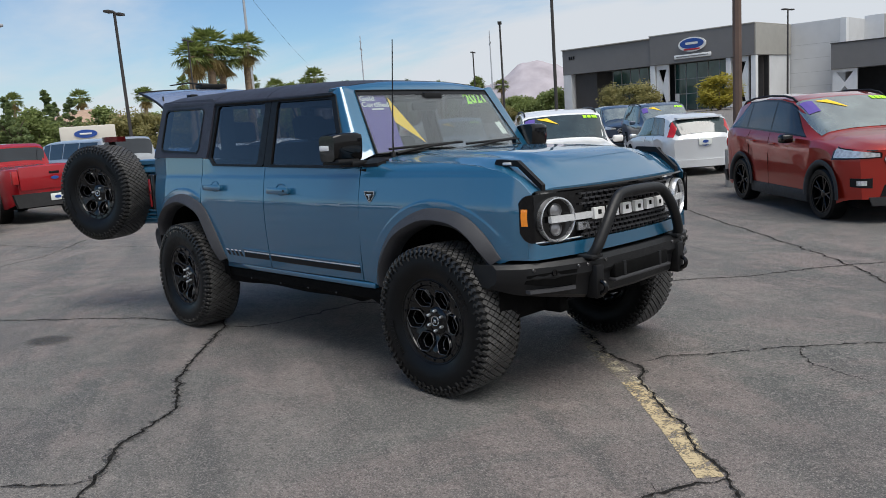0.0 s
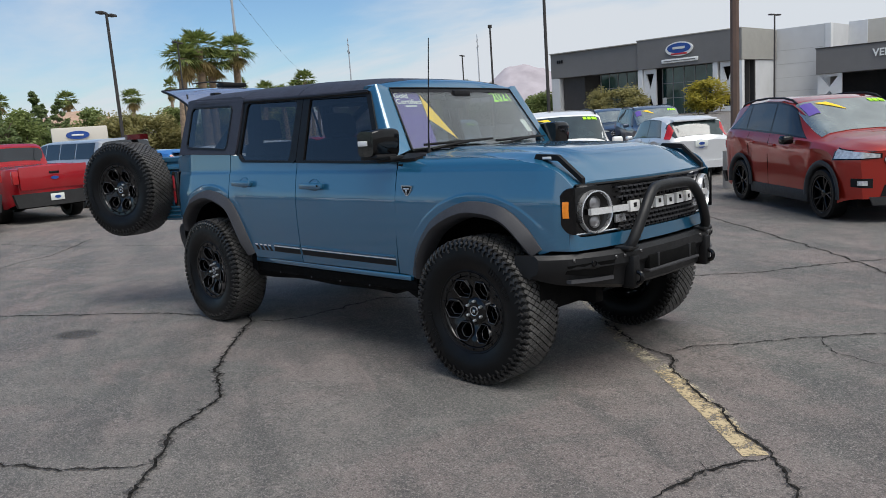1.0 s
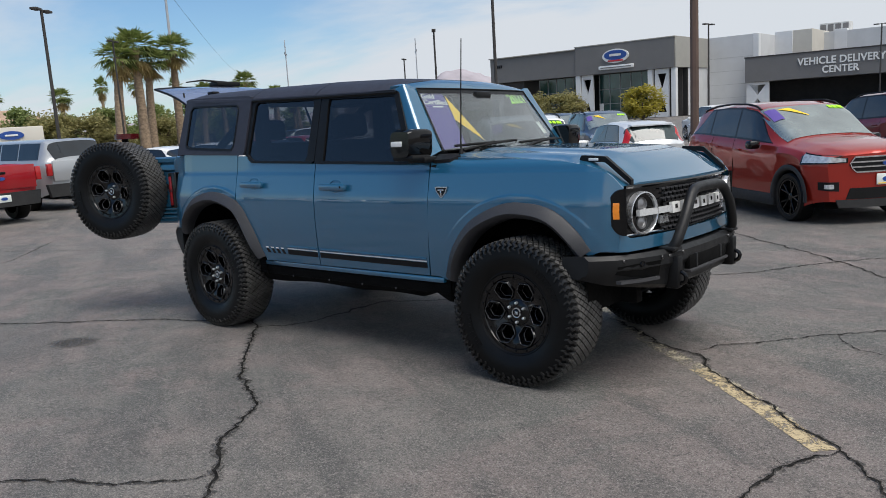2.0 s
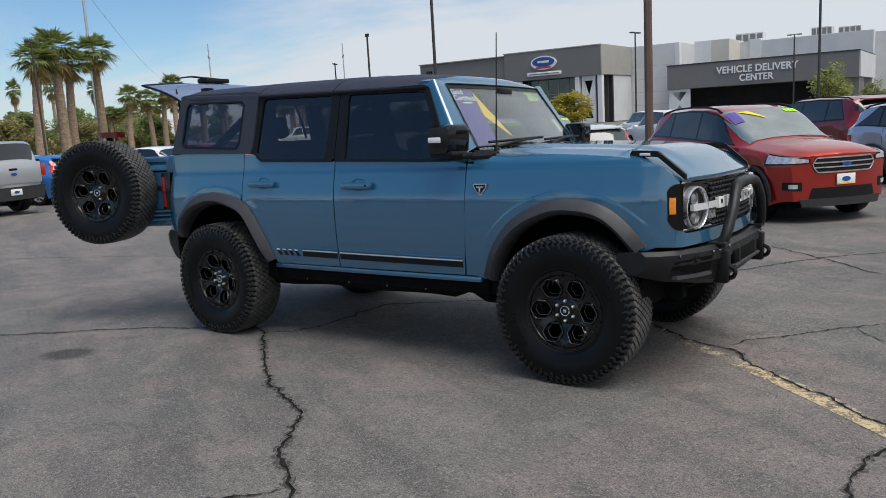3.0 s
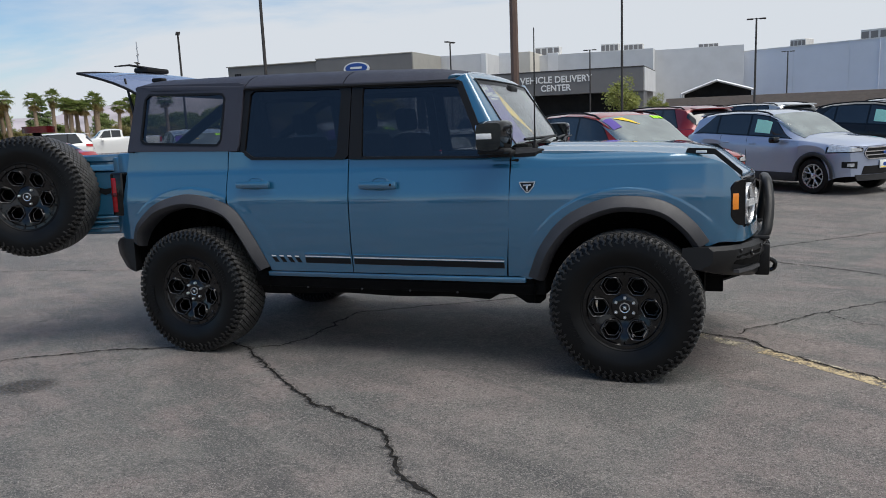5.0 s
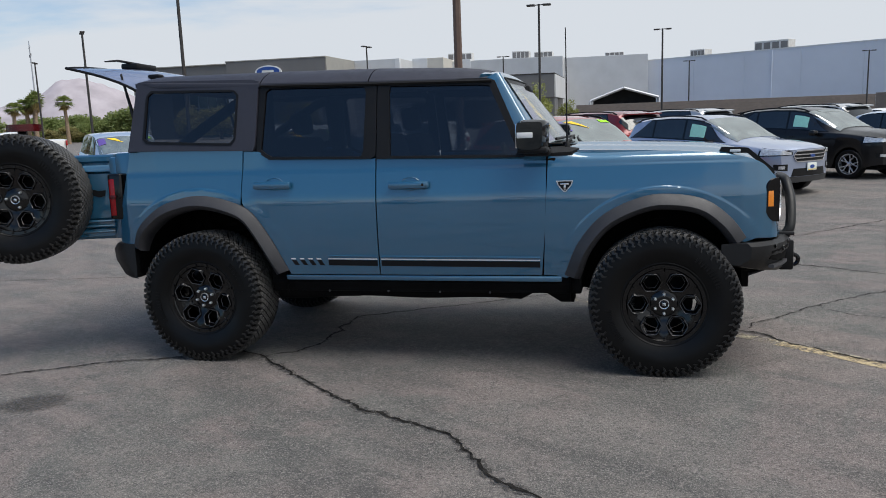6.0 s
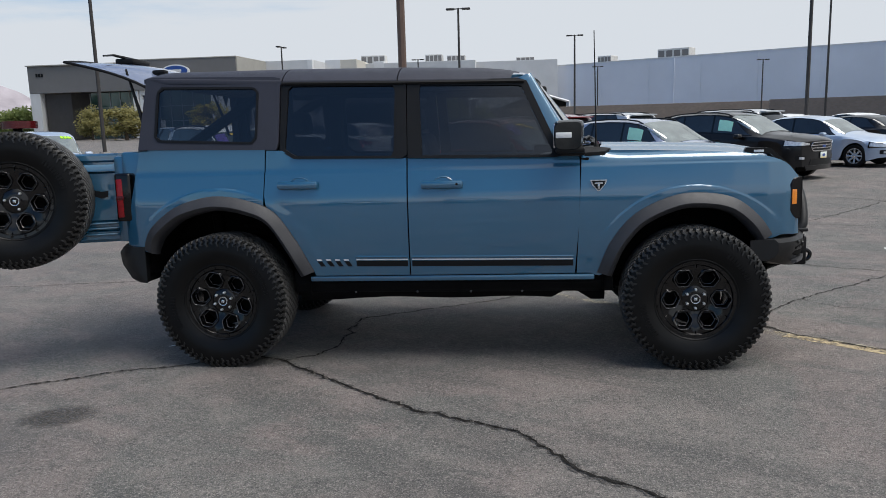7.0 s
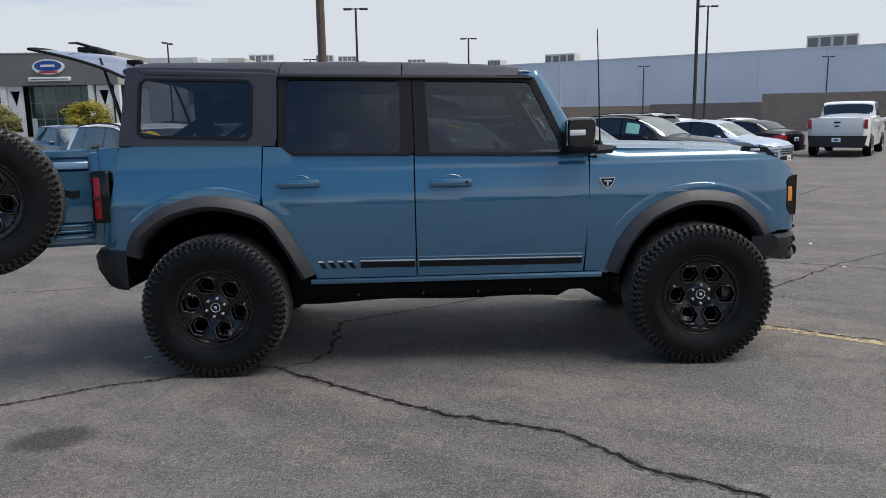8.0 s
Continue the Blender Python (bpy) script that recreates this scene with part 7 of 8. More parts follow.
    part("chin", S.nose(-W * 0.36, W * 0.36, sill + 0.015, sill + 0.055 + lift, 0.014, shape=lambda v: 0.94 + 0.06 * v), M["cladding"] if cladding else paint, t)
    gr = part("grille", S.nose(-W * 0.275, W * 0.275, gz0, gz1, 0.012, shape=hexa), M["dark_plastic"], t, "dark grille")
    if grille == "bars":
        for k in range(4):
            v = (0.04, 0.36, 0.66, 0.97)[k]
            zz = lerp(gz0, gz1, v)
            part("grille_bar", S.nose(-W * 0.27 * hexa(v), W * 0.27 * hexa(v), zz - 0.010, zz + 0.010, 0.026 if k in (1, 2) else 0.020, k=2), M["chrome"], gr)
        for s in (-1, 1):
            P = [S.bend((xf, s * W * 0.272 * hexa(v), lerp(gz0, gz1, v))) + Vector((0.014, 0, 0)) for v in (0.04, 0.3, 0.6, 0.97)]
            part("grille_side_trim", T(P, 0.010, 5), M["chrome"], gr)
    part("nose_badge", ellipse_x(xf + 0.034, 0, lerp(gz0, gz1, 0.52), 0.075, 0.032), M["oval_blue"], gr, "small blue oval badge")
    plate = part("front_plate", B(xf + 0.012, xf + 0.026, -0.15, 0.15, gz0 - 0.175, gz0 - 0.025, 0.006), M["paper"], t, "plain dealer plate")
    part("plate_mark", ellipse_x(xf + 0.030, 0, gz0 - 0.10, 0.07, 0.035), M["oval_blue"], plate)
    part("plate_strip", B(xf + 0.020, xf + 0.029, -0.13, 0.13, gz0 - 0.165, gz0 - 0.150, 0.002), M["banner_yellow"], plate)
    for s in (-1, 1):
        fp = part("fog_lamp_pocket", S.corner(s, W * 0.34, 0.10, lambda f: (sill + 0.17 + 0.02 * f + lift, sill + 0.30 + lift), 0.008, n=8), M["dark_plastic"], t)
        part("fog_lamp", S.corner(s, W * 0.375, 0.03, lambda f: (sill + 0.205 + lift, sill + 0.265 + lift), 0.016, n=6, k=2), M["lamp_white"], fp)
    part("rear_bumper", S.nose(-W * 0.47, W * 0.47, sill + 0.02, (0.38 if shape in ("pickup", "camper") else 0.27) * H, 0.030, 11, 5, -1, lambda v: 0.93 + 0.07 * v, 0.12), M["cladding"] if (cladding or shape in ("pickup", "camper")) else paint, t)
    pz = (0.50 if shape == "hatch" else 0.40) * H if shape not in ("pickup", "camper") else 0.27 * H
    plate = part("rear_plate", B(xr - 0.040, xr - 0.005, -0.15, 0.15, pz, pz + 0.15, 0.006), M["paper"], t, "plain dealer plate")
    part("plate_mark", ellipse_x(xr - 0.036, 0, pz + 0.075, 0.07, 0.035), M["oval_blue"], plate)
    part("tail_badge", ellipse_x(xr - 0.022, 0, (0.55 if shape in ("pickup", "camper") else 0.505) * H, 0.085, 0.036), M["oval_blue"], t)
    if shape in ("pickup", "camper"):
        part("tailgate", B(xr - 0.018, xr + 0.03, -W * 0.40, W * 0.40, 0.42 * H, 0.70 * H, 0.012), paint, t)
        part("tailgate_handle", B(xr - 0.028, xr - 0.012, -0.11, 0.11, 0.60 * H, 0.63 * H, 0.008), M["piano"], t)
    elif shape != "sedan":
        f0 = 0.075 if shape == "wagon" else 0.112
        zt = interp(f0, S.sh["top"]) * H
        part("spoiler", slab(bmesh.new(), [[(xr + L * f0, yy, zt - 0.012) for yy in (-W * 0.33, 0, W * 0.33)], [(xr + L * (f0 - 0.036), yy, zt - 0.028) for yy in (-W * 0.31, 0, W * 0.31)]], (0, 0, 0.03)), paint, t)
    def on_ws(nm, a0, a1, b0, b1, mat, lab="", slope=0.0, close=1.0):
        """A sheet on the windscreen: a across from the car's right, b up; close narrows its foot."""
        f0, f1 = S.sh["ws"]
        rows = []
        for j in range(6):
            b = lerp(b0, b1, j / 5)
            xx = -L / 2 + L * lerp(f1, f0, b)
            w = lerp(close, 1.0, j / 5)
            r = []
            for i in range(7):
                a = a1 - slope * (1 - j / 5) + (lerp(a0, a1, i / 6) - a1) * w
                va = lerp(6.2, 6.9, b)
                v, sd = (lerp(va, 10, 2 * a), -1) if a < 0.5 else (lerp(va, 10, 2 - 2 * a), 1)
                r.append(S.at(xx, v, 0, sd) + Vector((0.013, 0, 0.013)))
            rows.append(r)
        part(nm, slab(bmesh.new(), rows, (-0.002, 0, -0.002)), mat, t, lab)
    if flag:
        on_ws("dealer_banner", 0.07, 0.24, 0.56, 0.92, M["purple"], "blue-violet dealer banner")
        on_ws("yellow_arrow", 0.26, 0.36, 0.60, 0.90, M["banner_yellow"], "yellow triangle", -0.10, 0.05)
    if neon:
        for k in range(4):
            on_ws("window_number", 0.70 + 0.042 * k, 0.732 + 0.042 * k, 0.83, 0.95, M["neon"], "neon green window paint")
    if sheet_w:
        for s in (-1,):
            part("window_sheet", S.patch(lerp(sx0, sx1, 0.66), lerp(sx0, sx1, 0.80), 5.45, 6.6, 0.010, s, 4, 3), M["mint_paper"], t, "pale green window sheet")
    return t


def ellipse_x(x, y, z, ry, rz, n=20, d=0.012):
    bm = bmesh.new()
    f = [bm.verts.new((x, y + ry * math.cos(2 * math.pi * k / n), z + rz * math.sin(2 * math.pi * k / n))) for k in range(n)]
    g = [bm.verts.new((x - d, v.co.y, v.co.z)) for v in f]
    bm.faces.new(f)
    bm.faces.new(g[::-1])
    for k in range(n):
        bm.faces.new((f[k], f[(k + 1) % n], g[(k + 1) % n], g[k]))
    return bm


SUV_ = dict(shape="suv", L=4.52, W=1.84, H=1.68, wb=2.69)
car("compact_suv", "orange-red compact crossover with black wheels and a dealer banner", "car", paint=M["red_paint"], x=0.24, y=9.02, heading=-43.4, R=0.36, wheels="big_black", rails=True, cladding=True, flag=True, neon=True, **{**SUV_, "H": 1.73})
car("compact_suv", "silver-blue crossover with roof rails and black cladding", "car", "suv", M["silver_blue"], 3.2, 12.64, -45, 4.46, 1.80, 1.61, 2.665, 0.26, wheels="two_tone", rails=True, cladding=True, sheet_w=True)
car("compact_suv", "black crossover with silver wheels and a pale window sheet", "car", paint=M["black_paint"], x=5.9, y=15.94, heading=-45, wheels="alloy", rails=True, sheet_w=True, **SUV_)
car("sedan", "pale blue saloon with silver wheels", "car", "sedan", M["ice_blue"], 9.15, 19.56, -45, 4.87, 1.85, 1.48, 2.85, 0.20, 0.325, wheels="disc")
car("pickup_truck", "white work pickup seen from its tailgate", "pickup truck", "pickup", M["white_paint"], 16.55, 24.9, 54, 5.89, 2.08, 2.04, 3.68, 0.36, 0.395, wheels="truck")
car("hatchback", "silver-white three-door hatchback seen from behind", "car", "hatch", M["pale_silver"], -5.60, 14.85, 137, 4.27, 1.70, 1.46, 2.62, 0.20, 0.325, wheels="disc", group="hatchbacks", glass_m="teal_glass")
car("large_suv", "white sport utility with a dealer banner on its windscreen", "car", "wagon", M["white_paint"], -5.25, 9.4, -47, 5.0, 2.0, 1.78, 3.0, 0.26, 0.37, wheels="alloy", rails=True, flag=True, neon=True, screen_m="teal_glass")
car("large_suv", "dark red sport utility with its tail to the aisle", "car", "wagon", M["dark_red"], 0.1, 17.9, 135, 5.0, 2.0, 1.78, 3.0, 0.26, 0.37, wheels="alloy", rails=True)
car("large_suv", "silver sport utility with roof rails", "car", "wagon", M["silver_paint"], 2.6, 22.6, 135, 4.9, 1.95, 1.76, 2.9, 0.26, 0.36, rails=True)
car("large_suv", "pale grey people carrier behind the row", "car", "wagon", M["silver_paint"], 6.7, 22.6, 135, 4.9, 1.95, 1.74, 2.9, 0.26, 0.36, rails=True)
car("sedan", "black coupe with a red tail-lamp band", "car", "sedan", M["black_paint"], 12.7, 26.0, 125, 4.79, 1.92, 1.38, 2.72, 0.18, 0.34, wheels="black", detail=1)
car("sedan", "white saloon parked near the yard wall", "car", "sedan", M["white_paint"], 12.2, 31.5, -60, 4.8, 1.85, 1.45, 2.8, 0.20, 0.33, detail=1)
car("sedan", "white coupe parked near the yard wall", "car", "sedan", M["white_paint"], 16.0, 33.8, -60, 4.8, 1.90, 1.40, 2.75, 0.20, 0.33, detail=1)
car("large_suv", "navy sport utility in the second row", "car", "wagon", M["navy_paint"], -9.8, 21.5, -47, 4.8, 1.95, 1.76, 2.9, 0.26, 0.36, rails=True, flag=True, neon=True)
car("large_suv", "dark grey sport utility in the second row", "car", "wagon", M["navy_paint"], -13.4, 24.6, -47, 4.8, 1.95, 1.76, 2.9, 0.26, 0.36, detail=1)
car("compact_suv", "white crossover in the second row", "car", paint=M["white_paint"], x=-7.0, y=26.6, heading=135, detail=1, **SUV_)
car("compact_suv", "silver crossover in the third row", "car", paint=M["silver_paint"], x=-16.0, y=31.0, heading=135, detail=1, **SUV_)
car("compact_suv", "white crossover in the third row", "car", paint=M["white_paint"], x=-10.5, y=34.5, heading=135, detail=1, **SUV_)
car("large_suv", "silver sport utility with a dealer banner", "car", "wagon", M["ice_blue"], -12.8, 14.2, -45, 4.9, 1.95, 1.76, 2.9, 0.26, 0.36, flag=True, neon=True)
# the row of pickups towards the street
car("pickup_truck", "bright red pickup with its tailgate to the aisle", "pickup truck", "pickup", M["truck_red"], -16.58, 2.07, 184, 5.35, 1.86, 1.80, 3.22, 0.36, 0.385, wheels="truck_black", neon=False)
car("pickup_truck", "silver-grey pickup with a camper shell", "pickup truck", "camper", M["silver_paint"], -19.1, 4.87, 187, 5.39, 1.89, 1.86, 3.24, 0.36, 0.385, wheels="truck_black")
car("pickup_truck", "white pickup with its tailgate to the aisle", "pickup truck", "pickup", M["white_paint"], -15.4, -0.35, 184, 5.8, 2.0, 1.92, 3.6, 0.36, 0.395, wheels="truck")
car("hatchback", "bright blue small car in the street row", "car", "hatch", M["blue_car"], -20.7, 7.8, 195, 4.1, 1.72, 1.46, 2.5, 0.2, 0.325, wheels="disc", detail=1)
for i, (x, y, p, lab) in enumerate(((-21.6, 10.5, "white_paint", "white"), (-22.4, 13.3, "white_paint", "white"), (-23.6, 16.4, "truck_red", "red"), (-25.0, 19.6, "truck_red", "red"))):
    car("sedan", lab + " saloon in the street row", "car", "sedan", M[p], x, y, 195, 4.6, 1.82, 1.45, 2.7, 0.2, 0.33, wheels="disc", detail=1, group="saloons in the street row")
car("large_suv", "white sport utility standing side-on by the exit", "car", "wagon", M["white_paint"], -31.5, 25.8, 228, 5.0, 2.0, 1.78, 3.0, 0.26, 0.37, detail=1)
car("compact_suv", "black crossover by the exit", "car", paint=M["black_paint"], x=-37.0, y=29.0, heading=228, detail=1, **SUV_)
car("pickup_truck", "white pickup by the exit", "pickup truck", "pickup", M["white_paint"], -36.0, 36.0, 228, 5.6, 2.0, 1.9, 3.5, 0.36, 0.395, wheels="truck", detail=1)

# the row across the aisle, behind the camera: it shows in the blue doors
ROW = (("suv", "white"), ("suv", "white"), ("sedan", "silver"), ("suv", "white"), ("sedan", "white"), ("suv", "silver"), ("suv", "white"), ("sedan", "silver"), ("suv", "white"), ("suv", "grey"), ("sedan", "white"), ("suv", "silver"))
for i, (kind, lab) in enumerate(ROW):
    car("sedan" if kind == "sedan" else "compact_suv", lab + " car parked across the aisle", "car", kind, M[lab + "_paint"], -27.9 + 3.4 * i, -14.6 - 0.4 * i, 80, 4.6, 1.84, 1.68 if kind == "suv" else 1.46, 2.7, 0.24, 0.34, detail=1, group="cars across the aisle")

# ---- lamp poles and wires ----
def lamp_pole(x, y, top, r=0.07, heads=2, mat=None, base=True, spin=0.0, label="dark steel lot lamp on a slim pole"):
    z = ground_z(x, y)
    t = thing("lot_lamp", label, "lamp post", Matrix.Translation((x, y, z)) @ pose(0, 0, 0, 0, 0, spin), "lot lamps")
    mat = mat or M["pole_dark"]
    h = top - z
    part("pole", T([(0, 0, 0), (0, 0, h * 0.5), (0, 0, h)], [r, r * 0.9, r * 0.75], 8), mat, t)
    if base:
        part("pedestal", T([(0, 0, -0.05), (0, 0, 0.75)], r * 2.6, 14), M["concrete"], t, "concrete pedestal")
    for k in range(heads):
        s = 1 if k == 0 else -1
        part("arm", B(min(0, s * 0.30), max(0, s * 0.30), -0.03, 0.03, h - 0.08, h - 0.02), mat, t)
        part("lamp_head", B(min(s * 0.26, s * 0.80), max(s * 0.26, s * 0.80), -0.17, 0.17, h - 0.12, h, 0.03), mat, t)
    return t


lamp_pole(-2.28, 11.25, 9.5, 0.095, 2, M["pole_brown"], label="brown steel lot lamp on a concrete pedestal")
for x, y, top, r, sp in ((-18.4, 27.0, 10.0, 0.09, 100), (-4.45, 47.5, 8.7, 0.09, 0), (12.7, 31.5, 10.5, 0.09, 0), (23.5, 60.0, 10.2, 0.10, 0), (-39.4, 47.8, 9.0, 0.10, -50),
                          (-23.2, 67.5, 8.6, 0.09, 80), (-14.2, 95.0, 9.0, 0.10, 0), (9.6, 110.0, 8.2, 0.10, 0), (4.4, 71.5, 9.0, 0.10, 0), (31.0, 105.0, 8.1, 0.10, 0), (53.0, 97.0, 8.5, 0.10, 0), (-60.4, 67.2, 8.9, 0.10, -60), (-35.2, 13.3, 7.9, 0.095, 130), (-56.2, 28.1, 9.2, 0.09, 130)):
    lamp_pole(x, y, top, r, 2, spin=sp)


def power_pole(x, y, h, arm):
    t = thing("power_pole", "tall steel power pole with a crossarm", "power pole", Matrix.Translation((x, y, ground_z(x, y))))
    part("pole", T([(0, 0, 0), (0, 0, h)], [0.35, 0.16], 10), M["galv"], t)
    for z in (h * 0.84, h * 0.93):
        part("crossarm", T([(-arm * 0.62, arm * 0.62, z), (arm * 0.62, -arm * 0.62, z)], 0.12, 6), M["galv"], t)
    for s in (-1, 1):
        part("insulator", T([(s * arm * 0.58, -s * arm * 0.58, h * 0.84), (s * arm * 0.58, -s * arm * 0.58, h * 0.865)], 0.12, 6), M["pole_dark"], t)
    return t


power_pole(-118, 72, 31, 4.0)
power_pole(-230, 190, 34, 4.0)
power_pole(-200, 230, 33, 4.0)
for k, (a, b) in enumerate((((-118, 72, 26.2), (-330, 250, 27)), ((-118, 72, 26.0), (-150, -160, 26)))):
    w = T([(lerp(a[0], b[0], i / 16), lerp(a[1], b[1], i / 16), lerp(a[2], b[2], i / 16) - 4 * math.sin(math.pi * i / 16)) for i in range(17)], 0.03, 4)
    tagged(part("power_line", w, M["pole_dark"]), "thin overhead power line", "wire")
st = thing("street_lamp", "grey street lamp with a long curved arm", "street lamp", Matrix.Translation((-46, 8.5, 0)))
part("pole", T([(0, 0, -0.2), (0, 0, 7.2), (0.1, 0.3, 8.0), (0.6, 2.0, 8.5)], [0.12, 0.09, 0.07, 0.05], 8), M["galv"], st)
part("lamp_head", B(0.4, 0.9, 1.8, 2.6, 8.40, 8.56, 0.04), M["galv"], st)


# ---- trees ----
def fan_leaf(bm, base, d, up, size, rnd, blades=13, droop=0.25):
    d = d.normalized()
    side = d.cross(up)
    side = side.normalized() if side.length > 1e-4 else Vector((1, 0, 0))
    nrm = side.cross(d)
    mid = base + d * size * 0.50
    # stalk
    w = size * 0.012
    q = [bm.verts.new(p) for p in (base - side * w, base + side * w, mid + side * w, mid - side * w)]
    bm.faces.new(q)
    for k in range(blades):
        a = lerp(-1.25, 1.25, k / (blades - 1)) + rnd.uniform(-0.05, 0.05)
        dd = (d * math.cos(a) + side * math.sin(a))
        l = size * (0.66 - 0.16 * abs(a) / 1.25) * rnd.uniform(0.85, 1.1)
        sw = dd.cross(nrm).normalized() * size * 0.042
        m1 = mid + dd * l * 0.55 - Vector((0, 0, size * droop * 0.12))
        tip = mid + dd * l - Vector((0, 0, size * droop * rnd.uniform(0.25, 0.8)))
        v = [bm.verts.new(p) for p in (mid, m1 - sw, tip, m1 + sw)]
        bm.faces.new(v)


def palm_meshes(seed, h, crown=1.7, leaves=36, skirt=20, r=0.26):
    rnd = random.Random(seed)
    bm = bmesh.new()
    lean = Vector((rnd.uniform(-0.3, 0.3), rnd.uniform(-0.3, 0.3), 0))
    pts, rad = [], []
    for i in range(26):
        f = i / 25
        pts.append(lean * f * f + Vector((0, 0, h * f)))
        rad.append(r * (1.25 - 0.45 * f) * (1 + 0.07 * (i % 2)) + (0.10 * smooth(0.90, 1.0, f)))
    tube(bm, pts, rad, 10)
    trunk = mesh_of("trunk", bm, M["palm_trunk"], 60)
    top = pts[-1]
    bm = bmesh.new()
    for k in range(leaves):
        a, e = k * 2.399, lerp(1.35, -0.55, (k / leaves) ** 0.85) + rnd.uniform(-0.12, 0.12)
        d = Vector((math.cos(a) * math.cos(e), math.sin(a) * math.cos(e), math.sin(e)))
        fan_leaf(bm, top + Vector((0, 0, 0.1)), d, Vector((0, 0, 1)), crown * rnd.uniform(0.85, 1.1), rnd, 13, 0.22 + 0.35 * (e < 0.1))
    green = mesh_of("crown", bm, M["palm_leaf"], 10)
    bm = bmesh.new()
    for k in range(skirt):
        a, e = k * 2.399 + 1, rnd.uniform(-1.35, -0.75)
        d = Vector((math.cos(a) * math.cos(e), math.sin(a) * math.cos(e), math.sin(e)))
        fan_leaf(bm, top - Vector((0, 0, rnd.uniform(0.1, 0.5))), d, Vector((0, 0, 1)), crown * rnd.uniform(0.7, 0.95), rnd, 9, 0.5)
    return trunk, green, mesh_of("dry_skirt", bm, M["palm_dry"], 10)


PALMS = [palm_meshes(11, 8.0, 1.55), palm_meshes(23, 7.4, 1.40, 34, 26, 0.26), palm_meshes(37, 9.0, 1.50, 38, 18, 0.26)]


def palm(x, y, top, kind=0, sc=1.0, spin=0.0, label="tall fan palm with a skirt of dry leaves"):
    z = ground_z(x, y)
    tr, gr, dr = PALMS[kind]
    base_h = (8.0, 7.4, 9.0)[kind]
    k = (top - z) / (base_h + 0.9)
    t = thing("palm_tree", label, "palm tree", Matrix.Translation((x, y, z)) @ pose(0, 0, 0, 0, 0, spin) @ Matrix.Diagonal((sc, sc, k, 1)), "fan palms")
    for n, me in (("trunk", tr), ("crown", gr), ("dry_skirt", dr)):
        part_of(n, me, t)


# group near the street (tops about ten metres up)
for x, y, top, k, sc, sp in ((-59.5, 29.6, 9.2, 1, 1.4, 10), (-60.6, 32.4, 10.2, 0, 1.45, 80), (-62.0, 34.0, 9.0, 2, 1.3, 150), (-62.8, 37.4, 10.3, 2, 1.3, 33), (-56.8, 40.9, 6.6, 0, 0.8, 60), (-60.5, 41.0, 5.6, 1, 0.85, 200), (-58.8, 37.4, 5.8, 1, 0.9, 20), (-63.0, 44.2, 6.2, 2, 0.9, 99)):
    palm(x, y, top, k, sc, sp)
rnd = random.Random(8)
for i in range(26):
    f = i / 25
    x, y = lerp(-98, -78, f) + rnd.uniform(-4, 4), lerp(60, 92, f) + rnd.uniform(-3, 3)
    palm(x, y, 7.3 if i in (9, 16) else rnd.uniform(5.2, 7.0), i % 3, rnd.uniform(0.9, 1.1), rnd.uniform(0, 360), "distant fan palm in a street row")
for x, y, top in ((-120, 24, 8.5), (-117, 28, 8.0), (-130, 36, 9.5), (-140, 70, 12.5), (-138, 76, 12.8), (-150, 92, 13), (-104, 100, 6.5), (-101, 103, 7.0), (-112, 108, 6.6), (-118, 118, 7.4), (-110, 20, 7.8), (-112, 40, 8.6), (-105, 46, 8.2)):
    palm(x, y, top, int(x) % 3, 1.1, x * 7 % 360, "distant green fan palm by the street")


def crown_mesh(name, mat, seed, n, size, clumps, shape):
    """A crown of many small leaves in uneven clumps with gaps."""
    rnd = random.Random(seed)
    C = [shape(rnd) for _ in range(clumps)]
    bm = bmesh.new()
    for k in range(n):
        c, r = C[k % clumps]
        d = Vector((rnd.gauss(0, 1), rnd.gauss(0, 1), rnd.gauss(0, 0.8)))
        p = c + d.normalized() * r * rnd.uniform(0.35, 1.05)
        a = Vector((rnd.gauss(0, 1), rnd.gauss(0, 1), rnd.gauss(0, 0.6))).normalized()
        b = a.cross(Vector((rnd.gauss(0, 1), rnd.gauss(0, 1), rnd.gauss(0, 1)))).normalized()
        s = size * rnd.uniform(0.6, 1.4)
        bm.faces.new([bm.verts.new(q) for q in (p - a * s, p + b * s * 0.5, p + a * s, p - b * s * 0.5)])
    return mesh_of(name, bm, mat, 10)


def round_shape(w, h0, h1):
    def f(rnd):
        a, r = rnd.uniform(0, 6.28), w * math.sqrt(rnd.random()) * 0.75
        z = rnd.uniform(0, 1)
        k = math.sin(math.pi * (0.15 + 0.75 * z))
        return Vector((r * k * math.cos(a), r * k * math.sin(a), lerp(h0, h1, z))), w * rnd.uniform(0.22, 0.40)
    return f


def cone_shape(w, h0, h1):
    def f(rnd):
        z = rnd.random() ** 1.3
        a, r = rnd.uniform(0, 6.28), w * (1.05 - z) * rnd.uniform(0.3, 0.9)
        return Vector((r * math.cos(a), r * math.sin(a), lerp(h0, h1, z))), w * rnd.uniform(0.16, 0.30) * (1.2 - z)
    return f


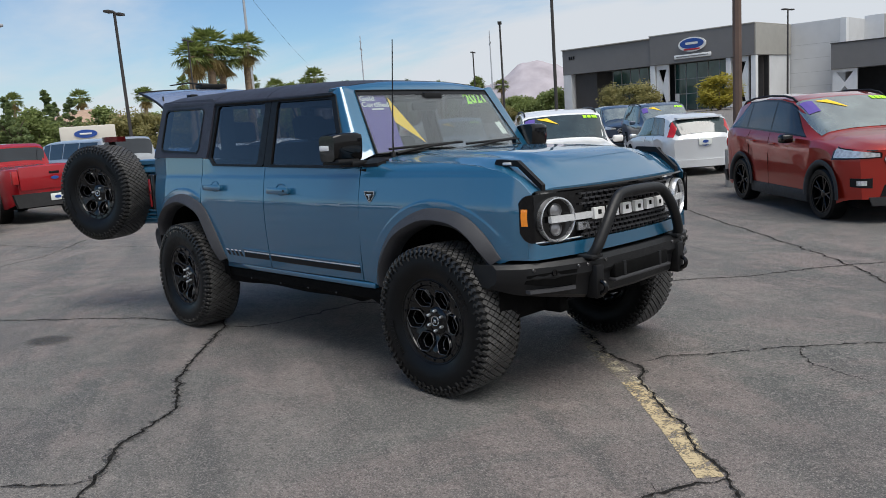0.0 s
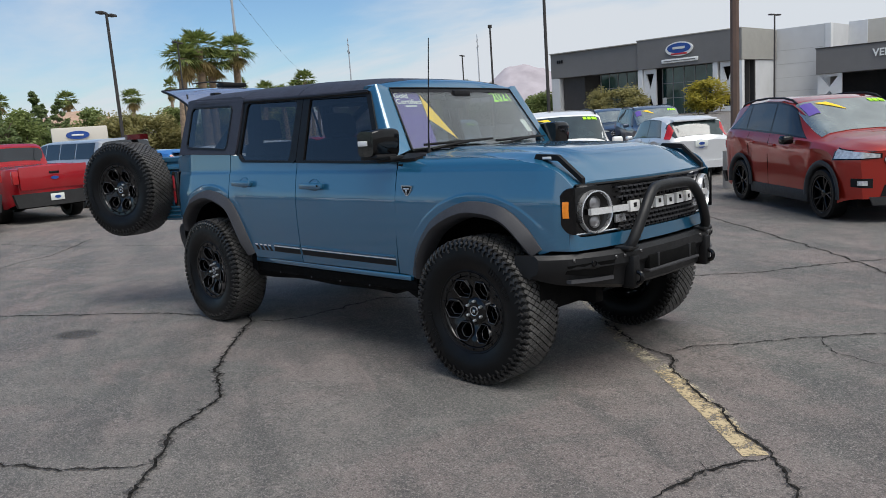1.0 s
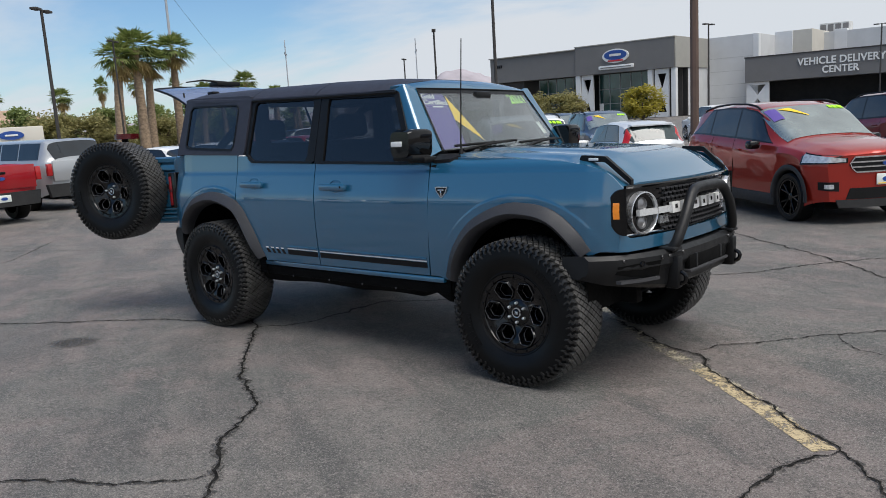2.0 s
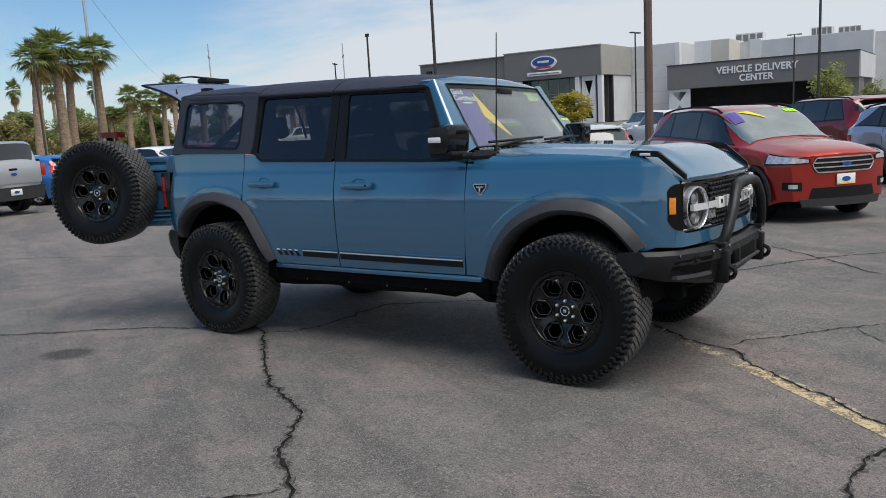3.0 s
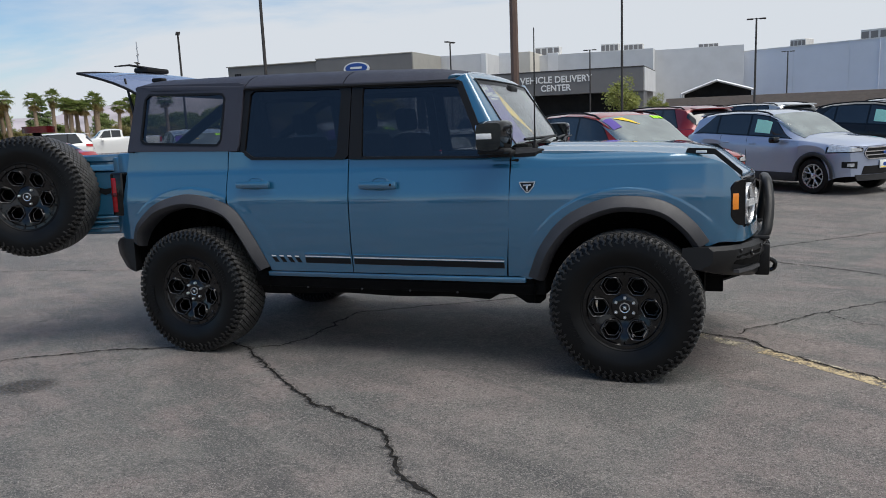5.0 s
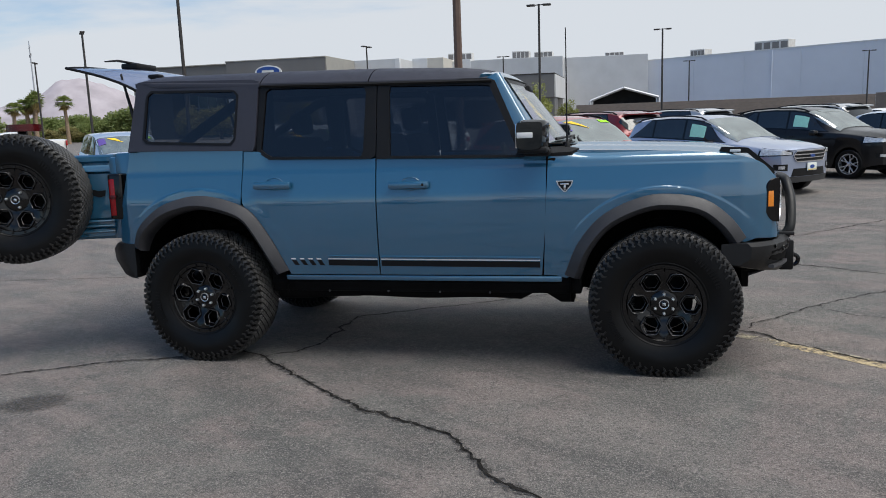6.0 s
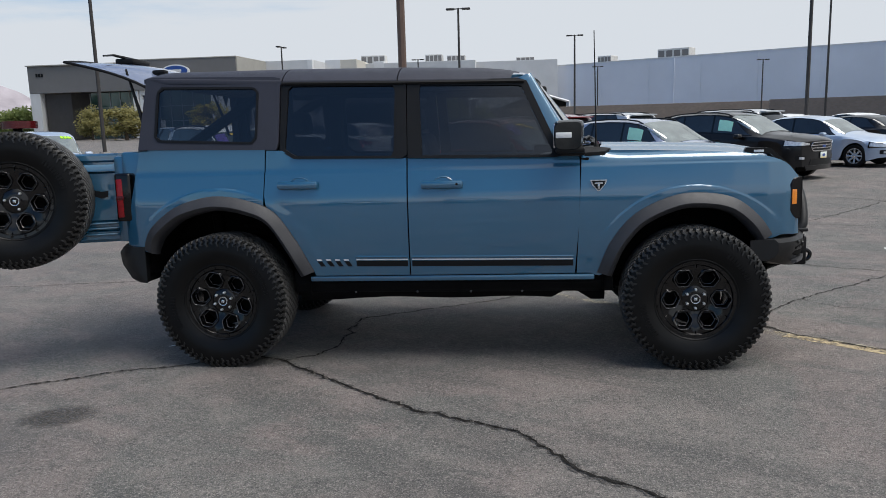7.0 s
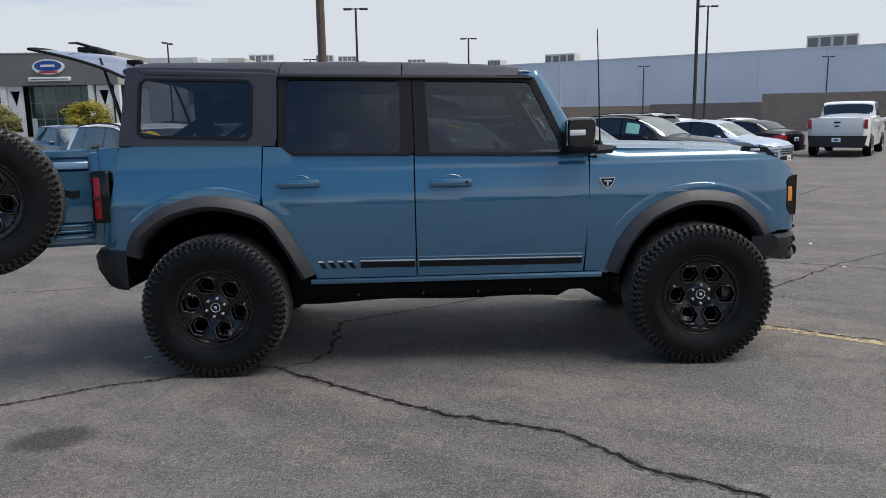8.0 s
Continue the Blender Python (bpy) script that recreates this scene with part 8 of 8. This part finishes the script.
def limbs_mesh(seed, h, w, n=7):
    rnd = random.Random(seed)
    bm = bmesh.new()
    tube(bm, [(0, 0, 0), (0.05, 0.02, h * 0.3), (0.0, 0.05, h * 0.7)], [0.16, 0.12, 0.06], 8)
    for k in range(n):
        a = k * 2.4 + rnd.uniform(-0.3, 0.3)
        z = h * rnd.uniform(0.22, 0.5)
        tube(bm, [(0, 0, z), (0.4 * w * math.cos(a), 0.4 * w * math.sin(a), z + h * 0.2), (0.75 * w * math.cos(a), 0.75 * w * math.sin(a), z + h * 0.35)], [0.07, 0.045, 0.015], 6)
    return mesh_of("trunk", bm, M["bark"], 60)


KINDS = {
    "pine": (limbs_mesh(1, 7.5, 1.8, 12), crown_mesh("crown", M["leaf_pine"], 2, 5200, 0.20, 60, cone_shape(2.6, 0.9, 8.2))),
    "green": (limbs_mesh(3, 5.0, 2.2), crown_mesh("crown", M["leaf_green"], 4, 5200, 0.17, 34, round_shape(2.6, 1.2, 5.4))),
    "olive": (limbs_mesh(5, 3.4, 2.0), crown_mesh("crown", M["leaf_olive"], 6, 4600, 0.14, 34, round_shape(2.4, 0.5, 3.9))),
    "yellow": (limbs_mesh(7, 3.2, 1.9), crown_mesh("crown", M["leaf_yellow"], 8, 5200, 0.13, 40, round_shape(2.3, 0.7, 3.8))),
    "canopy": (limbs_mesh(11, 5.0, 2.4, 9), crown_mesh("crown", M["leaf_light"], 12, 3600, 0.17, 30, round_shape(2.7, 1.3, 5.2))),
    "hedge": (limbs_mesh(9, 2.0, 2.0), crown_mesh("crown", M["leaf_green"], 10, 4200, 0.16, 30, round_shape(2.8, 0.2, 2.6))),
}
LABELS = {"pine": "dark green pine with an uneven crown", "green": "leafy green tree beside the lot", "olive": "dusty olive-green desert tree", "yellow": "yellow-flowering palo verde tree", "hedge": "clipped dense green hedge bush", "canopy": "loose light-green tree with an open crown"}


def tree(kind, x, y, sc=1.0, spin=0.0, wide=1.0):
    tr, cr = KINDS[kind]
    t = thing("bush" if kind == "hedge" else "tree", LABELS[kind], "bush" if kind == "hedge" else "tree", Matrix.Translation((x, y, ground_z(x, y))) @ pose(0, 0, 0, 0, 0, spin) @ Matrix.Diagonal((sc * wide, sc * wide, sc, 1)), kind + " trees")
    part_of("trunk", tr, t)
    part_of("crown", cr, t)


tree("yellow", -41.5, 92.5, 1.05, 20, 1.6)
tree("olive", -54.0, 94.0, 1.05, 70, 1.6)
tree("olive", -63.0, 101.0, 1.1, 10)
tree("canopy", -10.3, 97.0, 1.02, 40, 1.0)
tree("canopy", -6.4, 100.0, 0.62, 10)
rnd = random.Random(14)
# street planting to the left
for x, y, k, s in ((-62, 12.5, "green", 1.0), (-66, 16.5, "pine", 0.72), (-64, 19.0, "pine", 0.76), (-70, 23.0, "pine", 0.72), (-68, 21.0, "pine", 0.66), (-72, 8.0, "green", 1.1), (-66, 26.0, "olive", 0.95), (-70, 29.0, "olive", 1.05), (-69, 32.0, "olive", 1.0), (-74, 36.0, "olive", 1.1), (-70, 40.0, "olive", 0.9), (-78, 44.0, "green", 0.9), (-76, 50.0, "olive", 1.0), (-62, 9.0, "olive", 1.1), (-66, 4.0, "green", 1.1), (-70, 0.0, "olive", 1.2), (-80, 55.0, "green", 0.75), (-66, 45.0, "green", 0.7), (-58, 6.5, "green", 0.85), (-60, 15.0, "pine", 0.62), (-61, 10.5, "pine", 0.70), (-63, 17.5, "green", 0.80), (-72, 26.5, "green", 0.85), (-67, 23.5, "olive", 0.8), (-64, 14.5, "olive", 0.75), (-71, 34.5, "green", 0.8)):
    tree(k, x, y, s, rnd.uniform(0, 360), 1.15)
for i in range(24):
    f = i / 23
    tree(("olive", "olive", "green")[i % 3], lerp(-104, -84, f) + rnd.uniform(-3, 3), lerp(52, 100, f) + rnd.uniform(-3, 3), rnd.uniform(0.45, 0.65), rnd.uniform(0, 360), 1.6)
for i in range(12):
    f = i / 11
    tree("hedge", lerp(-92, -73, f) + rnd.uniform(-1, 1), lerp(104, 110, f), rnd.uniform(1.2, 1.7), rnd.uniform(0, 360), 1.0)
for i in range(20):
    f = i / 19
    tree(("olive", "green", "pine")[i % 3], lerp(-150, -125, f) + rnd.uniform(-5, 5), lerp(-20, 130, f), rnd.uniform(0.8, 1.1), rnd.uniform(0, 360), 1.6)

# house beyond the street, and the dealer's roadside sign box
house = thing("house", "sand-coloured house with a clay tile roof", "house", Matrix.Translation((-84, 29.5, 0)) @ pose(0, 0, 0, 0, 0, 20))
part("wall", B(-4.5, 4.5, -4, 4, -0.2, 3.2, 0.03), M["house_wall"], house)


def hip_roof(bm, x0, x1, y0, y1, z, rise, run):
    """Four sloping sides that meet in a ridge along x, with a thick eave."""
    ym = (y0 + y1) / 2
    e = [bm.verts.new(p) for p in ((x0, y0, z), (x1, y0, z), (x1, y1, z), (x0, y1, z))]
    u = [bm.verts.new((v.co.x, v.co.y, z - 0.18)) for v in e]
    a, b = bm.verts.new((x0 + run, ym, z + rise)), bm.verts.new((x1 - run, ym, z + rise))
    for f in ((e[0], e[1], b, a), (e[1], e[2], b), (e[2], e[3], a, b), (e[3], e[0], a), u[::-1]):
        bm.faces.new(f)
    for k in range(4):
        bm.faces.new((u[k], u[(k + 1) % 4], e[(k + 1) % 4], e[k]))
    return bm


part("roof", hip_roof(bmesh.new(), -5.2, 5.2, -4.7, 4.7, 3.3, 1.75, 3.6), M["tile_roof"], house)
for x in (-2.6, 1.8):
    w = part("window", B(-0.6 + x, 0.6 + x, -4.05, -3.95, 1.0, 2.2), M["shop_glass"], house)
sb = thing("roadside_sign", "white sign box with a blue oval", "sign", Matrix.Translation((-33.2, 10.4, ground_z(-33, 10))) @ pose(0, 0, 0, 0, 0, 71))
part("cabinet", B(-1.20, 1.20, -0.2, 0.2, 1.35, 2.60, 0.05), M["stucco_warm"], sb)
bm = ellipse(bmesh.new(), 0, 0, 0.50, 0.19, -0.24, 0.05)
part("oval", bm, M["oval_blue"], sb, m=Matrix.Translation((-0.10, 0, 2.24)))
part("oval_script", B(-0.36, 0.16, -0.265, -0.235, 2.20, 2.28, 0.02), M["white_plastic"], sb)
part("post", B(-0.2, 0.2, -0.15, 0.15, 0, 1.36), M["galv"], sb)
